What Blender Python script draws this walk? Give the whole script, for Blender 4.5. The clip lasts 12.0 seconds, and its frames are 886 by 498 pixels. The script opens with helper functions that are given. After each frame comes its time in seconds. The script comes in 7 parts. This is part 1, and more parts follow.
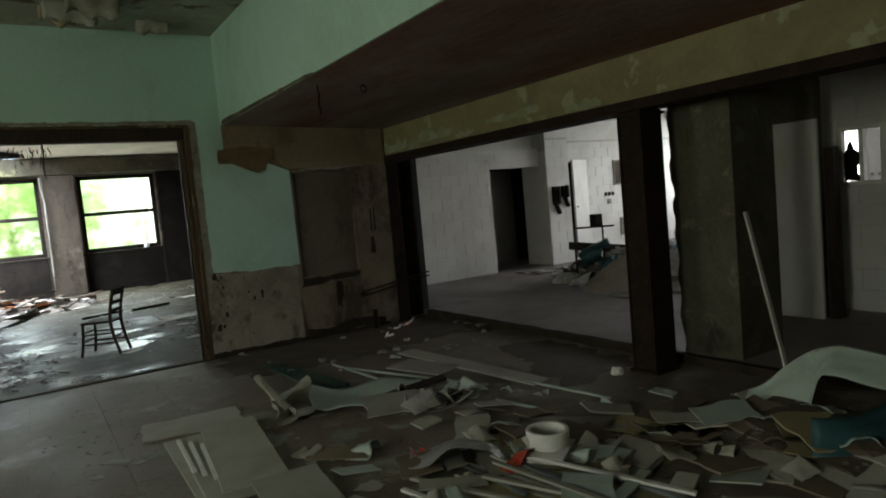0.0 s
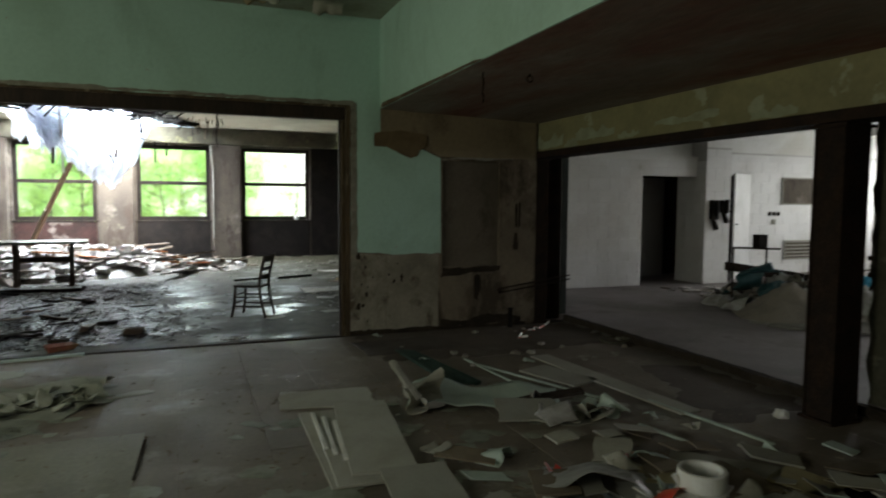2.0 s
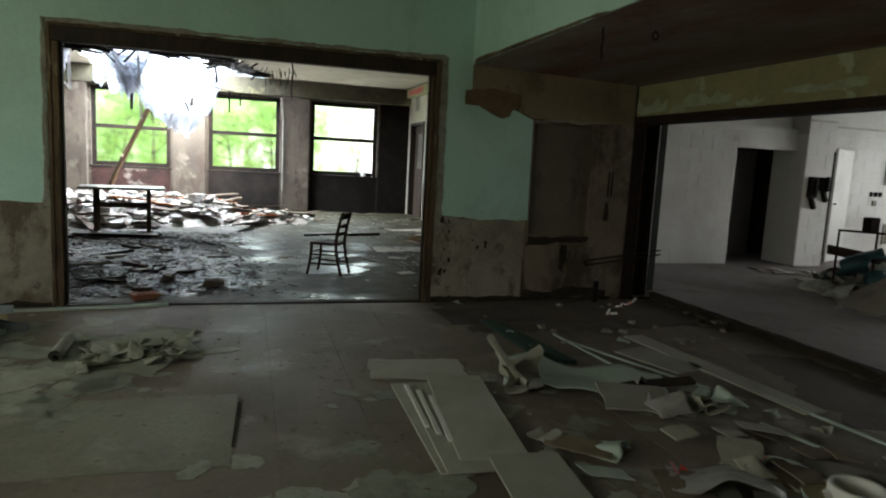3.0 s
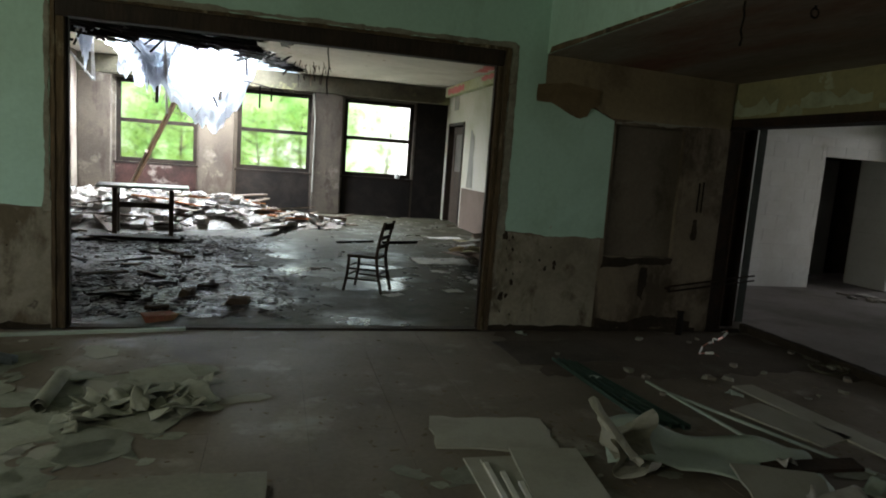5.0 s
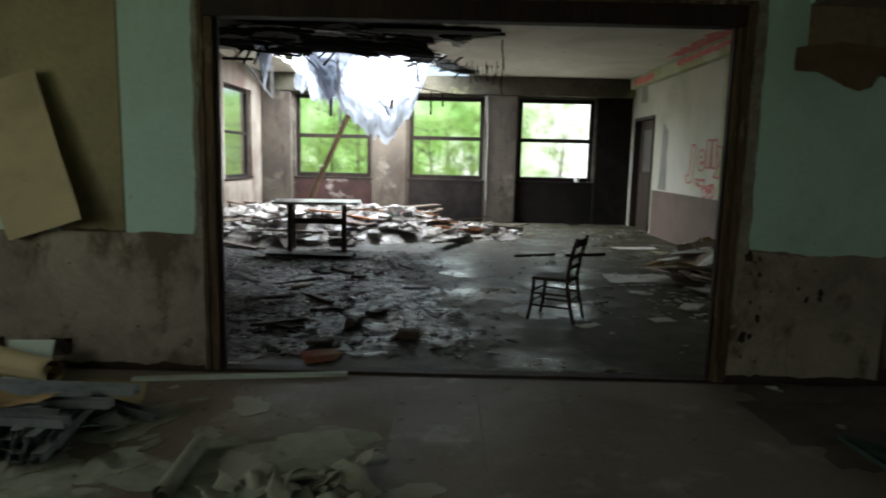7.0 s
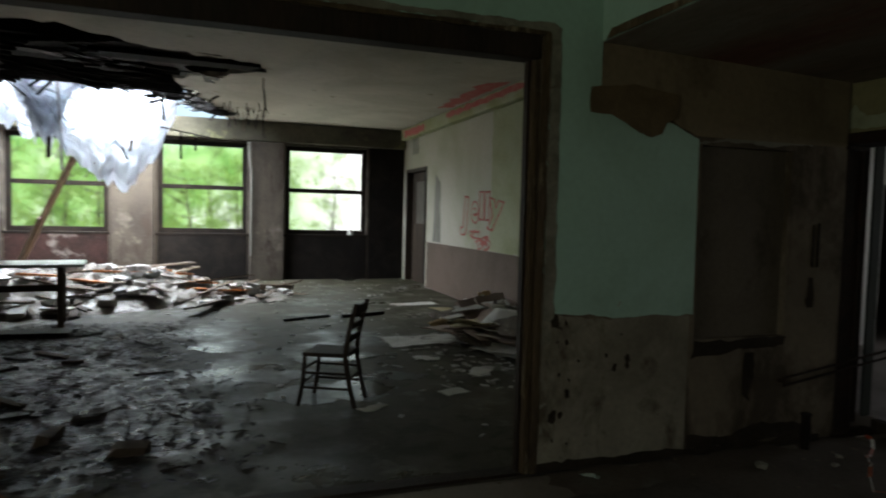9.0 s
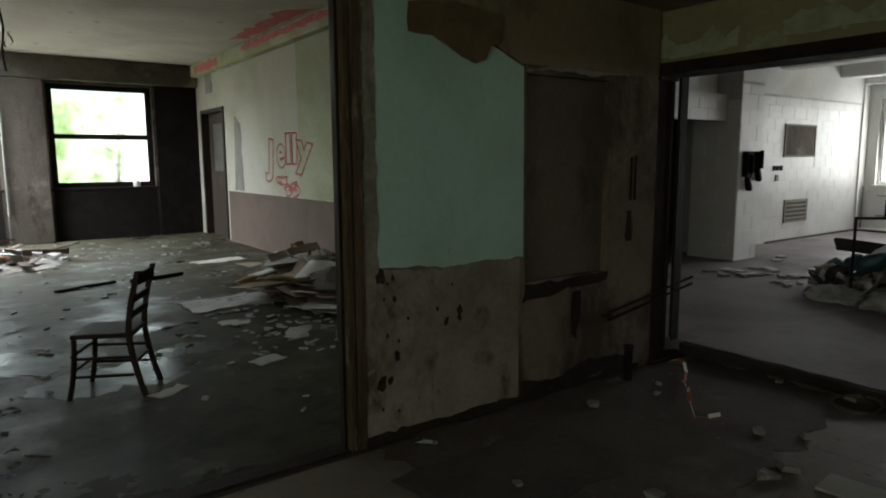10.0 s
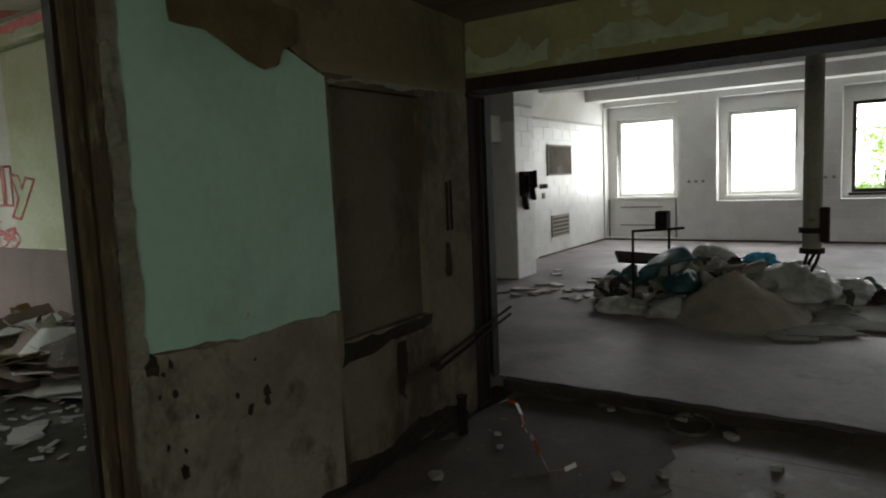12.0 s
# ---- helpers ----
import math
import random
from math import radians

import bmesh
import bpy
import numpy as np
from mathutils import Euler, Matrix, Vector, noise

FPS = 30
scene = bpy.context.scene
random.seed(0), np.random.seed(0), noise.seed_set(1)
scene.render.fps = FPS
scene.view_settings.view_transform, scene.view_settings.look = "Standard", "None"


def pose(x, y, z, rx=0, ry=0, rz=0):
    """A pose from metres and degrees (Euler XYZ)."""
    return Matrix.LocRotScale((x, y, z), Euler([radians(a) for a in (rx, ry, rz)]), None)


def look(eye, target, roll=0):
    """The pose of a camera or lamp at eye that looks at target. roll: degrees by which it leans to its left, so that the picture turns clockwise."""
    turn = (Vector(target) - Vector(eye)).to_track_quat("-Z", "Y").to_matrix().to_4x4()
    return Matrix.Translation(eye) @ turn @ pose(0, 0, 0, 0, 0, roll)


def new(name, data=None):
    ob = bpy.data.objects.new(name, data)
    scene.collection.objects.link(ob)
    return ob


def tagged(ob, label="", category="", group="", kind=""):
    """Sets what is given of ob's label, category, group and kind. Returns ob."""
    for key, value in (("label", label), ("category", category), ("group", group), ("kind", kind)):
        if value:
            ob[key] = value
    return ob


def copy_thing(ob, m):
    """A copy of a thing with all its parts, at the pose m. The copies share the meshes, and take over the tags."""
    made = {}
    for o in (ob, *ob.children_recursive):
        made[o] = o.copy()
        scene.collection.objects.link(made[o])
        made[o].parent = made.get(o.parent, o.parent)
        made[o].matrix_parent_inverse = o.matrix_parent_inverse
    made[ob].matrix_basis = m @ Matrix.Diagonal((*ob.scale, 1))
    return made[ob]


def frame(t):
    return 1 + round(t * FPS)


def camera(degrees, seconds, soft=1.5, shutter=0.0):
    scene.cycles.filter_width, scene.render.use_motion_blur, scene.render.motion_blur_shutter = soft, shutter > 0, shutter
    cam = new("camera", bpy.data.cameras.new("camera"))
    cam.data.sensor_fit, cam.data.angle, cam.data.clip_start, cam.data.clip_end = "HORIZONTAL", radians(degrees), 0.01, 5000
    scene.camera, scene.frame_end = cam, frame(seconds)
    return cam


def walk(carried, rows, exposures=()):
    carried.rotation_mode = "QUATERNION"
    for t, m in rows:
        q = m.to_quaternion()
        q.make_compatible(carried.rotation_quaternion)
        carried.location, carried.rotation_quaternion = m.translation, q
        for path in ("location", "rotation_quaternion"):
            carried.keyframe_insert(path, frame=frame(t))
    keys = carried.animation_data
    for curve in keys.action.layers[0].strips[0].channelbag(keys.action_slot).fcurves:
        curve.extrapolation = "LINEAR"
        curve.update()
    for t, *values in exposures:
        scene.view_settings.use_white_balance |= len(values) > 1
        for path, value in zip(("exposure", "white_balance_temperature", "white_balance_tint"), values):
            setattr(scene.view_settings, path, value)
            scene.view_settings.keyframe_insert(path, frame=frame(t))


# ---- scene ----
cam = camera(68.6, 12.0, soft=1.9, shutter=0.3)
PATH = [
    (0, (0.374, -0.269, 1.456), (1.454, 1.408, 1.308), -5.2),
    (0.5, (0.431, -0.163, 1.466), (1.529, 1.503, 1.334), -5.5),
    (1, (0.438, -0.125, 1.47), (1.585, 1.507, 1.326), -2.7),
    (1.5, (0.386, -0.101, 1.486), (1.394, 1.623, 1.375), -1.6),
    (2, (0.343, -0.02, 1.455), (1.069, 1.838, 1.312), 0.4),
    (2.5, (0.233, 0.204, 1.44), (0.83, 2.09, 1.141), 0.8),
    (3, (0.105, 0.39, 1.467), (0.681, 2.287, 1.2), 3.0),
    (3.2, (0.07, 0.467, 1.476), (0.612, 2.377, 1.233), 3.7),
    (5, (0.042, 1.439, 1.478), (0.551, 3.355, 1.211), 4.2),
    (5.5, (0.003, 1.664, 1.488), (0.422, 3.604, 1.244), 3.5),
    (6, (0.019, 2.0, 1.464), (0.123, 3.986, 1.248), 1.5),
    (6.5, (0.021, 2.277, 1.469), (-0.104, 4.261, 1.249), 0.5),
    (7, (0.043, 2.599, 1.467), (0.034, 4.579, 1.187), 1.3),
    (7.2, (0.078, 2.661, 1.489), (0.272, 4.632, 1.209), 1.9),
    (8.8, (0.2, 3.521, 1.447), (0.738, 5.445, 1.337), 1.0),
    (9, (0.213, 3.608, 1.458), (0.878, 5.491, 1.352), 1.4),
    (9.5, (0.311, 3.832, 1.432), (1.346, 5.532, 1.228), 1.8),
    (10, (0.438, 4.094, 1.439), (1.599, 5.7, 1.167), -0.3),
    (10.5, (0.501, 4.32, 1.451), (1.732, 5.872, 1.172), -0.7),
    (11, (0.566, 4.593, 1.473), (2.006, 5.96, 1.234), -0.7),
    (11.5, (0.715, 4.723, 1.455), (2.286, 5.941, 1.235), -1.8),
    (12, (0.783, 4.768, 1.466), (2.436, 5.873, 1.254), -2.5),
]
walk(cam, [(t, look(eye, target, roll)) for t, eye, target, roll in PATH], [(0, 2.3), (2, 2.15), (3, 2.18), (5, 1.92), (5.5, 1.95), (6.5, 1.53), (7.2, 1.36), (9, 1.22), (9.5, 1.52), (10, 1.8), (10.5, 1.93), (12, 2.1)])

from mathutils import geometry

# ---- world and light ----
SUN_EL, SUN_AZ = 52.0, 180.0
world = bpy.data.worlds.new("sky")
scene.world = world
world.use_nodes = True
wn = world.node_tree.nodes
sky = wn.new("ShaderNodeTexSky")
sky.sky_type, sky.sun_disc = "NISHITA", False
sky.sun_elevation, sky.sun_rotation = radians(SUN_EL), radians(SUN_AZ)
sky.dust_density = 3.0
wn["Background"].inputs["Strength"].default_value = 0.12
world.node_tree.links.new(sky.outputs["Color"], wn["Background"].inputs["Color"])
sun = new("sun", bpy.data.lights.new("sun", "SUN"))
sun.data.energy, sun.data.angle, sun.data.color = 2.5, radians(14), (1.0, 0.97, 0.9)
az = radians(SUN_AZ)
sun.matrix_world = look((0, 0, 30), (-math.sin(az) * 10, -math.cos(az) * 10, 30 - 10 * math.tan(radians(SUN_EL))))


def sky_lamp(name, eye, target, w, h, watts, colour=(0.93, 1.0, 0.96)):
    """Skylight that falls through one opening."""
    lamp = new(name, bpy.data.lights.new(name, "AREA"))
    lamp.data.shape, lamp.data.size, lamp.data.size_y = "RECTANGLE", w, h
    lamp.data.energy, lamp.data.color = watts, colour
    lamp.matrix_world = look(eye, target)
    return lamp


for wx in (-2.62, 0.0, 2.52):
    sky_lamp("window_skylight", (wx, 17.86, 1.87), (wx, 10, 1.2), 1.6, 1.7, 6.5, (0.9, 1.0, 0.86))
for wy, watts in ((8.69, 12), (6.54, 12), (4.5, 8), (2.4, 4)):
    sky_lamp("window_skylight", (14.22, wy, 1.72), (8, wy, 1.2), 1.15, 1.55, watts, (0.98, 1.0, 0.97))
for wy, watts in ((-0.2, 19), (4.4, 10.5)):
    sky_lamp("window_skylight", (-4.72, wy, 1.8), (0, wy, 1.0), 1.5, 1.7, watts, (1.0, 0.99, 0.76))
sky_lamp("roof_hole_skylight", (-1.75, 16.4, 3.95), (-1.95, 15.5, 0), 2.8, 2.7, 590, (0.85, 0.93, 1.0))


# ---- materials ----
def mix_rgb(nt, fac, a, b, mode="MIX"):
    n = nt.nodes.new("ShaderNodeMix")
    n.data_type, n.blend_type = "RGBA", mode
    for socket, value in ((n.inputs[0], fac), (n.inputs[6], a), (n.inputs[7], b)):
        if isinstance(value, (int, float)):
            socket.default_value = value
        elif isinstance(value, tuple):
            socket.default_value = (*value, 1)
        else:
            nt.links.new(value, socket)
    return n.outputs[2]


def noise_fac(nt, scale, detail=6, rough=0.6, lo=0.4, hi=0.6, stretch=(1, 1, 1), coords="Object", distort=0.0):
    world = coords == "World"
    tc = nt.nodes.new("ShaderNodeNewGeometry" if world else "ShaderNodeTexCoord")
    mp = nt.nodes.new("ShaderNodeMapping")
    mp.inputs["Scale"].default_value = stretch
    nt.links.new(tc.outputs["Position" if world else coords], mp.inputs["Vector"])
    tx = nt.nodes.new("ShaderNodeTexNoise")
    tx.inputs["Scale"].default_value, tx.inputs["Detail"].default_value = scale, detail
    tx.inputs["Roughness"].default_value, tx.inputs["Distortion"].default_value = rough, distort
    nt.links.new(mp.outputs[0], tx.inputs["Vector"])
    mr = nt.nodes.new("ShaderNodeMapRange")
    mr.inputs["From Min"].default_value, mr.inputs["From Max"].default_value = lo, hi
    nt.links.new(tx.outputs["Fac"], mr.inputs["Value"])
    return mr.outputs[0]


def surface(name, base, stain=None, stain_amt=0.6, stain_scale=1.2, grain=0.12, grain_scale=40, rough=0.85, metal=0.0,
            bump=0.3, bump_scale=30, spots=None, spot_scale=6, spot_edge=(0.6, 0.66), vary=0.0, stretch=(1, 1, 1), gloss=None, gloss_scale=1.0,
            gloss_range=(0.45, 0.6), specular=0.28, coords="Object", patches=None):
    """A weathered surface: base colour, broad stains, spots, fine grain and relief."""
    m = bpy.data.materials.new(name)
    m.use_nodes = True
    nt = m.node_tree
    b = nt.nodes["Principled BSDF"]
    col = base
    if stain:
        col = mix_rgb(nt, noise_fac(nt, stain_scale, lo=0.62 - stain_amt * 0.35, hi=0.72, stretch=stretch, distort=0.6, coords=coords), col, stain)
    if spots:
        col = mix_rgb(nt, noise_fac(nt, spot_scale, lo=spot_edge[0], hi=spot_edge[1], stretch=stretch, coords=coords), col, spots)
    if patches:
        col = mix_rgb(nt, noise_fac(nt, patches[1], 10, 0.68, patches[2], patches[3], coords=coords, distort=0.25, stretch=patches[4]), col, patches[0])
    g = noise_fac(nt, grain_scale, lo=0.25, hi=0.75, stretch=stretch, coords=coords)
    dark = tuple(c * (1 - 2 * grain) for c in (1, 1, 1))
    col = mix_rgb(nt, 1.0, col, mix_rgb(nt, g, dark, (1 + grain * 0, 1, 1)), "MULTIPLY")
    if vary:
        oi = nt.nodes.new("ShaderNodeObjectInfo")
        mr = nt.nodes.new("ShaderNodeMapRange")
        mr.inputs["To Min"].default_value, mr.inputs["To Max"].default_value = 1 - vary, 1.0
        nt.links.new(oi.outputs["Random"], mr.inputs["Value"])
        col = mix_rgb(nt, 1.0, col, mr.outputs[0], "MULTIPLY")
    nt.links.new(col, b.inputs["Base Color"])
    b.inputs["Metallic"].default_value = metal
    b.inputs["Specular IOR Level"].default_value = specular
    if gloss is None:
        b.inputs["Roughness"].default_value = rough
    else:
        mr = nt.nodes.new("ShaderNodeMapRange")
        mr.inputs["To Min"].default_value, mr.inputs["To Max"].default_value = rough, gloss
        nt.links.new(noise_fac(nt, gloss_scale, lo=gloss_range[0], hi=gloss_range[1], coords=coords), mr.inputs["Value"])
        nt.links.new(mr.outputs[0], b.inputs["Roughness"])
    if bump:
        bp = nt.nodes.new("ShaderNodeBump")
        bp.inputs["Strength"].default_value, bp.inputs["Distance"].default_value = bump, 0.01
        nt.links.new(noise_fac(nt, bump_scale, detail=8, lo=0.2, hi=0.8, stretch=stretch, coords=coords), bp.inputs["Height"])
        nt.links.new(bp.outputs[0], b.inputs["Normal"])
    return m


M_TURQ = surface("turquoise_paint", (0.40, 0.60, 0.52), (0.33, 0.49, 0.41), 0.4, 0.8, 0.06, 25, 0.7, bump=0.15, spots=(0.35, 0.33, 0.27), spot_scale=9, spot_edge=(0.72, 0.76), patches=((0.28, 0.41, 0.34), 1.1, 0.54, 0.74, (1, 1, 0.5)))
M_PLASTER = surface("bare_plaster", (0.215, 0.177, 0.132), (0.135, 0.112, 0.084), 0.9, 1.3, 0.12, 30, 0.92, bump=0.45, bump_scale=18, spots=(0.10, 0.09, 0.07), spot_scale=7, spot_edge=(0.66, 0.73), patches=((0.07, 0.054, 0.038), 1.8, 0.47, 0.58, (1, 1, 0.55)))
M_NICHE = surface("grey_brown_skim_coat", (0.15, 0.127, 0.10), (0.10, 0.084, 0.065), 0.7, 1.4, 0.12, 30, 0.92, bump=0.3, patches=((0.065, 0.052, 0.039), 2.2, 0.56, 0.68, (1, 1, 0.6)))
M_BROWNPAPER = surface("brown_paper_backing", (0.235, 0.19, 0.125), (0.16, 0.13, 0.088), 0.6, 1.1, 0.12, 25, 0.92, bump=0.3, patches=((0.11, 0.085, 0.055), 1.7, 0.52, 0.66, (1, 1, 0.6)))
M_DADO = surface("grey_dado_plaster", (0.33, 0.305, 0.245), (0.14, 0.122, 0.095), 0.9, 1.7, 0.12, 35, 0.9, bump=0.4, bump_scale=20, spots=(0.10, 0.09, 0.07), spot_scale=8, spot_edge=(0.66, 0.72), patches=((0.11, 0.09, 0.062), 2.6, 0.52, 0.62, (1, 1, 0.6)))
M_TAN = surface("tan_paper_wall", (0.30, 0.275, 0.15), (0.21, 0.2, 0.115), 0.6, 0.9, 0.1, 25, 0.9, bump=0.25, patches=((0.15, 0.125, 0.075), 1.3, 0.5, 0.7, (1, 1, 0.5)))
M_YELLOW = surface("yellow_green_paint", (0.25, 0.235, 0.125), (0.16, 0.15, 0.085), 0.6, 1.4, 0.1, 25, 0.85, bump=0.3, spots=(0.30, 0.32, 0.22), spot_scale=3, spot_edge=(0.6, 0.63))
M_SOFFIT = surface("rust_stained_soffit", (0.34, 0.295, 0.25), (0.19, 0.13, 0.10), 0.6, 0.9, 0.15, 20, 0.9, bump=0.4, stretch=(1, 0.35, 1), patches=((0.25, 0.12, 0.09), 0.9, 0.45, 0.62, (1.2, 0.3, 1)))
M_CEIL = surface("mouldy_ceiling", (0.42, 0.46, 0.39), (0.20, 0.19, 0.14), 0.6, 0.9, 0.12, 20, 0.95, bump=0.4, spots=(0.16, 0.12, 0.08), spot_scale=2.5, spot_edge=(0.6, 0.64))
M_CEIL_FAR = surface("stained_white_ceiling", (0.52, 0.49, 0.42), (0.36, 0.33, 0.27), 0.6, 0.7, 0.08, 15, 0.95, bump=0.3, spots=(0.22, 0.20, 0.13), spot_scale=2.2, spot_edge=(0.66, 0.72))
M_RUST = surface("rusted_steel", (0.024, 0.017, 0.014), (0.045, 0.025, 0.016), 0.6, 5, 0.3, 60, 0.85, 0.0, bump=0.5, bump_scale=50, specular=0.15)
M_DARKWOOD = surface("dark_stained_wood", (0.028, 0.019, 0.015), (0.055, 0.033, 0.022), 0.5, 4, 0.3, 50, 0.65, bump=0.35, specular=0.25, stretch=(1, 1, 0.15))
M_JAMB = surface("worn_brown_jamb_wood", (0.145, 0.10, 0.056), (0.04, 0.027, 0.017), 0.8, 7, 0.3, 50, 0.8, bump=0.7, stretch=(1, 1, 0.16), patches=((0.30, 0.25, 0.17), 9, 0.56, 0.66, (1, 1, 0.3)))
M_FLOOR = surface("dusty_floor_board", (0.205, 0.172, 0.138), (0.125, 0.102, 0.08), 0.6, 1.1, 0.12, 30, 0.62, bump=0.12, spots=(0.30, 0.29, 0.25), spot_scale=1.6, spot_edge=(0.56, 0.66), vary=0.06, gloss=0.5, gloss_scale=1.3, coords="World")
M_SUBFLOOR = surface("dark_subfloor", (0.10, 0.085, 0.07), (0.05, 0.04, 0.035), 0.6, 2, 0.2, 30, 0.8, bump=0.3)
M_WET = surface("wet_lino_floor", (0.075, 0.068, 0.046), (0.038, 0.034, 0.023), 0.7, 0.8, 0.15, 30, 0.6, bump=0.2, bump_scale=9, spots=(0.14, 0.14, 0.11), spot_scale=2, spot_edge=(0.58, 0.66), gloss=0.22, gloss_scale=0.8, gloss_range=(0.5, 0.64), specular=0.13, patches=((0.034, 0.032, 0.016), 3.0, 0.5, 0.6, (1, 1, 1)))
M_TILEFLOOR = surface("dusty_kitchen_floor", (0.28, 0.248, 0.25), (0.15, 0.13, 0.13), 0.7, 0.6, 0.12, 20, 0.68, gloss=0.56, gloss_scale=0.9, specular=0.36, patches=((0.11, 0.09, 0.08), 0.8, 0.52, 0.72, (1, 1, 1)), bump=0.15, spots=(0.15, 0.13, 0.115), spot_scale=1.3, spot_edge=(0.62, 0.7), vary=0.1)
M_TILE = surface("white_glazed_tile", (0.61, 0.61, 0.605), (0.49, 0.48, 0.46), 0.5, 0.8, 0.05, 20, 0.4, bump=0.05, vary=0.06, spots=(0.4, 0.38, 0.34), spot_scale=2.5, spot_edge=(0.68, 0.76), coords="World", specular=0.22)
M_GROUT = surface("grey_grout", (0.47, 0.465, 0.45), (0.36, 0.35, 0.33), 0.5, 2, 0.1, 40, 0.9, bump=0.2)
M_WHITEWALL = surface("white_painted_plaster", (0.64, 0.64, 0.63), (0.52, 0.51, 0.47), 0.5, 0.7, 0.05, 20, 0.85, bump=0.2)
M_CREAM = surface("mouldy_cream_wall", (0.45, 0.42, 0.36), (0.33, 0.33, 0.225), 0.6, 0.7, 0.08, 20, 0.9, bump=0.25, spots=(0.32, 0.36, 0.17), spot_scale=1.5, spot_edge=(0.66, 0.74))
M_CONC = surface("grey_concrete", (0.26, 0.255, 0.22), (0.16, 0.155, 0.13), 0.6, 1.5, 0.14, 30, 0.92, bump=0.4, spots=(0.12, 0.11, 0.09), spot_scale=9, spot_edge=(0.66, 0.7))
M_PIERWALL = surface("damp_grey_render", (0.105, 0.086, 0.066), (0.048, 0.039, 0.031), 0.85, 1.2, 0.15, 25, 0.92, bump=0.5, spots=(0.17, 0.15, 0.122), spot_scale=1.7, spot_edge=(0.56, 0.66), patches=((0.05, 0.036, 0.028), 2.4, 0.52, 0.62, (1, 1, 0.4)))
M_PIERCONC = surface("damp_green_grey_concrete", (0.135, 0.13, 0.095), (0.075, 0.07, 0.05), 0.7, 1.6, 0.16, 30, 0.95, bump=0.6, bump_scale=24, spots=(0.20, 0.19, 0.14), spot_scale=4, spot_edge=(0.6, 0.68), patches=((0.05, 0.042, 0.03), 2.2, 0.55, 0.65, (1, 1, 0.5)), specular=0.1)
M_FRAME = surface("black_window_timber", (0.016, 0.012, 0.010), (0.035, 0.024, 0.017), 0.5, 6, 0.3, 60, 0.75, bump=0.35, specular=0.12)
# Serves the mortar patches, and the shade coloured into the cabin interior.
M_MORTAR_SHADE = surface("dark_damp_mortar_and_shade", (0.05, 0.04, 0.031), (0.026, 0.021, 0.017), 0.6, 3, 0.2, 40, 0.9, bump=0.5, specular=0.05)
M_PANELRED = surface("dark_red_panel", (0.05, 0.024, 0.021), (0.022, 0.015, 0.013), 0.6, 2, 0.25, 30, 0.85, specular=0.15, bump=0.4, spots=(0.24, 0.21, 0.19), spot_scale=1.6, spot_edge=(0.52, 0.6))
M_BLACK = surface("near_black", (0.013, 0.011, 0.010), (0.026, 0.02, 0.017), 0.5, 3, 0.2, 40, 0.85, bump=0.3, specular=0.1)


# ---- building helpers ----
def obj(name, bm, mat, smooth=False):
    me = bpy.data.meshes.new(name)
    bm.normal_update()
    bm.to_mesh(me)
    bm.free()
    for m in (mat if isinstance(mat, (list, tuple)) else (mat,)):
        me.materials.append(m)
    if smooth:
        me.shade_smooth()
    return new(name, me)


def part(name, bm, mat, parent, label="", smooth=False):
    ob = obj(name, bm, mat, smooth)
    ob.parent = parent
    if label:
        tagged(ob, label)
    return ob


def thing(name, label, category, group="", at=None):
    ob = new(name)
    ob.empty_display_size = 0.1
    if at is not None:
        ob.matrix_world = at
    return tagged(ob, label, category, group)


def struct(name, bm, mat, label, category):
    return tagged(obj(name, bm, mat), label, category, kind="structure")


def box(bm, x0, x1, y0, y1, z0, z1, m=None):
    c = Matrix.Translation(((x0 + x1) / 2, (y0 + y1) / 2, (z0 + z1) / 2)) @ Matrix.Diagonal((x1 - x0, y1 - y0, z1 - z0, 1))
    r = bmesh.ops.create_cube(bm, size=1, matrix=(m @ c) if m is not None else c)
    return r["verts"]


def bar(bm, a, b, w, h=None, twist=0.0):
    """A square bar from a to b."""
    a, b = Vector(a), Vector(b)
    d = b - a
    q = d.to_track_quat("Z", "Y").to_matrix().to_4x4()
    m = Matrix.Translation((a + b) / 2) @ q @ pose(0, 0, 0, 0, 0, twist) @ Matrix.Diagonal((w, h or w, d.length, 1))
    return bmesh.ops.create_cube(bm, size=1, matrix=m)["verts"]


def rod(bm, a, b, r, r2=None, seg=10):
    a, b = Vector(a), Vector(b)
    d = b - a
    m = Matrix.Translation((a + b) / 2) @ d.to_track_quat("Z", "Y").to_matrix().to_4x4()
    return bmesh.ops.create_cone(bm, cap_ends=True, segments=seg, radius1=r, radius2=r if r2 is None else r2, depth=d.length, matrix=m)["verts"]


def soften(bm, width=0.006, seg=2):
    bmesh.ops.bevel(bm, geom=[e for e in bm.edges if e.is_manifold and e.calc_face_angle(0) > 0.6], offset=width, segments=seg, affect="EDGES", profile=0.6)
    return bm


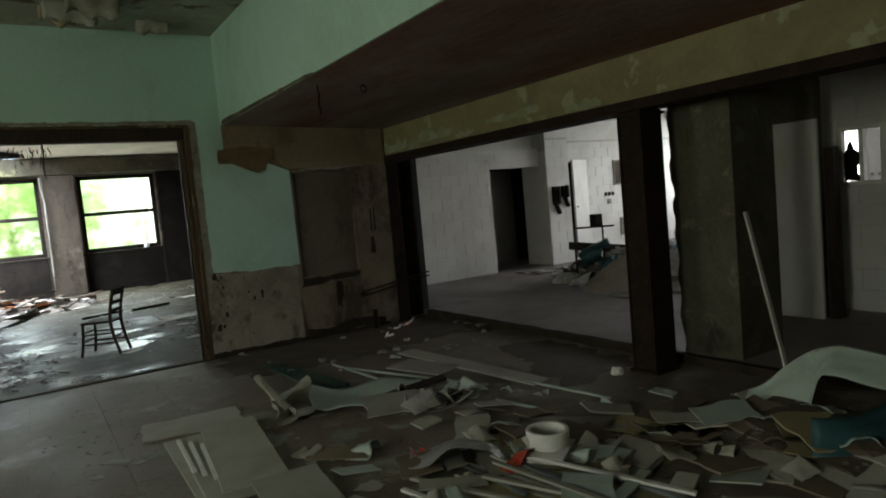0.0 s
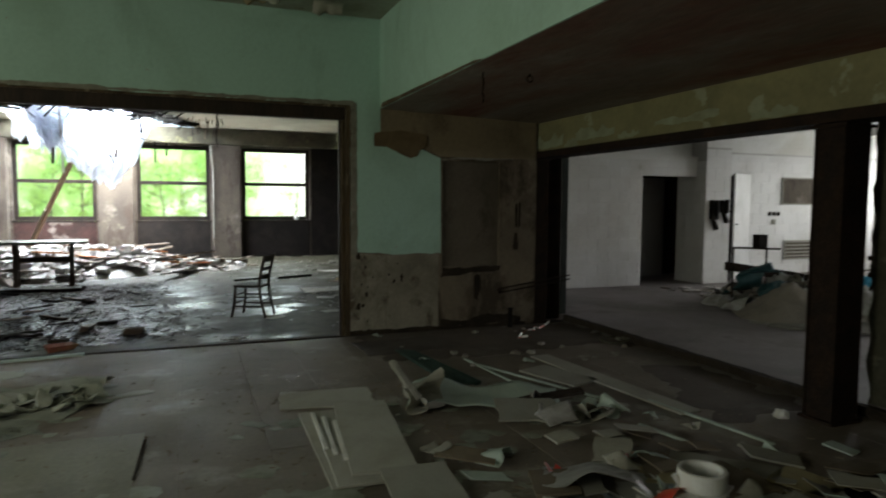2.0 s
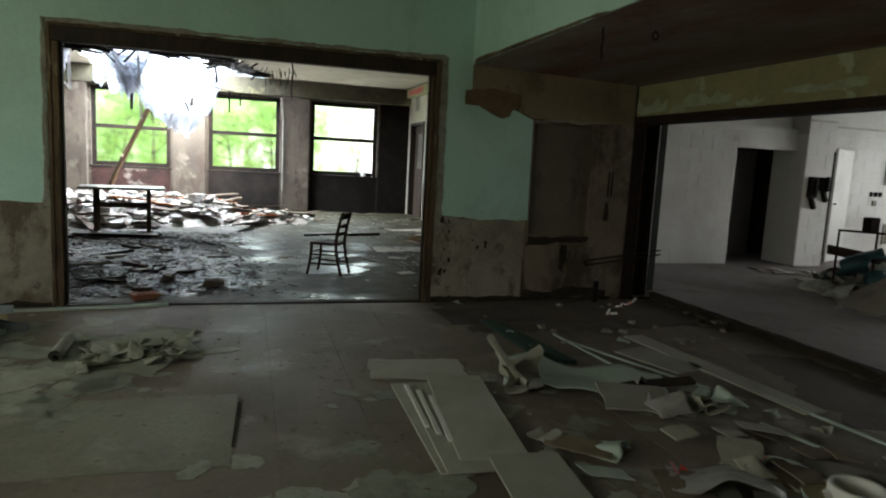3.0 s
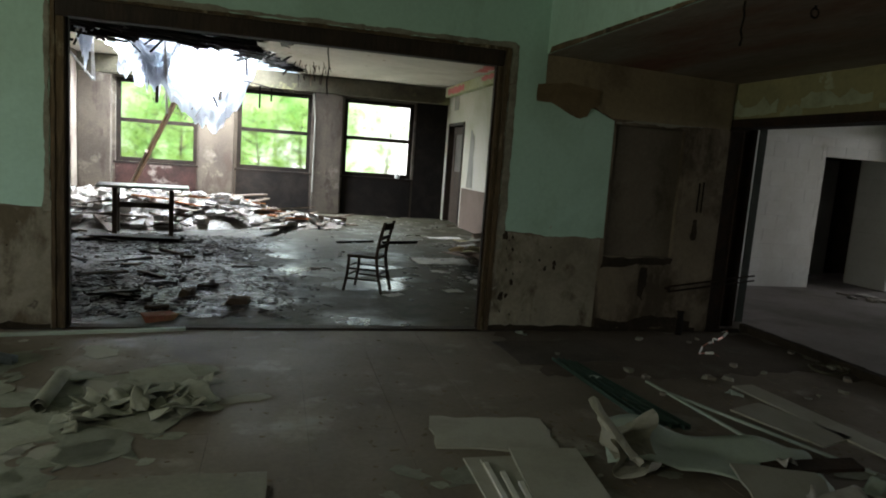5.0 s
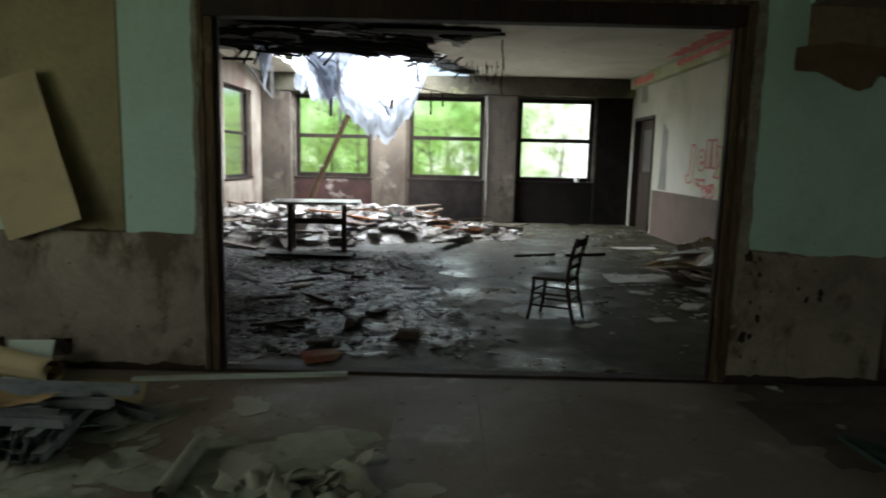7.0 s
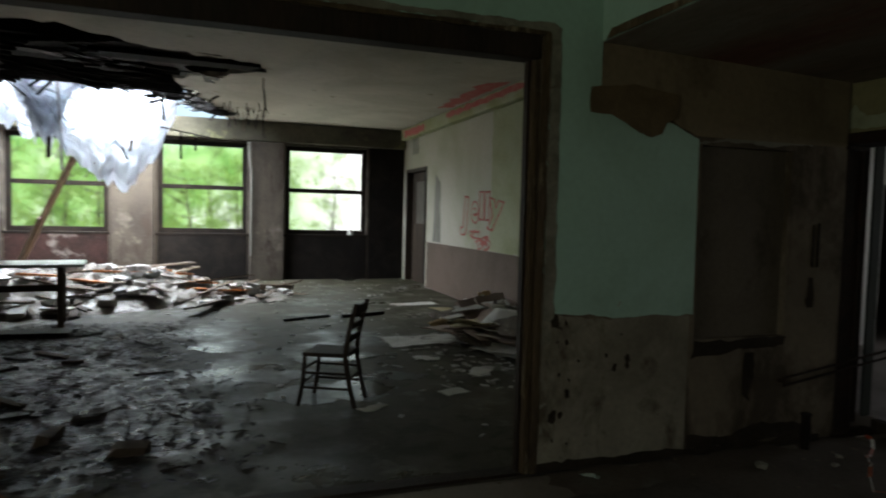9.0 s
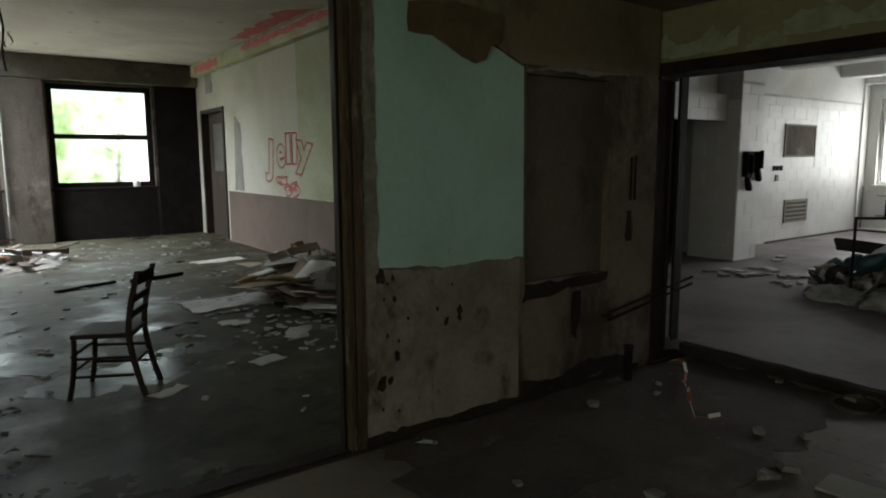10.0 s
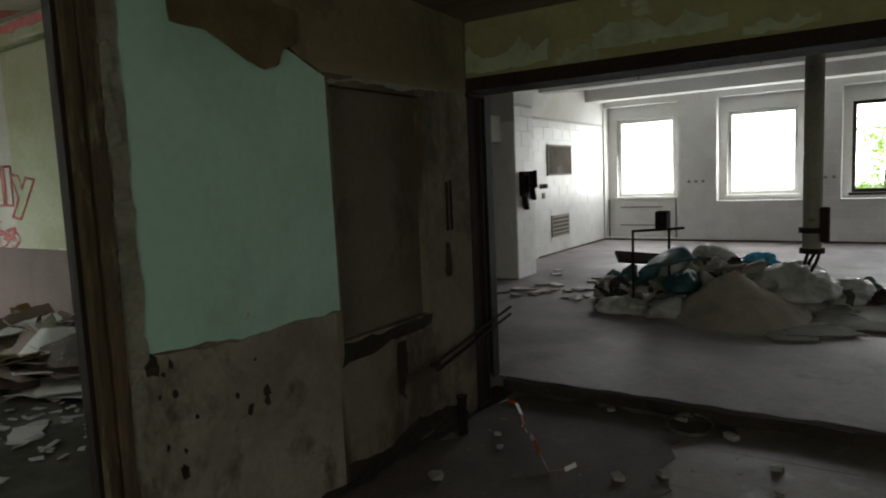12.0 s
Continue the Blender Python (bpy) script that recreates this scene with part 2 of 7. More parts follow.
def pierced(bm, axis, d0, d1, u0, u1, v0, v1, holes=()):
    """A slab between d0 and d1 along axis ('x' or 'y'), u along the other level axis, v up, with rectangular holes (u0, u1, v0, v1)."""
    us = sorted({u0, u1, *[min(max(h[i], u0), u1) for h in holes for i in (0, 1)]})
    vs = sorted({v0, v1, *[min(max(h[i], v0), v1) for h in holes for i in (2, 3)]})

    def solid(i, j):
        if not (0 <= i < len(us) - 1 and 0 <= j < len(vs) - 1):
            return False
        u, v = (us[i] + us[i + 1]) / 2, (vs[j] + vs[j + 1]) / 2
        return not any(h[0] < u < h[1] and h[2] < v < h[3] for h in holes)

    def p(d, u, v):
        return (d, u, v) if axis == "x" else (u, d, v)

    verts = {}

    def vert(d, u, v):
        k = p(d, u, v)
        if k not in verts:
            verts[k] = bm.verts.new(k)
        return verts[k]

    def quad(*ks):
        try:
            bm.faces.new([vert(*k) for k in ks])
        except ValueError:
            pass

    for i in range(len(us) - 1):
        for j in range(len(vs) - 1):
            if not solid(i, j):
                continue
            a, b, c, d = us[i], us[i + 1], vs[j], vs[j + 1]
            quad((d0, a, c), (d0, b, c), (d0, b, d), (d0, a, d))
            quad((d1, a, c), (d1, a, d), (d1, b, d), (d1, b, c))
            if not solid(i - 1, j):
                quad((d0, a, c), (d0, a, d), (d1, a, d), (d1, a, c))
            if not solid(i + 1, j):
                quad((d0, b, c), (d1, b, c), (d1, b, d), (d0, b, d))
            if not solid(i, j - 1):
                quad((d0, a, c), (d1, a, c), (d1, b, c), (d0, b, c))
            if not solid(i, j + 1):
                quad((d0, a, d), (d0, b, d), (d1, b, d), (d1, a, d))
    bmesh.ops.recalc_face_normals(bm, faces=bm.faces)
    return bm


def ragged(corners, amp=0.02, step=0.06, seed=0, keep=()):
    """The outline through a few corners with torn edges. Edges whose number is in keep stay straight."""
    out = []
    n = len(corners)
    for i in range(n):
        a, b = Vector(corners[i]), Vector(corners[(i + 1) % n])
        d = b - a
        k = max(1, int(d.length / step))
        side = Vector((-d.y, d.x)).normalized()
        for j in range(k):
            f = j / k
            q = a + d * f
            if i not in keep and j > 0:
                q = q + side * amp * (noise.noise((q.x * 5 + seed * 7.3, q.y * 5, seed)) * 1.3 + noise.noise((q.x * 23, q.y * 23 + seed, seed)) * 0.7)
            out.append(q)
    return out


def plate(bm, outline, thick, place):
    """A thin solid with that outline (2D), thickness along +z of place (a matrix)."""
    low = [bm.verts.new(place @ Vector((p[0], p[1], 0))) for p in outline]
    top = [bm.verts.new(place @ Vector((p[0], p[1], thick))) for p in outline]
    n = len(outline)
    for i, j, k in geometry.tessellate_polygon([[Vector((p[0], p[1], 0)) for p in outline]]):
        bm.faces.new((top[i], top[j], top[k]))
        bm.faces.new((low[k], low[j], low[i]))
    for i in range(n):
        bm.faces.new((low[i], low[(i + 1) % n], top[(i + 1) % n], top[i]))
    bmesh.ops.recalc_face_normals(bm, faces=bm.faces)
    return bm


ON_A = Matrix(((1, 0, 0, 0), (0, 0, -1, 6.85), (0, 1, 0, 0), (0, 0, 0, 1)))  # u along x, v up, out of the wall towards the hall


# ---- structure: the hall ----
PIPE_HOLES = [(x - 0.075, x + 0.075, 0.07, 0.2) for x in (-3.5, -3.0, -2.54)]
bm = bmesh.new()
pierced(bm, "y", 6.85, 6.95, -5.0, 4.222, 0, 3.4, [(-1.53, 1.9, 0, 2.45), (3.02, 3.74, 0.72, 1.92), *PIPE_HOLES])
wall_a = struct("wall_north", bm, M_PLASTER, "bare plaster wall with worn turquoise paint and a wide opening", "wall")
bm = bmesh.new()
box(bm, 3.0, 3.94, 6.9, 6.962, 0.7, 1.96)
part("niche_back", bm, M_NICHE, wall_a, "grey blocked-up hatch at the back of a wall niche")
bm = bmesh.new()
pierced(bm, "x", -5.0, -4.75, -5.2, 6.85, 0, 3.4, [(-1.0, 0.6, 0.9, 2.7), (3.6, 5.2, 0.9, 2.7)])
struct("wall_west", bm, M_PLASTER, "bare plaster outer wall with two window openings", "wall")
bm = bmesh.new()
box(bm, -5.0, 9.0, -5.4, -5.2, 0, 3.4)
struct("wall_south", bm, M_PLASTER, "plain plaster wall that closes the hall", "wall")
bm = bmesh.new()
box(bm, -5.0, 2.3, -5.2, 6.95, 3.4, 3.6)
struct("ceiling", bm, M_CEIL, "mouldy green-grey plaster ceiling with peeling patches", "ceiling")
bm = bmesh.new()
for v in box(bm, 2.3, 4.25, -5.2, 6.85, 2.46, 3.6):
    if v.co.z < 3 and v.co.x > 4:
        v.co.z = 2.40
dropped = struct("ceiling_dropped", bm, M_SOFFIT, "rust-stained lowered ceiling over the side of the hall", "ceiling")
bm = bmesh.new()
box(bm, 2.285, 2.3, -5.2, 6.845, 2.462, 3.4)
struct("beam_face", bm, M_TURQ, "turquoise painted side of the lowered ceiling", "beam")
bm = bmesh.new()
box(bm, 4.25, 4.75, -5.2, 7.25, 2.07, 3.6)
struct("lintel_wall", bm, M_YELLOW, "yellow-green painted lintel beam with flaking paint", "beam")
bm = bmesh.new()
box(bm, 4.1, 4.225, 6.952, 7.25, 0, 3.6)
box(bm, 4.25, 4.56, 7.1, 7.25, 0, 2.07)
struct("wall_corner", bm, M_PLASTER, "stub of plaster wall behind the steel post", "wall")
bm = bmesh.new()
box(bm, 4.25, 4.75, -5.2, -1.0, 0, 2.07)
struct("wall_east", bm, M_PLASTER, "plain plaster wall beyond the side opening", "wall")
bm = bmesh.new()
box(bm, -5.0, 4.86, -5.4, 7.0, -0.3, -0.012)
floor = struct("floor", bm, M_SUBFLOOR, "dusty brown board floor of the hall", "floor")

# painted layers, dado and opening trim on the north wall
for nm, corners, mat, th, kp, sd, lab in (
        ("paint_layer", [(-2.07, 0.93), (-1.565, 0.93), (-1.565, 3.4), (-2.07, 3.4)], M_TURQ, 0.006, (1, 2, 3), 1, "turquoise wall paint with torn edges"),
        ("paint_layer", [(-1.565, 2.478), (1.9565, 2.478), (1.9565, 3.4), (-1.565, 3.4)], M_TURQ, 0.006, (1, 2, 3), 1, "turquoise wall paint with torn edges"),
        ("paint_layer", [(1.9565, 0.895), (3.0, 0.88), (2.99, 1.95), (2.72, 2.06), (2.42, 2.08), (2.29, 2.12), (2.284, 3.4), (1.9565, 3.4)], M_TURQ, 0.006, (1, 5, 6, 7), 1, "turquoise wall paint with torn edges"),
        ("paint_layer", [(-4.74, 0.93), (-2.5, 0.93), (-2.85, 1.75), (-4.74, 1.9)], M_TURQ, 0.006, (0, 3), 2, "turquoise wall paint laid bare under torn paper"),
        ("dado", [(1.95, 0.0), (2.97, 0.0), (2.97, 0.875), (1.95, 0.89)], M_DADO, 0.009, (0, 1, 3), 4, "grey stained dado render"),
        ("tan_layer", [(2.27, 2.13), (2.6, 2.0), (2.75, 2.07), (2.97, 1.97), (4.2, 1.97), (4.2, 2.455), (2.3, 2.455)], M_BROWNPAPER, 0.005, (3, 4, 5), 5, "brown paper backing on the wall"),
        ("tan_layer", [(-4.74, 1.92), (-2.87, 1.77), (-2.5, 0.95), (-2.08, 0.94), (-2.08, 3.4), (-4.74, 3.4)], M_TAN, 0.004, (3, 4, 5), 6, "tan paper backing on the wall")):
    bm = bmesh.new()
    plate(bm, ragged(corners, 0.018, 0.05, sd, kp), th, ON_A)
    part(nm, bm, mat, wall_a, lab)

bm = bmesh.new()
pierced(bm, "y", 6.841, 6.85, -4.74, -1.563, 0, 0.928, PIPE_HOLES)
part("dado", bm, M_DADO, wall_a, "grey stained dado render with square pipe holes")
for h in PIPE_HOLES:
    bm = bmesh.new()
    rod(bm, ((h[0] + h[1]) / 2, 6.865, 0.13), ((h[0] + h[1]) / 2, 6.945, 0.13), 0.045, seg=14)
    part("pipe_stub", bm, M_RUST, wall_a, "rusty sawn-off pipe in a wall hole")

M_EDGE = surface("pale_torn_plaster_edge", (0.30, 0.29, 0.24), (0.16, 0.15, 0.115), 0.7, 6, 0.15, 40, 0.95, bump=0.6, bump_scale=35)
for k, corners in enumerate(([(1.958, 0.88), (2.03, 0.86), (2.025, 2.5), (1.97, 2.53), (1.958, 2.5)], [(-1.61, 0.9), (-1.566, 0.9), (-1.566, 2.5), (-1.6, 2.5)], [(-1.6, 2.48), (1.96, 2.48), (2.0, 2.515), (-1.6, 2.51)])):
    bm = bmesh.new()
    plate(bm, ragged(corners, 0.014, 0.03, 90 + k, (1,) if k == 2 else ()), 0.0095 + 0.002 * k, ON_A)
    part("plaster_edge", bm, M_EDGE, wall_a, "pale torn plaster edge beside the opening")
for k in range(16):
    r = random.Random(560 + k)
    z = r.uniform(0.05, 2.3)
    bm = bmesh.new()
    w, h = r.uniform(0.02, 0.06), r.uniform(0.04, 0.13)
    plate(bm, ragged([(1.958, z), (1.958 + w, z + h * 0.2), (1.958 + w * 0.6, z + h), (1.958, z + h * 0.8)], 0.01, 0.02, 560 + k), 0.0145 + 0.0003 * k, ON_A)
    part("plaster_flake", bm, (M_EDGE, M_EDGE, M_DADO)[k % 3], wall_a, "ragged plaster flake beside the opening")
trim = thing("opening_frame", "worn brown timber lining of the wide wall opening", "door frame")
tagged(trim, kind="structure")
for nm, b in (("jamb", (-1.53, -1.47, 6.842, 6.96, 0, 2.318)), ("jamb", (1.86, 1.9, 6.842, 6.96, 0, 2.318))):
    bm = bmesh.new()
    box(bm, *b)
    soften(bm, 0.008)
    part(nm, bm, M_JAMB, trim)
for x0, x1 in ((-1.467, -1.452), (1.842, 1.857)):
    bm = bmesh.new()
    box(bm, x0, x1, 6.88, 6.93, 0, 2.318)
    part("stop_strip", bm, M_DARKWOOD, trim)
bm = bmesh.new()
box(bm, -1.53, 1.9, 6.838, 6.965, 2.32, 2.45)
soften(bm, 0.01)
part("head_board", bm, M_DARKWOOD, trim, "blackened timber head board")
for nm, corners in (("casing", [(-1.56, 0), (-1.532, 0), (-1.532, 2.47), (-1.56, 2.47)]), ("casing", [(1.902, 0), (1.945, 0), (1.955, 2.47), (1.912, 2.47)]),
                    ("casing", [(-1.53, 2.452), (1.91, 2.452), (1.95, 2.475), (-1.53, 2.475)])):
    bm = bmesh.new()
    plate(bm, ragged(corners, 0.006, 0.05, 8), 0.016, ON_A)
    part(nm, bm, M_JAMB, trim)

# ---- structure: the far room ----
YW = 17.8
bm = bmesh.new()
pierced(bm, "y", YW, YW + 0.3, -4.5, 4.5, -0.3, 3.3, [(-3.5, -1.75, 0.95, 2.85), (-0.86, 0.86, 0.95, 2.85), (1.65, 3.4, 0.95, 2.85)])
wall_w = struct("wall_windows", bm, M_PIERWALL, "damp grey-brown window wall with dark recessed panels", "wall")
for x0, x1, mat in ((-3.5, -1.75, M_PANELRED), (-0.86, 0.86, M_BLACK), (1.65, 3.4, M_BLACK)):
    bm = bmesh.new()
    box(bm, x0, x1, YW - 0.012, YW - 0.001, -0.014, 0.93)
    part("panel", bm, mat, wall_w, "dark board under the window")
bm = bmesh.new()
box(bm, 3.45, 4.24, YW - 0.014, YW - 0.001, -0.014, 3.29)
part("panel", bm, M_BLACK, wall_w, "near-black panel over the wall corner")
bm = bmesh.new()
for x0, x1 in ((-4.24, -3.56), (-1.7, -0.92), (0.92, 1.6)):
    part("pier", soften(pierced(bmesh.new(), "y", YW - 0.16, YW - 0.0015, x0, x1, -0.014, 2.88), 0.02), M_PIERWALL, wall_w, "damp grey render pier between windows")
bm.free()
bm = bmesh.new()
box(bm, -4.24, 4.24, YW - 0.18, YW - 0.002, 2.885, 3.29)
soften(bm, 0.02)
part("window_head_beam", bm, surface("mouldy_dark_beam", (0.12, 0.11, 0.075), (0.04, 0.035, 0.025), 0.8, 1.2, 0.2, 25, 0.9, bump=0.4, spots=(0.22, 0.22, 0.11), spot_scale=2), wall_w, "mouldy dark beam over the windows")
bm = bmesh.new()
pierced(bm, "x", 4.25, 4.5, 7.25, YW, -0.014, 3.3, [(16.1, 17.5, -0.014, 2.42)])
wall_e = struct("wall_graffiti", bm, M_CREAM, "cream wall with red scrawl and a brown dado", "wall")
bm = bmesh.new()
box(bm, 4.238, 4.2495, 7.26, 16.0, -0.014, 0.9)
part("dado", bm, surface("brown_dado", (0.14, 0.10, 0.078), (0.10, 0.076, 0.058), 0.6, 1.6, 0.12, 25, 0.85, bump=0.25), wall_e, "brown painted dado")
bm = bmesh.new()
pierced(bm, "x", -4.5, -4.25, 6.95, YW, -0.014, 3.3, [(15.2, 16.95, 0.95, 2.8)])
struct("wall_far_west", bm, surface("damp_pale_wall", (0.26, 0.225, 0.185), (0.12, 0.09, 0.07), 0.8, 0.9, 0.1, 20, 0.9, bump=0.4, patches=((0.10, 0.062, 0.048), 1.3, 0.5, 0.66, (1, 1, 0.4)), spots=(0.2, 0.08, 0.06), spot_scale=1.6, spot_edge=(0.66, 0.7)), "damp pale side wall with a window", "wall")
bm = bmesh.new()
box(bm, -4.5, 4.5, 6.951, YW, -0.3, -0.015)
struct("floor_far_room", bm, M_WET, "wet grey linoleum floor with puddles", "floor")
bm = bmesh.new()
box(bm, -1.5, 1.89, 6.86, 6.965, -0.05, 0.006)
struct("threshold", bm, M_DARKWOOD, "dark worn timber threshold strip", "threshold")
# ceiling with the collapsed corner
bm = bmesh.new()
edge = ragged([(4.25, 6.95), (4.25, 17.8), (0.5, 17.8), (0.3, 16.9), (0.0, 15.4), (-0.35, 13.7), (0.6, 12.9), (0.65, 12.2), (-0.5, 11.9), (-1.2, 11.3), (-4.25, 10.8), (-4.25, 6.95)], 0.14, 0.12, 11, (0, 1, 10, 11))
left_edge = ragged([(-4.25, 14.6), (-3.5, 14.7), (-3.3, 15.4), (-3.25, 16.6), (-3.4, 17.8), (-4.25, 17.8)], 0.1, 0.1, 12, (4, 5))
plate(bm, edge, 0.06, Matrix.Translation((0, 0, 3.3)))
plate(bm, left_edge, 0.06, Matrix.Translation((0, 0, 3.3)))
struct("ceiling_far_room", bm, M_CEIL_FAR, "stained white plaster ceiling with a torn collapsed edge", "ceiling")
bm = bmesh.new()
box(bm, -0.3, 4.5, 6.95, 18.1, 3.62, 3.75)
box(bm, -4.5, -0.3, 6.95, 14.9, 3.62, 3.75)
box(bm, -4.5, -3.25, 14.9, 18.1, 3.62, 3.75)
struct("roof_deck", bm, M_DARKWOOD, "dark timber roof deck broken open at the back", "roof")

# ---- structure: the kitchen ----
KF = 0.075
bm = bmesh.new()
plate(bm, ragged([(4.72, -5.4), (14.5, -5.4), (14.5, 10.6), (4.72, 10.6)], 0.03, 0.09, 13, (0, 1, 2)), KF + 0.294, Matrix.Translation((0, 0, -0.3)))
kfloor = struct("floor_kitchen", bm, M_TILEFLOOR, "dusty pale kitchen floor with a broken edge", "floor")
bm = bmesh.new()
plate(bm, ragged([(4.655, -1.0), (4.73, -1.0), (4.73, 6.9), (4.655, 6.9)], 0.03, 0.07, 14, (0, 1, 2)), KF + 0.006, Matrix.Translation((0, 0, -0.012)))
part("slab_edge", bm, M_MORTAR_SHADE, kfloor, "dark broken edge of the raised floor slab")
bm = bmesh.new()
KWIN = [(8.11, 9.27), (5.95, 7.13), (3.9, 5.12), (1.8, 3.0)]
pierced(bm, "x", 14.2, 14.5, -5.4, 9.8, 0, 3.15, [(a, b, 0.93, 2.52) for a, b in KWIN])
KNICHE = [(7.98, 9.46, 0.12, 2.78), (5.83, 7.28, 0.84, 2.78), (3.78, 5.26, 0.84, 2.78), (1.68, 3.15, 0.84, 2.78)]
pierced(bm, "x", 13.97, 14.199, -5.4, 9.499, 0, 3.149, KNICHE)
wall_kw = struct("wall_kitchen_windows", bm, M_WHITEWALL, "white tiled wall with three large windows", "wall")
bm = bmesh.new()
pierced(bm, "y", 9.5, 9.75, 4.75, 14.2, 0, 3.15, [(7.66, 8.9, 0, 2.2), (9.5, 10.33, 0, 2.0)])
wall_kn = struct("wall_kitchen_north", bm, M_GROUT, "white tiled wall with a door and hatches", "wall")
bm = bmesh.new()
box(bm, 4.75, 14.5, -5.4, 9.8, 3.15, 3.35)
struct("ceiling_kitchen", bm, M_WHITEWALL, "white painted kitchen ceiling", "ceiling")
for bx in (10.9, 13.0, 8.6, 6.4):
    bm = bmesh.new()
    box(bm, bx, bx + 0.35, -5.4, 9.5, 2.83, 3.15)
    struct("ceiling_beam", soften(bm, 0.015), M_WHITEWALL, "white painted concrete ceiling beam", "beam")
# low tiled cabin along the north wall
bm = bmesh.new()
pierced(bm, "y", 9.0, 9.15, 4.78, 8.64, 0, 2.2, [(7.47, 8.64, 0, 1.93)])
cabin = struct("wall_cabin", bm, M_GROUT, "low white tiled partition with an open doorway", "wall")
bm = bmesh.new()
box(bm, 8.64, 9.2, 8.8, 9.498, 0, 3.15)
cabin_pier = struct("wall_cabin_pier", bm, M_GROUT, "white tiled wall pier with wall telephones", "wall")
bm = bmesh.new()
box(bm, 4.78, 8.638, 9.002, 9.498, 2.2, 2.28)
struct("cabin_top", bm, M_WHITEWALL, "white top slab of the tiled partition", "ceiling")
# The gloom behind the doorway is put into the wall colour.
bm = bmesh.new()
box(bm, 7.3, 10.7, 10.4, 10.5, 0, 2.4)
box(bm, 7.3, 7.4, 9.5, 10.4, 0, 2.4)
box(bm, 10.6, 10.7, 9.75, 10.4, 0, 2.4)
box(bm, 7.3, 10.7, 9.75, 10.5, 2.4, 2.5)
struct("cabin_back", bm, M_MORTAR_SHADE, "wall inside the doorway, coloured near-black for shade", "wall")
# concrete pier beside the steel column and the partition beyond
bm = bmesh.new()
plate(bm, ragged([(0, 0), (0.5, 0), (0.5, 3.15), (-0.06, 3.15)], 0.03, 0.06, 21, (0, 1, 2)), 0.55, Matrix(((0, 0, 1, 4.76), (-1, 0, 0, 3.06), (0, 1, 0, 0), (0, 0, 0, 1))))
bmesh.ops.recalc_face_normals(bm, faces=bm.faces)
struct("wall_pier", bm, M_PIERCONC, "rough grey concrete pier with a broken edge", "wall")
bm = bmesh.new()
pierced(bm, "x", 6.4, 6.5, 2.79, 3.6, 0, 3.15)
struct("wall_partition", bm, M_PIERCONC, "dim grey partition stub", "wall")
bm = bmesh.new()
pierced(bm, "x", 6.9, 7.02, -5.2, 3.3, 0, 3.15, [(2.42, 2.86, 1.25, 1.8)])
wall_p2 = struct("wall_partition_tiled", bm, M_GROUT, "dim tiled partition with a broken internal window", "wall")

# ---- outside ----
bm = bmesh.new()
bmesh.ops.create_grid(bm, x_segments=2, y_segments=2, size=400, matrix=Matrix.Translation((0, 0, -0.7)))
struct("ground", bm, surface("overgrown_ground", (0.08, 0.13, 0.04), (0.05, 0.07, 0.025), 0.6, 0.5, 0.3, 8, 0.9, bump=0.5, bump_scale=6), "overgrown green ground outside the building", "ground")

# ---- more materials ----
M_BOARD = surface("grey_fibreboard", (0.40, 0.395, 0.345), (0.30, 0.29, 0.24), 0.5, 2.0, 0.06, 60, 0.8, bump=0.12, vary=0.25)
M_WHITEBOARD = surface("dirty_white_board", (0.62, 0.61, 0.56), (0.42, 0.40, 0.34), 0.5, 2.5, 0.06, 50, 0.7, bump=0.12, vary=0.25)
M_PAPER = surface("torn_wallpaper", (0.50, 0.49, 0.42), (0.36, 0.35, 0.28), 0.5, 3, 0.08, 50, 0.9, bump=0.15, vary=0.3)
M_TANPAPER = surface("tan_backing_paper", (0.39, 0.34, 0.20), (0.29, 0.26, 0.155), 0.4, 2.5, 0.08, 60, 0.9, bump=0.15, vary=0.15)
M_MINT = surface("pale_mint_board", (0.44, 0.53, 0.47), (0.33, 0.38, 0.33), 0.5, 2, 0.06, 40, 0.75, bump=0.12, vary=0.2)
M_PROFILE = surface("galvanised_profile", (0.25, 0.29, 0.31), (0.12, 0.14, 0.15), 0.5, 4, 0.12, 60, 0.5, 0.35, bump=0.1, vary=0.35)
M_GREENPROF = surface("green_painted_profile", (0.07, 0.12, 0.10), (0.04, 0.06, 0.05), 0.5, 4, 0.12, 60, 0.5, 0.3, bump=0.1, vary=0.3)
M_CLOTH = surface("tan_rag", (0.42, 0.30, 0.16), (0.30, 0.21, 0.11), 0.5, 5, 0.1, 90, 0.95, bump=0.3)
M_TEAL = surface("dark_teal_tarpaulin", (0.03, 0.085, 0.095), (0.02, 0.05, 0.055), 0.5, 3, 0.1, 60, 0.45, bump=0.15)
M_BAG = surface("clear_grey_plastic_bag", (0.36, 0.365, 0.355), (0.17, 0.165, 0.15), 0.6, 6, 0.06, 50, 0.34, bump=0.15, bump_scale=20)
M_BLUE = surface("blue_plastic", (0.06, 0.32, 0.50), (0.04, 0.2, 0.34), 0.5, 4, 0.06, 50, 0.35, bump=0.2)
M_RED = surface("red_plastic", (0.45, 0.045, 0.03), (0.5, 0.16, 0.04), 0.6, 12, 0.06, 50, 0.45, bump=0.15)
M_REDPAINT = surface("red_spray_paint", (0.45, 0.09, 0.085), (0.44, 0.2, 0.17), 0.7, 9, 0.1, 50, 0.8, bump=0)
M_WHITE = surface("white_glaze", (0.72, 0.72, 0.69), (0.55, 0.54, 0.5), 0.4, 4, 0.03, 40, 0.35, bump=0.03)
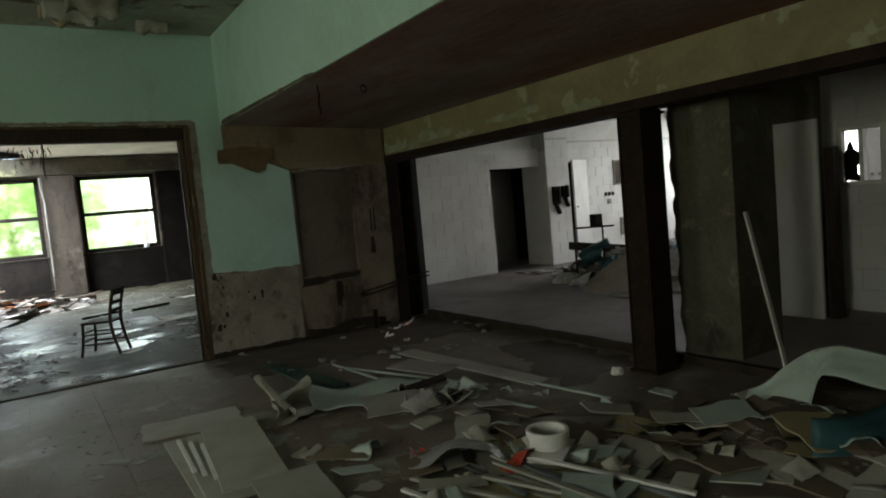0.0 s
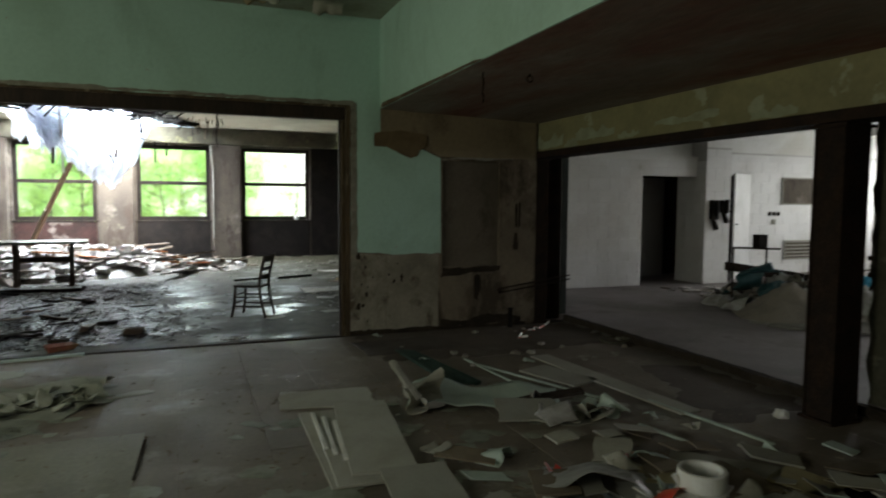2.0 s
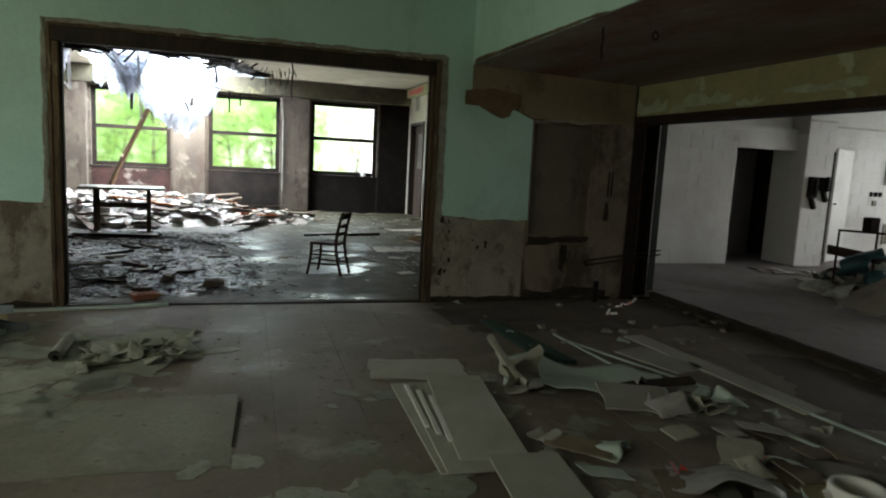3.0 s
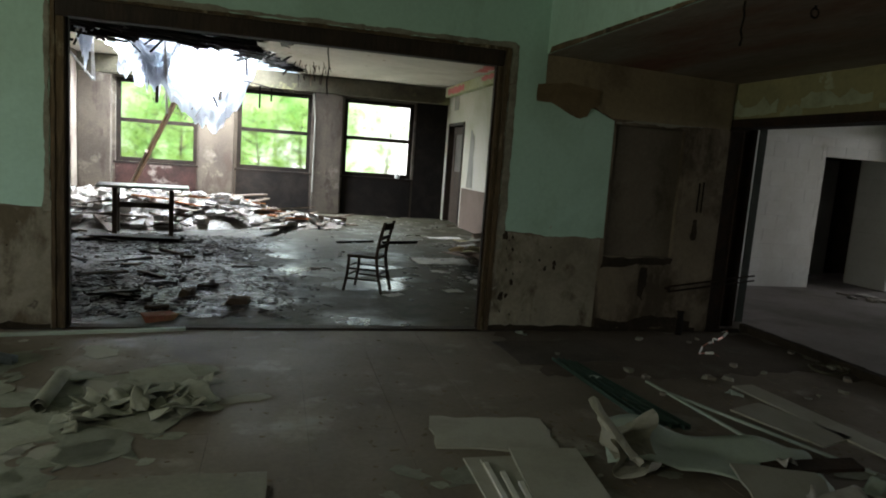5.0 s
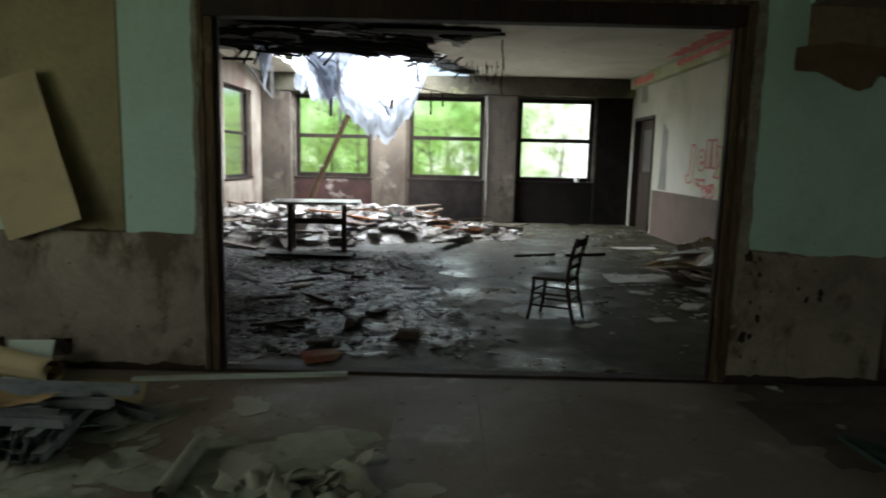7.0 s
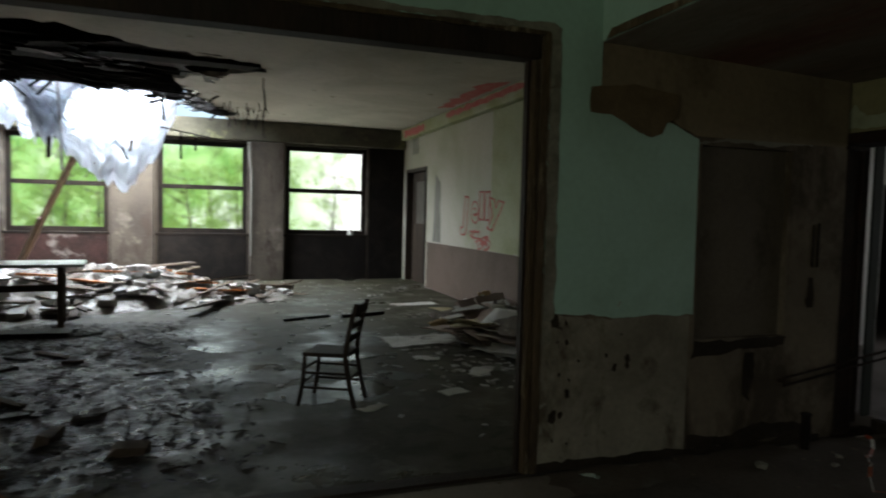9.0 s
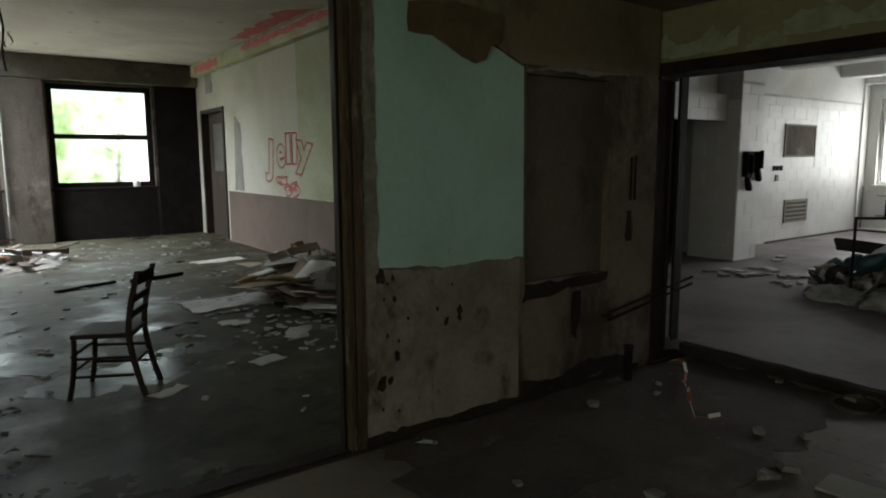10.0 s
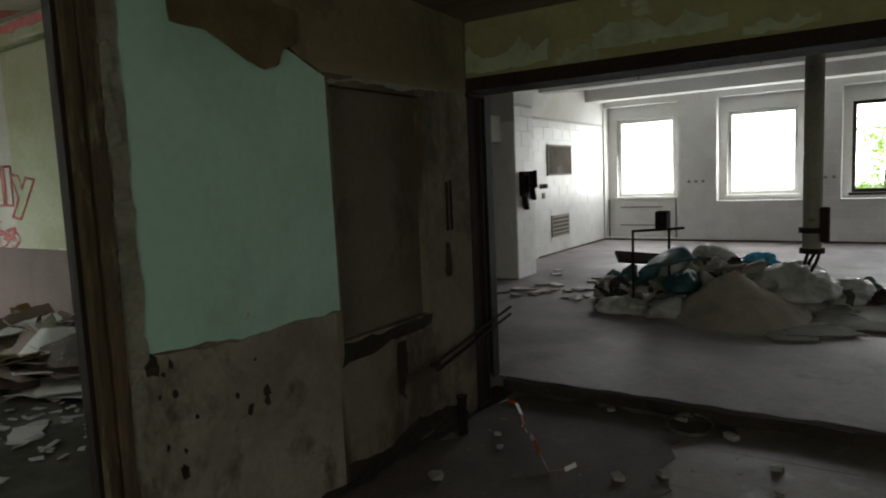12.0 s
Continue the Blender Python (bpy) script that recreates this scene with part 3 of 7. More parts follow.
M_WOOD = surface("weathered_plank", (0.17, 0.125, 0.09), (0.09, 0.065, 0.048), 0.6, 3, 0.2, 40, 0.8, bump=0.4, vary=0.45, stretch=(1, 0.15, 1))
M_ORANGE = surface("orange_broken_wood", (0.50, 0.17, 0.05), (0.30, 0.11, 0.04), 0.5, 5, 0.15, 40, 0.8, bump=0.3, vary=0.2)
M_BRICK = surface("wet_red_brick", (0.21, 0.07, 0.045), (0.16, 0.12, 0.05), 0.6, 9, 0.2, 40, 0.7, bump=0.4)
M_PALEPIECE = surface("broken_plaster_piece", (0.66, 0.64, 0.61), (0.30, 0.27, 0.24), 0.5, 4, 0.12, 40, 0.9, bump=0.3, vary=0.5)
M_RUBBLE = surface("wet_rubble", (0.36, 0.325, 0.29), (0.09, 0.07, 0.055), 0.6, 3, 0.25, 25, 0.7, bump=0.6, bump_scale=14, spots=(0.42, 0.40, 0.37), spot_scale=7, spot_edge=(0.58, 0.64), gloss=0.25, gloss_scale=3)
M_LITTER = surface("wet_leaf_litter", (0.062, 0.05, 0.043), (0.022, 0.017, 0.015), 0.6, 6, 0.25, 40, 0.75, bump=0.4, gloss=0.24, gloss_scale=3, gloss_range=(0.5, 0.66), specular=0.26, coords="World")
M_SHEET = surface("pale_roofing_sheet", (0.62, 0.64, 0.68), (0.45, 0.47, 0.52), 0.5, 2, 0.05, 20, 0.6, bump=0.25, bump_scale=8)
nt = M_SHEET.node_tree
tl = nt.nodes.new("ShaderNodeBsdfTranslucent")
tl.inputs["Color"].default_value = (0.72, 0.74, 0.78, 1)
mx = nt.nodes.new("ShaderNodeMixShader")
mx.inputs[0].default_value = 0.62
nt.links.new(nt.nodes["Principled BSDF"].outputs[0], mx.inputs[1])
nt.links.new(tl.outputs[0], mx.inputs[2])
nt.links.new(mx.outputs[0], nt.nodes["Material Output"].inputs["Surface"])
M_SAND = surface("grey_plaster_dust", (0.28, 0.255, 0.215), (0.19, 0.17, 0.145), 0.5, 2, 0.12, 60, 0.95, bump=0.5, bump_scale=25)
M_GLASS = bpy.data.materials.new("window_glass")
M_GLASS.use_nodes = True
for key, value in (("Base Color", (0.96, 0.98, 0.97, 1)), ("Transmission Weight", 1.0), ("Roughness", 0.07), ("IOR", 1.45)):
    M_GLASS.node_tree.nodes["Principled BSDF"].inputs[key].default_value = value


# ---- generators ----
def sheet(bm, fn, nx=10, ny=10, th=0.003):
    """A thin solid sheet: fn maps u, v in 0..1 to a place."""
    def grid(off):
        return [[bm.verts.new(fn(i / nx, j / ny) + off) for j in range(ny + 1)] for i in range(nx + 1)]
    a, b = grid(Vector((0, 0, th))), grid(Vector((0, 0, 0)))
    for i in range(nx):
        for j in range(ny):
            bm.faces.new((a[i][j], a[i + 1][j], a[i + 1][j + 1], a[i][j + 1]))
            bm.faces.new((b[i][j + 1], b[i + 1][j + 1], b[i + 1][j], b[i][j]))
    for i in range(nx):
        bm.faces.new((b[i][0], b[i + 1][0], a[i + 1][0], a[i][0]))
        bm.faces.new((a[i][ny], a[i + 1][ny], b[i + 1][ny], b[i][ny]))
    for j in range(ny):
        bm.faces.new((a[0][j], a[0][j + 1], b[0][j + 1], b[0][j]))
        bm.faces.new((b[nx][j], b[nx][j + 1], a[nx][j + 1], a[nx][j]))
    return bm


def settle(bm, z=0.0):
    low = min(v.co.z for v in bm.verts)
    bmesh.ops.translate(bm, verts=bm.verts, vec=(0, 0, z - low))
    return bm


def crumpled(w, d, h, seed, n=14, th=0.003, fold=2.2):
    """A torn sheet curled by its own stiffness and lying on the ground, w by d, about h high."""
    r = random.Random(seed)
    n = max(n, 10) * 2
    amp, f1, p1, p2 = min(1.9, 5.0 * h / max(w, 0.1)), r.uniform(3, 6), r.uniform(0, 6), r.uniform(0, 6)
    xs, zs = [0.0], [0.0]
    for i in range(n):
        s = i / n
        a = amp * (math.sin(f1 * s + p1) * (0.55 + 0.45 * s) + 0.25 * math.sin(3.1 * f1 * s + p2))
        xs.append(xs[-1] + w / n * math.cos(a))
        zs.append(zs[-1] + w / n * math.sin(a))
    top = max(zs) - min(zs)
    k = min(1.0, h * 1.3 / top) if top > 0 else 1.0
    mx, mz = sum(xs) / len(xs), min(zs)

    def fn(u, v):
        i = min(n, int(round(u * n)))
        y = (v - 0.5) * d * (0.8 + 0.35 * noise.noise((u * 3.1, seed, 1.0 if v > 0.5 else 4.0))) + 0.12 * d * noise.noise((u * 2, seed, 8))
        e = noise.noise((u * fold * 2, v * fold, seed * 1.7)) * 0.35 + noise.noise((u * fold * 5, v * fold * 4, seed)) * 0.14
        lift = 0.35 + 0.65 * v if seed % 2 else 1 - 0.6 * v
        return Vector((xs[i] - mx + 0.04 * w * e, y, (zs[i] - mz) * k * lift + e * h * 0.35))
    return settle(sheet(bmesh.new(), fn, n, 10, th))


def mound(w, d, h, seed, n=40, sharp=1.1, rough=0.16):
    """A loose poured heap on a flat ground."""
    bm = bmesh.new()
    g = []
    for i in range(n + 1):
        g.append([])
        for j in range(n + 1):
            x, y = (i / n - 0.5) * 2, (j / n - 0.5) * 2
            q = math.hypot(x, y) * (1 + 0.22 * noise.noise((math.atan2(y, x), seed, 3)))
            e = rough * (noise.noise((x * 2.5, y * 2.5, seed)) + 0.5 * noise.noise((x * 8, y * 8, seed)))
            g[-1].append(bm.verts.new((x * w / 2, y * d / 2, h * max(-0.12, (1 - q) ** sharp + e * (1 - q) if q < 1 else -0.12))))
    for i in range(n):
        for j in range(n):
            bm.faces.new((g[i][j], g[i + 1][j], g[i + 1][j + 1], g[i][j + 1]))
    return bm


def bag_bm(w, d, h, seed):
    """A slumped plastic bag with sharp folds."""
    bm = bmesh.new()
    bmesh.ops.create_icosphere(bm, subdivisions=4, radius=1)
    for v in bm.verts:
        p = v.co.copy()
        o = Vector((seed * 1.3, seed, 0))
        fold = (0.5 - abs(noise.noise(p * 2.6 + o))) * 0.62 + (0.5 - abs(noise.noise(p * 6.5 + o))) * 0.34 + (0.5 - abs(noise.noise(p * 15 + o))) * 0.12
        r = 0.8 + fold * 0.7 + 0.3 * noise.noise(p * 1.1 + o)
        v.co = Vector((p.x * r * w / 2, p.y * r * d / 2, max(-0.15, p.z * r) * h * 0.85))
    return settle(bm)


def lump(w, d, h, seed, sub=3, rough=0.25):
    """A soft irregular lump, flattened at its base."""
    bm = bmesh.new()
    bmesh.ops.create_icosphere(bm, subdivisions=sub, radius=1)
    for v in bm.verts:
        p = v.co.copy()
        r = 1 + rough * (noise.noise(p * 1.7 + Vector((seed, 0, 0))) * 1.6 + noise.noise(p * 4.5 + Vector((0, seed, 0))) * 0.7)
        v.co = Vector((p.x * r * w / 2, p.y * r * d / 2, max(-0.25, p.z * r) * h * 0.8))
    return settle(bm)


def chunk_bm(bm, m, seed):
    r = random.Random(seed)
    vs = bmesh.ops.create_cube(bm, size=1)["verts"]
    for v in vs:
        v.co = m @ (v.co + Vector((r.uniform(-.22, .22), r.uniform(-.22, .22), r.uniform(-.18, .18))))


def c_profile(length, w=0.06, h=0.04, t=0.003):
    """A thin U-shaped steel profile along y."""
    bm = bmesh.new()
    box(bm, -w / 2, w / 2, 0, length, 0, t)
    box(bm, -w / 2, -w / 2 + t, 0, length, t, h)
    box(bm, w / 2 - t, w / 2, 0, length, t, h)
    return bm


def plank_bm(l, w, t, seed, ragged_end=0.05):
    """A plank along y with broken ends."""
    r = random.Random(seed)
    pts = [Vector((-w / 2, 0)), Vector((-w / 6, -r.uniform(0, ragged_end))), Vector((w / 5, r.uniform(0, ragged_end))), Vector((w / 2, -r.uniform(0, ragged_end))),
           Vector((w / 2, l)), Vector((w / 5, l + r.uniform(0, ragged_end))), Vector((-w / 5, l - r.uniform(0, ragged_end))), Vector((-w / 2, l + r.uniform(0, ragged_end)))]
    return plate(bmesh.new(), pts, t, Matrix.Identity(4))


def single(name, bm, mat, label, category, m, group="", smooth=False):
    smooth = smooth or name in ("crumpled_paper", "dust_mound", "tan_rag", "teal_tarpaulin", "teal_sheet", "curled_sheet", "curled_board", "rubbish_bag")
    ob = tagged(obj(name, bm, mat, smooth), label, category, group)
    ob.matrix_world = m
    return ob


def flat_at(x, y, z=0.0, rz=0.0, rx=0.0, ry=0.0):
    return pose(x, y, z, rx, ry, rz)


# ---- windows of the far room ----
def sash_window(name, u0, u1, v0, v1, mat, label, place, glass=True, rail=0.5, stile=0.06, depth=0.07, rail_h=0.03):
    """A window in a plane: u across, v up, depth along +w of place."""
    w = thing(name, label, "window")
    tagged(w, kind="structure")
    mid = v0 + (v1 - v0) * rail

    def bit(nm, a, b, c, d, e0=0.0, e1=depth):
        bm = bmesh.new()
        box(bm, a, b, e0, e1, c, d, place)
        part(nm, soften(bm, 0.005, 1), mat, w)
    bit("stile", u0, u0 + stile, v0, v1)
    bit("stile", u1 - stile, u1, v0, v1)
    bit("head", u0 + stile, u1 - stile, v1 - stile, v1)
    bit("bottom_rail", u0 + stile, u1 - stile, v0, v0 + stile)
    if rail:
        bit("meeting_rail", u0 + stile, u1 - stile, mid - rail_h, mid + rail_h)
    bit("window_sill", u0 - 0.04, u1 + 0.04, v0 - 0.05, v0 - 0.002, -0.12, depth)
    if glass:
        spans = ((v0 + stile, mid - rail_h), (mid + rail_h, v1 - stile)) if rail else ((v0 + stile, v1 - stile),)
        for c, d in spans:
            bm = bmesh.new()
            box(bm, u0 + stile, u1 - stile, depth * 0.45, depth * 0.55, c, d, place)
            g = part("pane", bm, M_GLASS, w, "dusty clear window pane")
            g.visible_shadow = False
    return w


FAR = Matrix.Translation((0, YW + 0.1, 0))
win_names = iter(range(1, 20))
for u0, u1 in ((-3.5, -1.75), (-0.86, 0.86), (1.65, 3.4)):
    sash_window("window_%d" % next(win_names), u0, u1, 0.96, 2.84, M_FRAME, "near-black wooden sash window with dusty panes", FAR, stile=0.095, rail_h=0.045)
sash_window("window_%d" % next(win_names), 15.2, 16.95, 0.96, 2.79, M_FRAME, "near-black wooden sash window in the side wall", Matrix(((0, -1, 0, -4.35), (1, 0, 0, 0), (0, 0, 1, 0), (0, 0, 0, 1))))
KPL = Matrix(((0, 1, 0, 14.28), (1, 0, 0, 0), (0, 0, 1, 0), (0, 0, 0, 1)))
for i, (a, b) in enumerate(KWIN):
    sash_window("window_%d" % next(win_names), a, b, 0.94, 2.51, M_DARKWOOD if i == 2 else M_WHITE, "dark window frame without glass" if i == 2 else "white framed kitchen window", KPL, glass=i != 2, rail=0)
for wy in (-0.2, 4.4):
    sash_window("window_%d" % next(win_names), wy - 0.8, wy + 0.8, 0.91, 2.69, M_DARKWOOD, "dark wooden sash window of the hall", Matrix(((0, -1, 0, -4.8), (1, 0, 0, 0), (0, 0, 1, 0), (0, 0, 0, 1))), glass=False)

# conduit beside the middle window, jar on the sill
bm = bmesh.new()
for k in range(8):
    a, b = k / 8, (k + 1) / 8
    f = lambda s: (0.93 - 0.11 * max(0, s - 0.75) ** 0.5, YW - 0.2, 0.5 + 2.35 * s)
    rod(bm, f(a), f(b), 0.016, seg=8)
single("conduit", bm, M_CONC, "pale bent conduit pipe beside the window", "pipe", Matrix.Identity(4))
bm = bmesh.new()
rod(bm, (0, 0, 0), (0, 0, 0.09), 0.06, 0.065, 14)
rod(bm, (0, 0, 0.09), (0, 0, 0.12), 0.05, 0.04, 14)
single("jar", bm, M_WHITE, "small white pot standing on a window sill", "pot", flat_at(3.05, YW + 0.03, 0.96))

# ---- far room: door, marks on the wall ----
bm = bmesh.new()
d = thing("door_frame", "dark wooden frame of an open doorway", "door frame")
tagged(d, kind="structure")
for b in ((4.22, 4.52, 16.1, 16.17, 0, 2.42), (4.22, 4.52, 17.43, 17.5, 0, 2.42), (4.22, 4.52, 16.17, 17.43, 2.35, 2.42)):
    part("jamb", soften(pierced(bmesh.new(), "x", b[0], b[1], b[2], b[3], b[4], b[5]), 0.005, 1), M_DARKWOOD, d)
bm.free()
M_BROWNDOOR = surface("dull_brown_door", (0.06, 0.042, 0.03), (0.03, 0.022, 0.016), 0.6, 3, 0.2, 40, 0.7, bump=0.25, stretch=(1, 1, 0.2))
leaf = thing("room_door", "dull brown panelled door with a dusty upper pane", "door")
tagged(leaf, kind="structure")
bm = pierced(bmesh.new(), "x", 4.36, 4.4, 16.18, 17.42, -0.01, 2.345, [(16.36, 17.24, 1.25, 2.15)])
part("leaf", soften(bm, 0.004, 1), M_BROWNDOOR, leaf)
for z0, z1 in ((0.18, 0.6), (0.7, 1.12)):
    bm = bmesh.new()
    box(bm, 4.346, 4.359, 16.4, 17.2, z0, z1)
    part("panel", soften(bm, 0.005, 1), M_BROWNDOOR, leaf)
bm = bmesh.new()
box(bm, 4.375, 4.385, 16.36, 17.24, 1.25, 2.15)
part("pane", bm, surface("dusty_door_pane", (0.12, 0.11, 0.095), (0.07, 0.062, 0.05), 0.6, 3, 0.1, 30, 0.5, bump=0.1), leaf, "dusty brown glass pane")
bm = bmesh.new()
rod(bm, (4.36, 16.27, 1.02), (4.3, 16.27, 1.02), 0.012, seg=8)
bar(bm, (4.3, 16.27, 1.02), (4.3, 16.38, 1.02), 0.018)
part("handle", bm, M_RUST, leaf, "dull steel door handle")
# Added side room; its darkness comes from black wall colour.
bm = bmesh.new()
box(bm, 5.4, 5.5, 15.5, 18.1, 0, 3.3)
box(bm, 4.5, 5.4, 15.4, 15.5, 0, 3.3)
box(bm, 4.5, 5.4, 18.1, 18.2, 0, 3.3)
box(bm, 4.5, 5.5, 15.4, 18.2, 3.3, 3.4)
box(bm, 4.5, 5.5, 15.4, 18.2, -0.3, -0.015)
struct("wall_side_room", bm, M_BLACK, "side room behind the doorway, walls coloured black for shade", "wall")
bm = bmesh.new()
pts = ragged([(0, 0), (0.4, 0), (0.42, 0.42), (0.02, 0.4)], 0.03, 0.05, 31)
plate(bm, pts, 0.006, Matrix(((0, 0, -1, 4.249), (-1, 0, 0, 17.15), (0, 1, 0, 2.72), (0, 0, 0, 1))))
part("bare_patch", bm, M_CONC, wall_e, "patch of bare grey plaster")
bm = bmesh.new()
plate(bm, ragged([(0, 0), (0.45, 0), (0.38, 1.15), (0.1, 1.3)], 0.03, 0.06, 32), 0.005, Matrix(((0, 0, -1, 4.249), (-1, 0, 0, 15.65), (0, 1, 0, 0.92), (0, 0, 0, 1))))
part("bare_patch", bm, M_CONC, wall_e, "patch of bare grey plaster")
bm = bmesh.new()
plate(bm, ragged([(0, 0), (5.6, 0), (5.6, 2.38), (0, 2.36)], 0.03, 0.08, 33), 0.004, Matrix(((0, 0, -1, 4.249), (-1, 0, 0, 12.85), (0, 1, 0, 0.905), (0, 0, 0, 1))))
part("mould_patch", bm, surface("green_mould_wall", (0.38, 0.385, 0.26), (0.28, 0.30, 0.165), 0.6, 1.3, 0.1, 20, 0.9, bump=0.25), wall_e, "greenish mouldy stretch of wall")
# red spray-painted word in outline, with an unreadable tangle under it
def sprayed(data, place):
    co = new("scrawl", data)
    me = bpy.data.meshes.new_from_object(co.evaluated_get(bpy.context.evaluated_depsgraph_get()))
    bpy.data.objects.remove(co)
    for v in me.vertices:
        v.co.z *= 0.12
    me.materials.append(M_REDPAINT)
    st = new("scrawl", me)
    st.matrix_world = place
    st.parent = wall_e


def on_east(y, z, sx=1.0, sz=1.0, lean=0.0, x=4.243):
    c, s = math.cos(radians(lean)), math.sin(radians(lean))
    return Matrix(((0, 0, -1, x), (-sx * c, sz * s, 0, y), (sx * s, sz * c, 0, z), (0, 0, 0, 1)))


for letter, y, z, size, sx, lean in (("J", 14.46, 1.30, 0.66, 1.35, -6), ("e", 14.08, 1.36, 0.62, 1.0, 4), ("l", 13.74, 1.42, 0.56, 1.5, 0), ("l", 13.52, 1.42, 0.56, 1.5, -2), ("y", 13.32, 1.42, 0.62, 1.5, -8)):
    cu = bpy.data.curves.new("scrawl", "FONT")
    cu.body, cu.size, cu.fill_mode, cu.bevel_depth, cu.bevel_resolution, cu.offset = letter, size, "NONE", 0.014, 0, 0.03
    sprayed(cu, on_east(y - 0.43, z, sx, 1.0, lean))
for k in range(7):
    r = random.Random(40 + k)
    cu = bpy.data.curves.new("scrawl", "CURVE")
    cu.dimensions, cu.bevel_depth, cu.bevel_resolution = "3D", 0.014, 0
    sp = cu.splines.new("POLY")
    sp.points.add(23)
    turns, ra, rb = r.uniform(4, 9), r.uniform(0.08, 0.17), r.uniform(0.05, 0.09)
    for i, p in enumerate(sp.points):
        a = i / 23 * turns + k
        p.co = (ra * math.cos(a) + 0.05 * math.sin(2.7 * a + k), rb * math.sin(a) + 0.03 * math.cos(1.9 * a), 0, 1)
    low = k >= 2
    sprayed(cu, on_east(r.uniform(12.95, 13.35) if low else r.uniform(13.4, 13.6), r.uniform(0.98, 1.1) if low else 1.16))
# cornice along the right wall with a red band
bm = bmesh.new()
box(bm, 4.1, 4.249, 7.3, YW - 0.2, 3.06, 3.298)
corn = struct("cornice", soften(bm, 0.03), surface("mossy_cornice", (0.42, 0.42, 0.30), (0.24, 0.27, 0.10), 0.8, 1.6, 0.12, 20, 0.9, bump=0.35), "mossy cream cornice along the wall", "cornice")
for y0, y1, z0, z1, sd in ((11.4, 14.6, 3.17, 3.26, 51), (15.9, 17.3, 3.1, 3.24, 52)):
    bm = bmesh.new()
    plate(bm, ragged([(0, z0), (y1 - y0, z0), (y1 - y0, z1), (0, z1)], 0.03, 0.06, sd), 0.004, Matrix(((0, 0, -1, 4.099), (-1, 0, 0, y1), (0, 1, 0, 0), (0, 0, 0, 1))))
    part("red_band", bm, M_REDPAINT, corn, "flaking red paint on the cornice")
bm = bmesh.new()
plate(bm, ragged([(3.75, 12.2), (4.05, 11.8), (4.05, 14.2), (3.85, 14.4)], 0.08, 0.1, 53), 0.004, Matrix.Translation((0, 0, 3.2955)))
part("red_band", bm, M_REDPAINT, corn, "red paint smeared on the ceiling edge")

# ---- far room: chair and table ----
chair = thing("wooden_chair", "dark bentwood chair standing alone on the wet floor", "chair")
bm = bmesh.new()
plate(bm, [(-0.2, -0.2), (0.2, -0.2), (0.185, 0.2), (-0.185, 0.2)], 0.035, Matrix.Translation((0, 0, 0.43)))
part("seat", soften(bm, 0.012), M_DARKWOOD, chair, "dark flat wooden seat")
for sx in (-1, 1):
    bm = bmesh.new()
    for k in range(4):
        f = lambda s: (sx * (0.18 + 0.02 * (1 - s)), -0.18 - 0.05 * (1 - s) ** 2, 0.43 * s)
        rod(bm, f(k / 4), f((k + 1) / 4), 0.018, seg=8)
    part("leg", bm, M_DARKWOOD, chair)
    bm = bmesh.new()
    loops = []
    for k in range(11):
        s = k / 10
        x, y, z = sx * 0.175, 0.18 + 0.11 * abs(s - 0.5) ** 1.5 * 2.3, 0.9 * s
        loops.append([bm.verts.new((x + a, y + c, z)) for a, c in ((-0.015, -0.017), (0.015, -0.017), (0.015, 0.017), (-0.015, 0.017))])
    for p, q in zip(loops, loops[1:]):
        for i in range(4):
            bm.faces.new((p[i], p[(i + 1) % 4], q[(i + 1) % 4], q[i]))
    bm.faces.new(loops[0][::-1])
    bm.faces.new(loops[-1])
    part("back_post", bm, M_DARKWOOD, chair)
for z, y in ((0.84, 0.265), (0.70, 0.225), (0.59, 0.205)):
    bm = bmesh.new()
    box(bm, -0.165, 0.165, y - 0.012, y + 0.012, z - (0.04 if z > 0.8 else 0.025), z + (0.04 if z > 0.8 else 0.025))
    part("back_slat", soften(bm, 0.005, 1), M_DARKWOOD, chair)
for a, b in (((-0.19, -0.2, 0.2), (0.19, -0.2, 0.2)), ((-0.185, -0.2, 0.29), (-0.175, 0.19, 0.29)), ((0.185, -0.2, 0.29), (0.175, 0.19, 0.29)),
             ((-0.185, -0.2, 0.16), (-0.175, 0.2, 0.16)), ((0.185, -0.2, 0.16), (0.175, 0.2, 0.16)), ((-0.175, 0.2, 0.24), (0.175, 0.2, 0.24)), ((-0.19, -0.2, 0.31), (0.19, -0.2, 0.31))):
    bm = bmesh.new()
    rod(bm, a, b, 0.011, seg=8)
    part("stretcher", bm, M_DARKWOOD, chair)
chair.matrix_world = pose(1.08, 8.6, -0.015, 0, 0, -118) @ Matrix.Scale(0.88, 4)

table = thing("wooden_table", "long dark table with a pale wet top among the rubble", "table")
bm = bmesh.new()
box(bm, -0.66, 0.66, -0.36, 0.36, 0.735, 0.775)
part("tabletop", soften(bm, 0.008), surface("wet_pale_tabletop", (0.46, 0.45, 0.42), (0.20, 0.19, 0.17), 0.6, 3, 0.1, 40, 0.3, bump=0.2), table, "pale wet scuffed tabletop")
for sx in (-0.4, 0.4):
    for sy in (-0.27, 0.27):
        bm = bmesh.new()
        box(bm, sx - 0.035, sx + 0.035, sy - 0.035, sy + 0.035, 0, 0.735)
        part("leg", soften(bm, 0.005, 1), M_WOOD, table)
    bm = bmesh.new()
    box(bm, sx - 0.03, sx + 0.03, -0.235, 0.235, 0.64, 0.73)
    part("apron", bm, M_WOOD, table)
bm = bmesh.new()
box(bm, -0.365, 0.365, -0.03, 0.03, 0.42, 0.5)
part("stretcher", bm, M_WOOD, table)
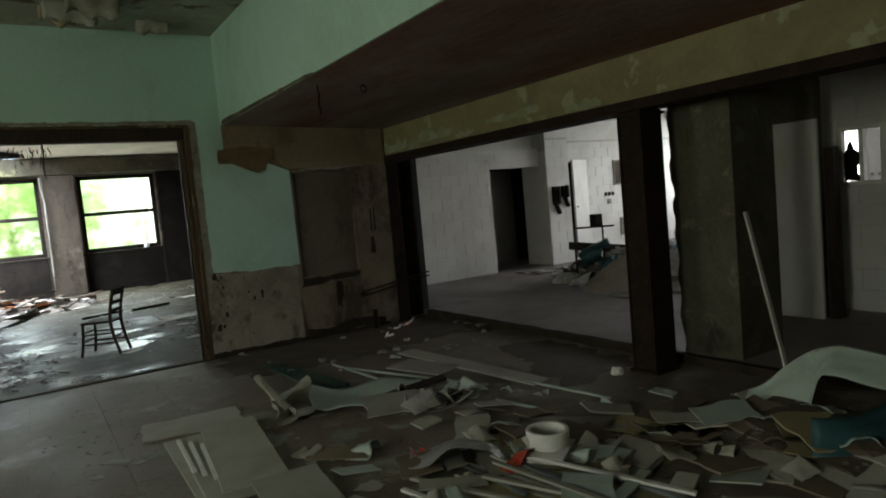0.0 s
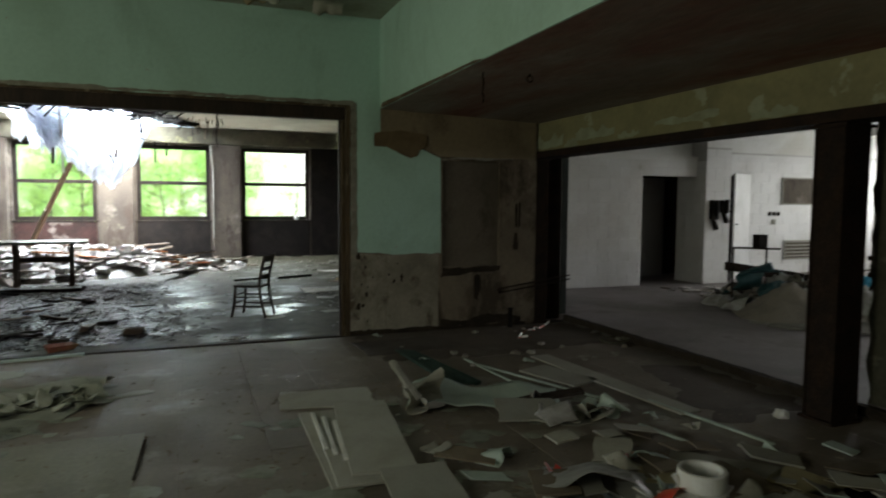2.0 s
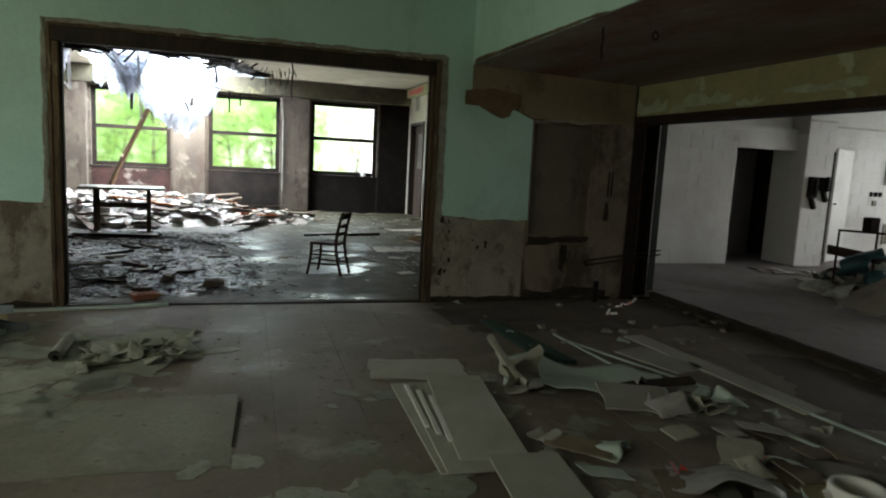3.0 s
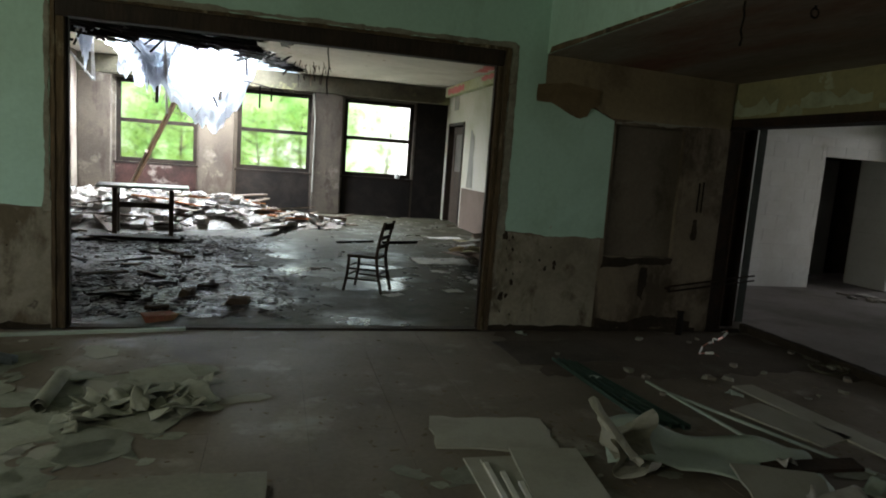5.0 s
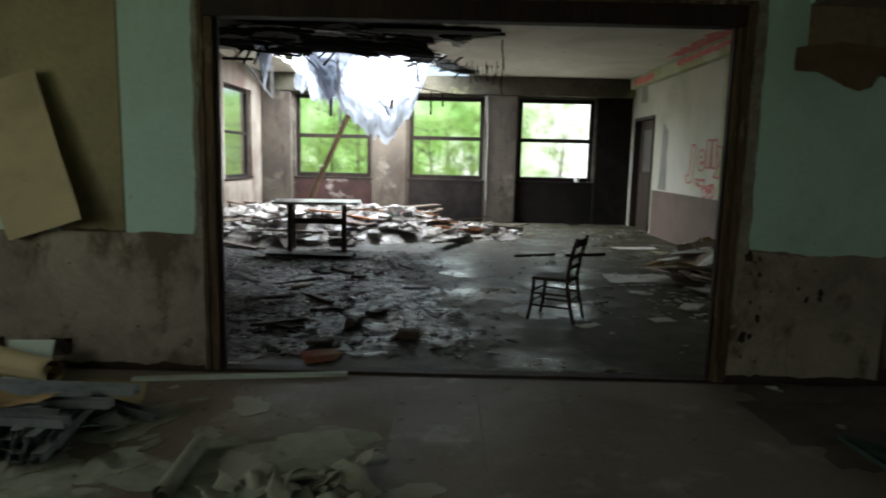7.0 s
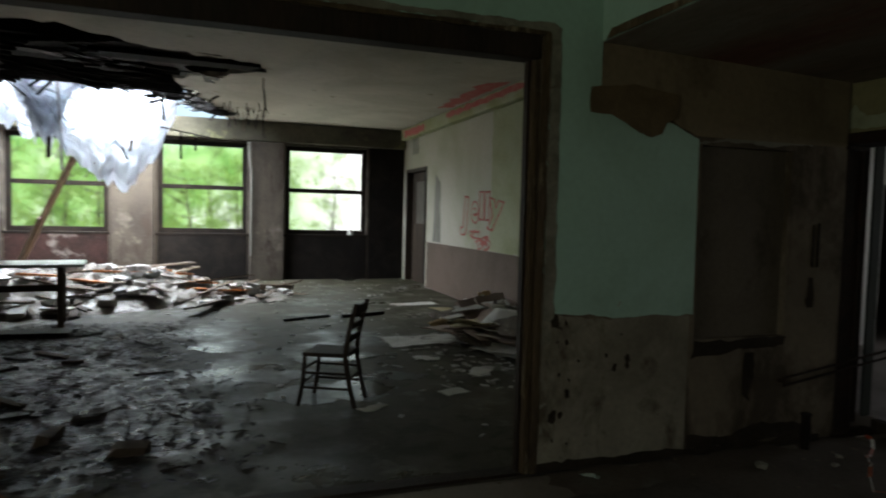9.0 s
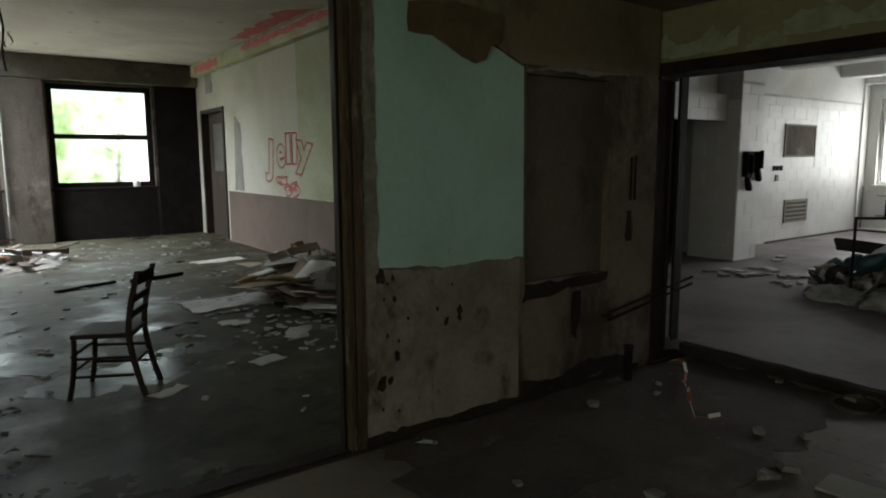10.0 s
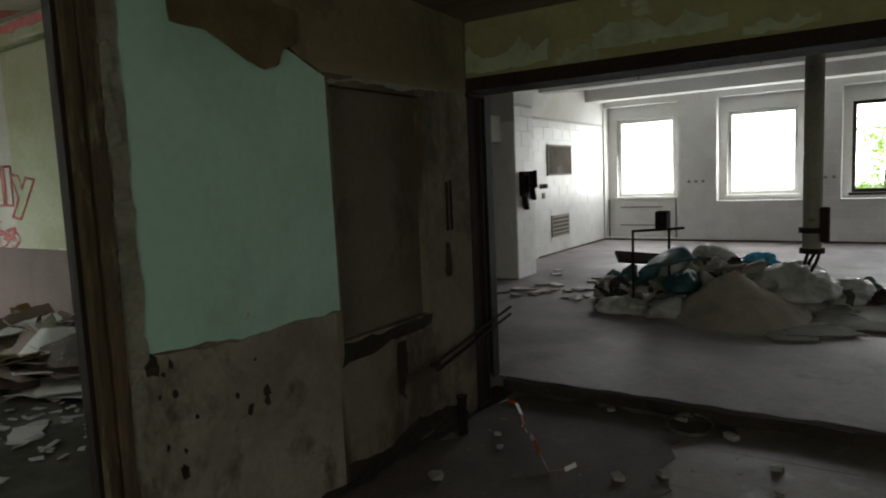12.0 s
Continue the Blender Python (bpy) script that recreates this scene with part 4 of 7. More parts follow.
table.matrix_world = pose(-1.95, 12.62, -0.015, 0, 0, 8)
single("fallen_plank", plank_bm(1.25, 0.28, 0.05, 3), M_DARKWOOD, "dark wet plank lying before the table", "plank", pose(-1.3, 11.9, -0.012, 0, 0, 86))

# ---- far room: collapse ----
def heap_z(x, y):
    a = max(0.0, 1 - ((x + 3.1) / 3.6) ** 2 - ((y - 15.6) / 2.6) ** 2)
    b = max(0.0, 1 - ((x + 0.4) / 2.0) ** 2 - ((y - 15.2) / 1.3) ** 2)
    return 0.42 * a ** 0.8 + 0.12 * b ** 0.8


bm = bmesh.new()
nx, ny = 90, 70
gv = [[None] * (ny + 1) for _ in range(nx + 1)]
for i in range(nx + 1):
    for j in range(ny + 1):
        x, y = -4.24 + 6.2 * i / nx, 12.6 + (YW - 0.17 - 12.6) * j / ny
        h = heap_z(x, y)
        n = noise.noise((x * 3, y * 3, 1)) * 0.5 + noise.noise((x * 9, y * 9, 2)) * 0.5
        gv[i][j] = bm.verts.new((x, y, -0.03 + h * (1 + 0.45 * n) + (0.03 * (n + 0.2) if h > 0 else 0)))
for i in range(nx):
    for j in range(ny):
        bm.faces.new((gv[i][j], gv[i + 1][j], gv[i + 1][j + 1], gv[i][j + 1]))
tagged(obj("rubble_heap", bm, M_RUBBLE), "wet heap of collapsed plaster and roof rubble", "rubble", kind="stuff")
protos = {}
for k in range(280):
    r = random.Random(900 + k)
    while True:
        x, y = r.uniform(-4.0, 1.5), r.uniform(12.4, 17.4)
        if heap_z(x, y) > 0.015 and not (-2.6 < x < -1.2 and 12.2 < y < 13.1):
            break
    kind = k % 5
    key = (kind, k % 4 if kind != 3 else k % 3)
    if key not in protos:
        if kind in (0, 1):
            protos[key] = ("broken_plank", plank_bm(0.5 + 0.28 * key[1], 0.09 + 0.03 * key[1], 0.025, k, 0.09), M_WOOD, "weathered broken plank on the rubble heap", "plank")
        elif kind == 3:
            protos[key] = ("broken_board", plate(bmesh.new(), ragged([(-0.25, -0.18), (0.25, -0.2), (0.3, 0.15), (-0.2, 0.2)], 0.06, 0.08, k), 0.02, Matrix.Identity(4)), (M_WHITEBOARD, M_DARKWOOD, M_WOOD)[key[1]], "broken board on the rubble heap", "board")
        else:
            b2 = bmesh.new()
            chunk_bm(b2, Matrix.Diagonal((0.22, 0.17, 0.09, 1)), k)
            protos[key] = ("plaster_chunk", settle(b2), M_PALEPIECE, "broken chunk of plaster on the rubble heap", "rubble")
        nm, b2, mt, lb, ct = protos[key]
        protos[key] = single(nm, b2, mt, lb, ct, Matrix.Identity(4), "collapsed ceiling rubble")
        ob = protos[key]
    else:
        ob = copy_thing(protos[key], Matrix.Identity(4))
    ob.matrix_world = pose(x, y, heap_z(x, y) * 0.95 - 0.005, r.uniform(-12, 12), r.uniform(-12, 12), r.uniform(0, 360)) @ Matrix.Diagonal((r.uniform(.4, 1.05),) * 3 + (1,))
for k, (x, y, l, rz) in enumerate(((0.2, 15.1, 0.75, 98), (-0.5, 15.9, 1.0, 80), (0.75, 14.9, 0.5, 120), (-1.3, 14.3, 0.5, 60), (-0.9, 15.0, 0.6, 105), (-1.9, 14.6, 0.55, 85), (0.1, 14.6, 0.4, 70), (-0.2, 15.6, 0.8, 95))):
    single("splintered_board", plank_bm(l, 0.17, 0.03, 70 + k, 0.1), M_ORANGE, "orange-brown freshly splintered board on rubble", "board", pose(x, y, heap_z(x, y) + 0.02, 3, 4, rz), "splintered boards")
single("long_beam", plank_bm(2.6, 0.12, 0.09, 80), M_WOOD, "long fallen roof batten lying on rubble", "beam", pose(1.55, 15.6, 0.02, 2.5, 0, 83))
# leaning broken rafter
bm = bmesh.new()
bar(bm, (-2.95, 16.25, 0.28), (-1.92, 15.75, 2.35), 0.10, 0.07)
single("leaning_rafter", soften(bm, 0.006, 1), surface("split_rafter", (0.24, 0.15, 0.09), (0.12, 0.07, 0.05), 0.6, 4, 0.2, 40, 0.8, bump=0.4), "broken rafter leaning up from the rubble", "rafter", Matrix.Identity(4))
bm = bmesh.new()
bar(bm, (-2.98, 16.15, 0.25), (-2.5, 15.9, 1.25), 0.2, 0.03, 30)
single("leaning_plank", soften(bm, 0.004, 1), M_WOOD, "split plank leaning beside the rafter", "plank", Matrix.Identity(4))

# wet litter in front of the heap
bm = plate(bmesh.new(), ragged([(-4.2, 7.3), (-0.5, 7.25), (0.15, 8.2), (-0.1, 9.6), (-0.8, 11.2), (-1.6, 12.3), (-4.2, 12.6)], 0.25, 0.12, 91, (6,)), 0.003, Matrix.Translation((0, 0, -0.015)))
tagged(obj("wet_dirt", bm, surface("wet_black_dirt", (0.06, 0.052, 0.046), (0.024, 0.02, 0.018), 0.5, 6, 0.3, 60, 0.55, bump=0.6, bump_scale=34, gloss=0.14, gloss_scale=7, gloss_range=(0.42, 0.64), specular=0.36)), "film of wet black dirt on the floor", "dirt", kind="stuff")
bm = bmesh.new()
r = random.Random(5)
for k in range(22000):
    x = r.uniform(-1.9, 0.6) - r.random() ** 2 * 2.2
    y = 7.25 + 5.4 * r.random()
    dens = 0.55 + 0.75 * noise.noise((x * 0.9, y * 0.55, 4)) - max(0, (x - 0.0 + (y - 8) * 0.06)) * 1.3
    if r.random() > dens or x < -4.2:
        continue
    s = 0.009 + 0.036 * r.random() ** 2.5
    m = pose(x, y, -0.012 + r.uniform(0, 0.012), r.uniform(-11, 11), r.uniform(-11, 11), r.uniform(0, 360))
    q = [bm.verts.new(m @ Vector(c)) for c in ((-s, -s * .4, 0), (s * .3, -s * .6, s * .1), (s, s * .2, 0), (-s * .2, s * .6, s * .15))]
    bm.faces.new(q)
    if k % 9 == 0:
        chunk_bm(bm, m @ Matrix.Diagonal((s * 2.2, s * 0.5, 0.008, 1)), k)
tagged(obj("leaf_litter", bm, M_LITTER), "dark wet leaf litter and slush on the floor", "litter", kind="stuff")
for k in range(26):
    r = random.Random(300 + k)
    x, y = r.uniform(-2.6, -0.1), r.uniform(7.4, 11.9)
    single("rotten_slat", plank_bm(r.uniform(0.1, 0.3) + 0.3 * (k % 5 == 0), r.uniform(0.03, 0.12), r.uniform(0.012, 0.03), k, 0.07), M_LITTER if k % 3 else M_WOOD, "rotten wet slat lying in the litter", "slat", pose(x, y, -0.008, r.uniform(-2, 4), r.uniform(-4, 4), r.uniform(20, 160)), "rotten slats")
for x, y, rz, mat, lab in ((-0.84, 7.14, 24, M_BRICK, "red and yellow broken brick by the threshold"), (-0.25, 7.78, -5, M_WOOD, "dirty loose brick on the wet floor"), (-0.75, 8.15, 80, M_WOOD, "mossy block of wood on the wet floor")):
    b2 = bmesh.new()
    chunk_bm(b2, Matrix.Diagonal((0.21, 0.09, 0.06, 1)), int(rz + 90))
    single("loose_brick", settle(b2), mat, lab, "brick", pose(x, y, -0.015, 0, 0, rz))

# shallow puddles on the lino
M_WATER = surface("shallow_puddle", (0.03, 0.03, 0.02), (0.02, 0.02, 0.014), 0.5, 2, 0.1, 20, 0.5, bump=0.22, bump_scale=7, specular=0.27, gloss=0.22, gloss_scale=1.6, gloss_range=(0.42, 0.62), coords="World")
for k, (x, y, w, d2) in enumerate(((1.15, 8.85, 0.55, 0.32), (1.75, 9.25, 0.34, 0.16), (0.75, 9.5, 0.42, 0.26), (1.4, 10.1, 0.5, 0.18), (0.35, 10.9, 0.4, 0.3))):
    bm = plate(bmesh.new(), ragged([(w * math.cos(i * 0.7), d2 * math.sin(i * 0.7)) for i in range(9)], 0.11, 0.04, 260 + k), 0.0015, Matrix.Translation((x, y, -0.015)))
    tagged(obj("puddle", bm, M_WATER), "shallow puddle of rainwater on the lino", "puddle", kind="stuff")

# exposed roof: joists, laths, hanging sheets
for y in (11.3, 12.1, 12.9, 13.7, 14.5):
    b2 = bmesh.new()
    bar(b2, (-4.2, y, 3.46), (0.5 + 0.3 * math.sin(y * 3), y + 0.05, 3.45), 0.09, 0.18)
    single("roof_joist", b2, M_BLACK, "charred dark roof joist", "joist", Matrix.Identity(4), "roof joists")
bm = bmesh.new()
for x0, x1, drop in ((-4.2, -2.9, 0.02), (-2.9, -1.6, 0.0), (-1.6, -0.25, 0.03)):
    box(bm, x0, x1, 14.93, 15.05, 3.34 - drop, 3.61)
single("trimmer_joist", soften(bm, 0.01, 1), M_BLACK, "charred trimmer joist along the roof hole", "joist", Matrix.Identity(4), "roof joists")
bm = bmesh.new()
r = random.Random(17)
for k in range(90):
    y = r.uniform(11.9, 14.7)
    x, l = r.uniform(-4.1, -0.9 if y < 12.6 else -0.5), r.uniform(0.2, 0.8)
    a = Vector((x, y, 3.33 - r.random() ** 3 * 0.2))
    b = a + Vector((l, r.uniform(-.1, .1), -abs(r.gauss(0, 0.06))))
    bar(bm, a, b, 0.05, 0.02, r.uniform(0, 90))
for k in range(26):
    x = r.uniform(-3.9, 0.5)
    a = Vector((x, r.uniform(14.4, 14.8) if x < -0.5 else r.uniform(14.6, 16.8), 3.34))
    bar(bm, a, a + Vector((r.uniform(-.4, .4), r.uniform(-.08, .08), -r.uniform(0.05, 0.3))), 0.04, 0.014, r.uniform(0, 90))
for k in range(16):
    r = random.Random(1900 + k)
    x, y = -3.8 + 0.27 * k, r.uniform(12.2, 14.6)
    w, l = r.uniform(0.3, 0.7), r.uniform(0.4, 0.9)
    single("roof_felt", plate(bmesh.new(), ragged([(-w, -l / 2), (w, -l / 2), (w, l / 2), (-w, l / 2)], 0.16, 0.07, k), 0.012, Matrix.Identity(4)), M_BLACK if k % 3 else M_DARKWOOD, "torn black roofing felt sagging from joists", "roofing felt", pose(min(x, -0.15), y, 3.32, r.uniform(-9, 9), r.uniform(-6, 6), r.uniform(-20, 20)), "roof felts")
for k in range(9):
    r = random.Random(1930 + k)
    l = r.uniform(0.35, 0.8)
    single("roof_felt", plate(bmesh.new(), ragged([(-0.2, -l), (0.12, -l * 0.7), (0.25, 0), (-0.25, 0)], 0.16, 0.05, k + 40), 0.012, Matrix.Identity(4)), M_BLACK, "torn black roofing felt hanging down at the hole", "roofing felt", pose(-0.42 + 0.1 * k, 15.0 + 0.22 * k, 3.33, 20, r.uniform(-12, 12), r.uniform(-30, 10)), "roof felts")
tagged(obj("hanging_laths", bm, M_BLACK), "dark broken laths and felt hanging from the roof", "laths", kind="stuff")
bm = bmesh.new()
for k in range(5):
    x0 = -3.5 + 0.8 * k
    b2 = bmesh.new()
    bar(b2, (x0, 14.7, 3.56), (x0 + 0.1, 15.2 + 0.5 * (k % 3), 3.5), 0.06, 0.1)
    single("broken_rafter", b2, M_WOOD, "broken rafter stub at the roof hole", "rafter", Matrix.Identity(4), "broken rafters")
bm.free()
SHEETS = (((-2.75, 15.1, 3.5), (-0.3, 15.4, 3.5), 1.8, 0.66, 1), ((-3.0, 15.5, 3.5), (-1.2, 15.9, 3.5), 0.95, 0.25, 2), ((-3.6, 14.85, 3.56), (-3.05, 15.0, 3.52), 0.8, 0.5, 3), ((-2.6, 15.2, 3.56), (-1.5, 15.3, 3.56), 1.25, 0.4, 4))
for a, b, drop, skew, sd in SHEETS:
    a, b = Vector(a), Vector(b)

    def fn(u, v, a=a, b=b, drop=drop, skew=skew, sd=sd):
        top = a.lerp(b, u)
        taper = 1 - abs(u - skew) ** 1.3 * (2.6 if u > skew else 1.15)
        n1, n2 = noise.noise((u * 4, v * 2.5, sd)), abs(noise.noise((u * 9, v * 6, sd)))
        rag = (0.3 * noise.noise((u * 11, sd, 0)) + 0.2 * noise.noise((u * 31, sd, 0))) * v
        return top + Vector(((skew - u) * 0.35 * v, -0.25 * v + 0.24 * n1 + 0.2 * n2, -drop * v * max(0.18, taper) + rag))
    single("torn_roof_sheet", sheet(bmesh.new(), fn, 34, 22, 0.006), M_SHEET, "torn pale roofing sheet hanging through the roof hole", "sheet", Matrix.Identity(4), "hanging roof sheets")
for a, b in (((-3.35, 15.2, 3.5), (-3.3, 15.15, 2.5)), ((-3.9, 14.55, 3.38), (-3.25, 14.9, 2.5)), ((-2.05, 15.0, 3.4), (-2.0, 15.05, 2.0))):
    bm = bmesh.new()
    bar(bm, a, b, 0.06, 0.03, 20)
    single("hanging_batten", bm, M_PALEPIECE, "pale snapped batten hanging from the roof hole", "batten", Matrix.Identity(4), "hanging battens")
bm = bmesh.new()
for a, b in (((-0.55, 15.0, 2.85), (-0.6, 15.1, 3.35)), ((-0.62, 15.0, 2.75), (0.15, 15.0, 2.62)), ((-0.3, 15.0, 2.68), (-0.3, 15.0, 2.25)), ((-0.08, 15.0, 2.65), (-0.08, 15.0, 2.4))):
    bar(bm, a, b, 0.035, 0.02)
single("dangling_lath", bm, M_BLACK, "broken lath frame dangling by the window", "laths", Matrix.Identity(4))
bm = bmesh.new()
pt = Vector((0.85, 13.1, 3.3))
for k in range(7):
    q = pt + Vector((0.02 * math.sin(k * 1.3), 0.02 * math.cos(k), -0.12))
    rod(bm, pt, q, 0.012, seg=6)
    pt = q
single("hanging_wire", bm, M_BLACK, "loose wire hanging from the ceiling", "wire", Matrix.Identity(4))
single("broken_ceiling_lip", plank_bm(1.9, 0.22, 0.05, 14, 0.15), M_BLACK, "charred strip hanging along the torn ceiling edge", "board", pose(0.75, 12.35, 3.25, 0, 4, 93))

for k in range(14):
    r = random.Random(2900 + k)
    x, y, l = 0.42 + 0.05 * k, 15.3 + r.uniform(0, 0.9), r.uniform(0.15, 0.5)
    bm = bmesh.new()
    p0 = Vector((x, y, 3.32))
    for j in range(4):
        p1 = p0 + Vector((r.uniform(-0.04, 0.04), r.uniform(-0.03, 0.03), -l / 4))
        bar(bm, p0, p1, r.uniform(0.008, 0.03), 0.006, r.uniform(0, 90))
        p0 = p1
    single("dangling_strip", bm, (M_BLACK, M_DARKWOOD, M_WOOD)[k % 3], "dark strip of rotten felt dangling from the ceiling", "strip", Matrix.Identity(4), "dangling strips")
for k in range(7):
    r = random.Random(2940 + k)
    x, z, l = -2.2 + 0.2 * k + r.uniform(-0.08, 0.08), 2.15 + 0.12 * abs(k - 3), r.uniform(0.12, 0.34)
    bm = bmesh.new()
    bar(bm, (x, 15.0, z), (x + r.uniform(-0.2, 0.1), 14.95, z - l), r.uniform(0.03, 0.09), 0.012, r.uniform(0, 60))
    single("snapped_lath", soften(bm, 0.003, 1), (M_WOOD, M_PALEPIECE, M_DARKWOOD)[k % 3], "snapped lath caught in the hanging sheet", "lath", Matrix.Identity(4), "snapped laths")

# papers and rubble by the right wall
for k, (x, y, w, d2, rz) in enumerate(((2.25, 9.85, 0.24, 0.18, -10), (2.1, 8.6, 0.24, 0.15, 20), (1.35, 8.35, 0.24, 0.11, 30), (3.3, 13.7, 0.75, 0.3, 10), (2.6, 9.2, 0.3, 0.2, 60))):
    bm = plate(bmesh.new(), ragged([(-w / 2, -d2 / 2), (w / 2, -d2 / 2), (w / 2, d2 / 2), (-w / 2, d2 / 2)], 0.045, 0.05, k + 60), 0.006, Matrix.Identity(4))
    single("fallen_sheet", bm, M_WHITEBOARD, "pale sheet of board lying on the wet floor", "board", pose(x, y, -0.014, 0, 0, rz), "fallen sheets")
M_FIBREDUST = surface("brown_plaster_dust", (0.13, 0.105, 0.08), (0.07, 0.056, 0.042), 0.6, 4, 0.2, 40, 0.95, bump=0.6, spots=(0.3, 0.27, 0.22), spot_scale=9, spot_edge=(0.6, 0.66))
M_PINK = surface("pinkish_backing_paper", (0.33, 0.25, 0.205), (0.22, 0.165, 0.13), 0.5, 3, 0.1, 50, 0.92, bump=0.2, vary=0.3)
for k in range(46):
    r = random.Random(500 + k)
    q, a = r.random() ** 0.7, r.uniform(0, 6.28)
    x, y = min(4.0, 3.42 + 0.72 * q * math.cos(a)), 10.9 + 1.35 * q * math.sin(a)
    z = 0.36 * max(0.0, 1 - q) ** 0.8
    tip = 26 * (q < 0.75)
    if k % 3 == 0:
        s = r.uniform(0.2, 0.45)
        bm = crumpled(s * 1.4, s, 0.10, k, 9, 0.004)
        single("crumpled_paper", bm, (M_PINK, M_PAPER, M_CLOTH, M_WHITEBOARD)[k % 4], "torn crumpled wallpaper in a heap by the wall", "paper", pose(x, y, z - 0.014, r.uniform(-1, 1) * tip, 0, r.uniform(0, 360)), "wallpaper heap")
    else:
        w, l = r.uniform(0.18, 0.36), r.uniform(0.3, 0.6)
        bm = plate(bmesh.new(), ragged([(-l, -w / 2), (l * 0.4, -w * 0.6), (l * 0.5, w / 2), (-l * 0.7, w * 0.6)], 0.035, 0.06, k), 0.01, Matrix.Identity(4))
        single("broken_board", bm, (M_PINK, M_WHITEBOARD, M_PINK, M_BOARD, M_TANPAPER)[k % 5], "broken sheet of wall board in a heap by the wall", "board", pose(x, y, z + 0.01, r.uniform(-1, 1) * tip, r.uniform(-0.7, 0.7) * tip, r.uniform(0, 360)), "wallpaper heap")
for k, (x, y, h, rz, mat) in enumerate(((3.75, 11.75, 0.42, 20, M_CLOTH), (3.9, 10.5, 0.5, -15, M_PINK), (3.55, 11.45, 0.36, 60, M_WHITEBOARD))):
    single("standing_scrap", crumpled(0.4, h, 0.14, 520 + k, 10, 0.004), mat, "stiff scrap of board standing up in the heap", "board", pose(x, y, 0.25, 62, 0, rz), "wallpaper heap")
bm = plate(bmesh.new(), ragged([(-0.48, -0.26), (0.45, -0.3), (0.5, 0.24), (-0.4, 0.3)], 0.05, 0.06, 61), 0.008, Matrix.Identity(4))
single("fallen_sheet", bm, M_WHITEBOARD, "large pale sheet of board lying on the wet floor", "board", pose(2.5, 10.75, -0.012, 0, 0, 8), "fallen sheets")
bm = lump(1.35, 2.5, 0.34, 3, 3)
single("paper_heap_base", bm, M_FIBREDUST, "low heap of plaster dust under torn paper", "rubble", pose(3.5, 10.8, -0.03))
for p, q, w, h in (((1.9, 12.55, 0.005), (2.55, 12.75, 0.01), 0.04, 0.04), ((1.1, 12.4, 0), (1.75, 12.7, 0), 0.05, 0.03)):
    bm = bmesh.new()
    bar(bm, p, q, w, h)
    single("charred_stick", bm, M_BLACK, "charred stick lying on the wet floor", "stick", Matrix.Identity(4), "charred sticks")
bm = bmesh.new()
for k in range(260):
    r = random.Random(2000 + k)
    x, y = r.uniform(-0.6, 4.1), r.uniform(12.2, 17.5) if k % 3 else r.uniform(7.4, 12)
    chunk_bm(bm, pose(x, y, -0.005, 0, 0, r.uniform(0, 360)) @ Matrix.Diagonal((r.uniform(.015, .08), r.uniform(.012, .04), r.uniform(.004, .012), 1)), k)
for k in range(220):
    r = random.Random(2600 + k)
    chunk_bm(bm, pose(r.gauss(3.0, 0.6), r.gauss(9.8, 0.9), -0.006, 0, 0, r.uniform(0, 360)) @ Matrix.Diagonal((r.uniform(.02, .12), r.uniform(.015, .06), r.uniform(.004, .014), 1)), k)
tagged(obj("floor_crumbs", bm, M_PALEPIECE), "scattered plaster crumbs on the wet floor", "crumbs", kind="stuff")

# ---- hall: steelwork ----
def h_column(name, x, y, z1, w, d, label, rz=0):
    c = thing(name, label, "column")
    for b in ((-w / 2, w / 2, -d / 2, -d / 2 + 0.015), (-w / 2, w / 2, d / 2 - 0.015, d / 2), (-w / 2 + 0.012, -w / 2 + 0.024, -d / 2 + 0.015, d / 2 - 0.015), (w / 2 - 0.024, w / 2 - 0.012, -d / 2 + 0.015, d / 2 - 0.015)):
        bm = bmesh.new()
        box(bm, *b, 0, z1)
        part("flange" if b[1] - b[0] > 0.02 else "web", bm, M_RUST, c)
    for z in (0.01, z1 - 0.02):
        bm = bmesh.new()
        box(bm, -w / 2 - 0.02, w / 2 + 0.02, -d / 2 - 0.02, d / 2 + 0.02, z - 0.01, z + 0.01)
        part("plate", bm, M_RUST, c)
    c.matrix_world = pose(x, y, 0, 0, 0, rz)
    return c


bm = bmesh.new()
box(bm, 4.4, 4.70, 7.055, 7.07, 0, 2.068)
for z in (0.25, 0.75, 1.25, 1.75):
    box(bm, 4.42, 4.68, 7.045, 7.055, z, z + 0.1)
single("steel_plate", bm, M_RUST, "dark rusted steel plate behind the corner post", "steel plate", Matrix.Identity(4))
h_column("steel_column", 4.38, 3.06, 1.99, 0.24, 0.22, "rusted dark steel column under the lintel")
h_column("steel_post", 4.31, 6.95, 1.99, 0.2, 0.16, "rusted dark steel post at the wall corner", 90)
bm = bmesh.new()
box(bm, 4.235, 4.5, -1.0, 7.03, 1.992, 2.005)
box(bm, 4.235, 4.25, -1.0, 7.03, 2.005, 2.069)
box(bm, 4.485, 4.5, -1.0, 7.03, 2.005, 2.069)
single("steel_lintel", bm, M_RUST, "dark rusty steel channel under the lintel wall", "beam", Matrix.Identity(4))
M_GREYSTEEL = surface("grey_green_steel", (0.028, 0.036, 0.03), (0.016, 0.019, 0.016), 0.5, 4, 0.12, 40, 0.7, bump=0.2, specular=0.3)
angle = thing("steel_angle", "grey-green steel angle along the kitchen opening", "angle bar")
for q in ((4.66, 4.745, 6.975, 6.987), (4.733, 4.745, 6.987, 7.05)):
    bm = bmesh.new()
    box(bm, *q, KF - 0.008, 2.069)
    part("flange", bm, M_GREYSTEEL, angle)
bm = bmesh.new()
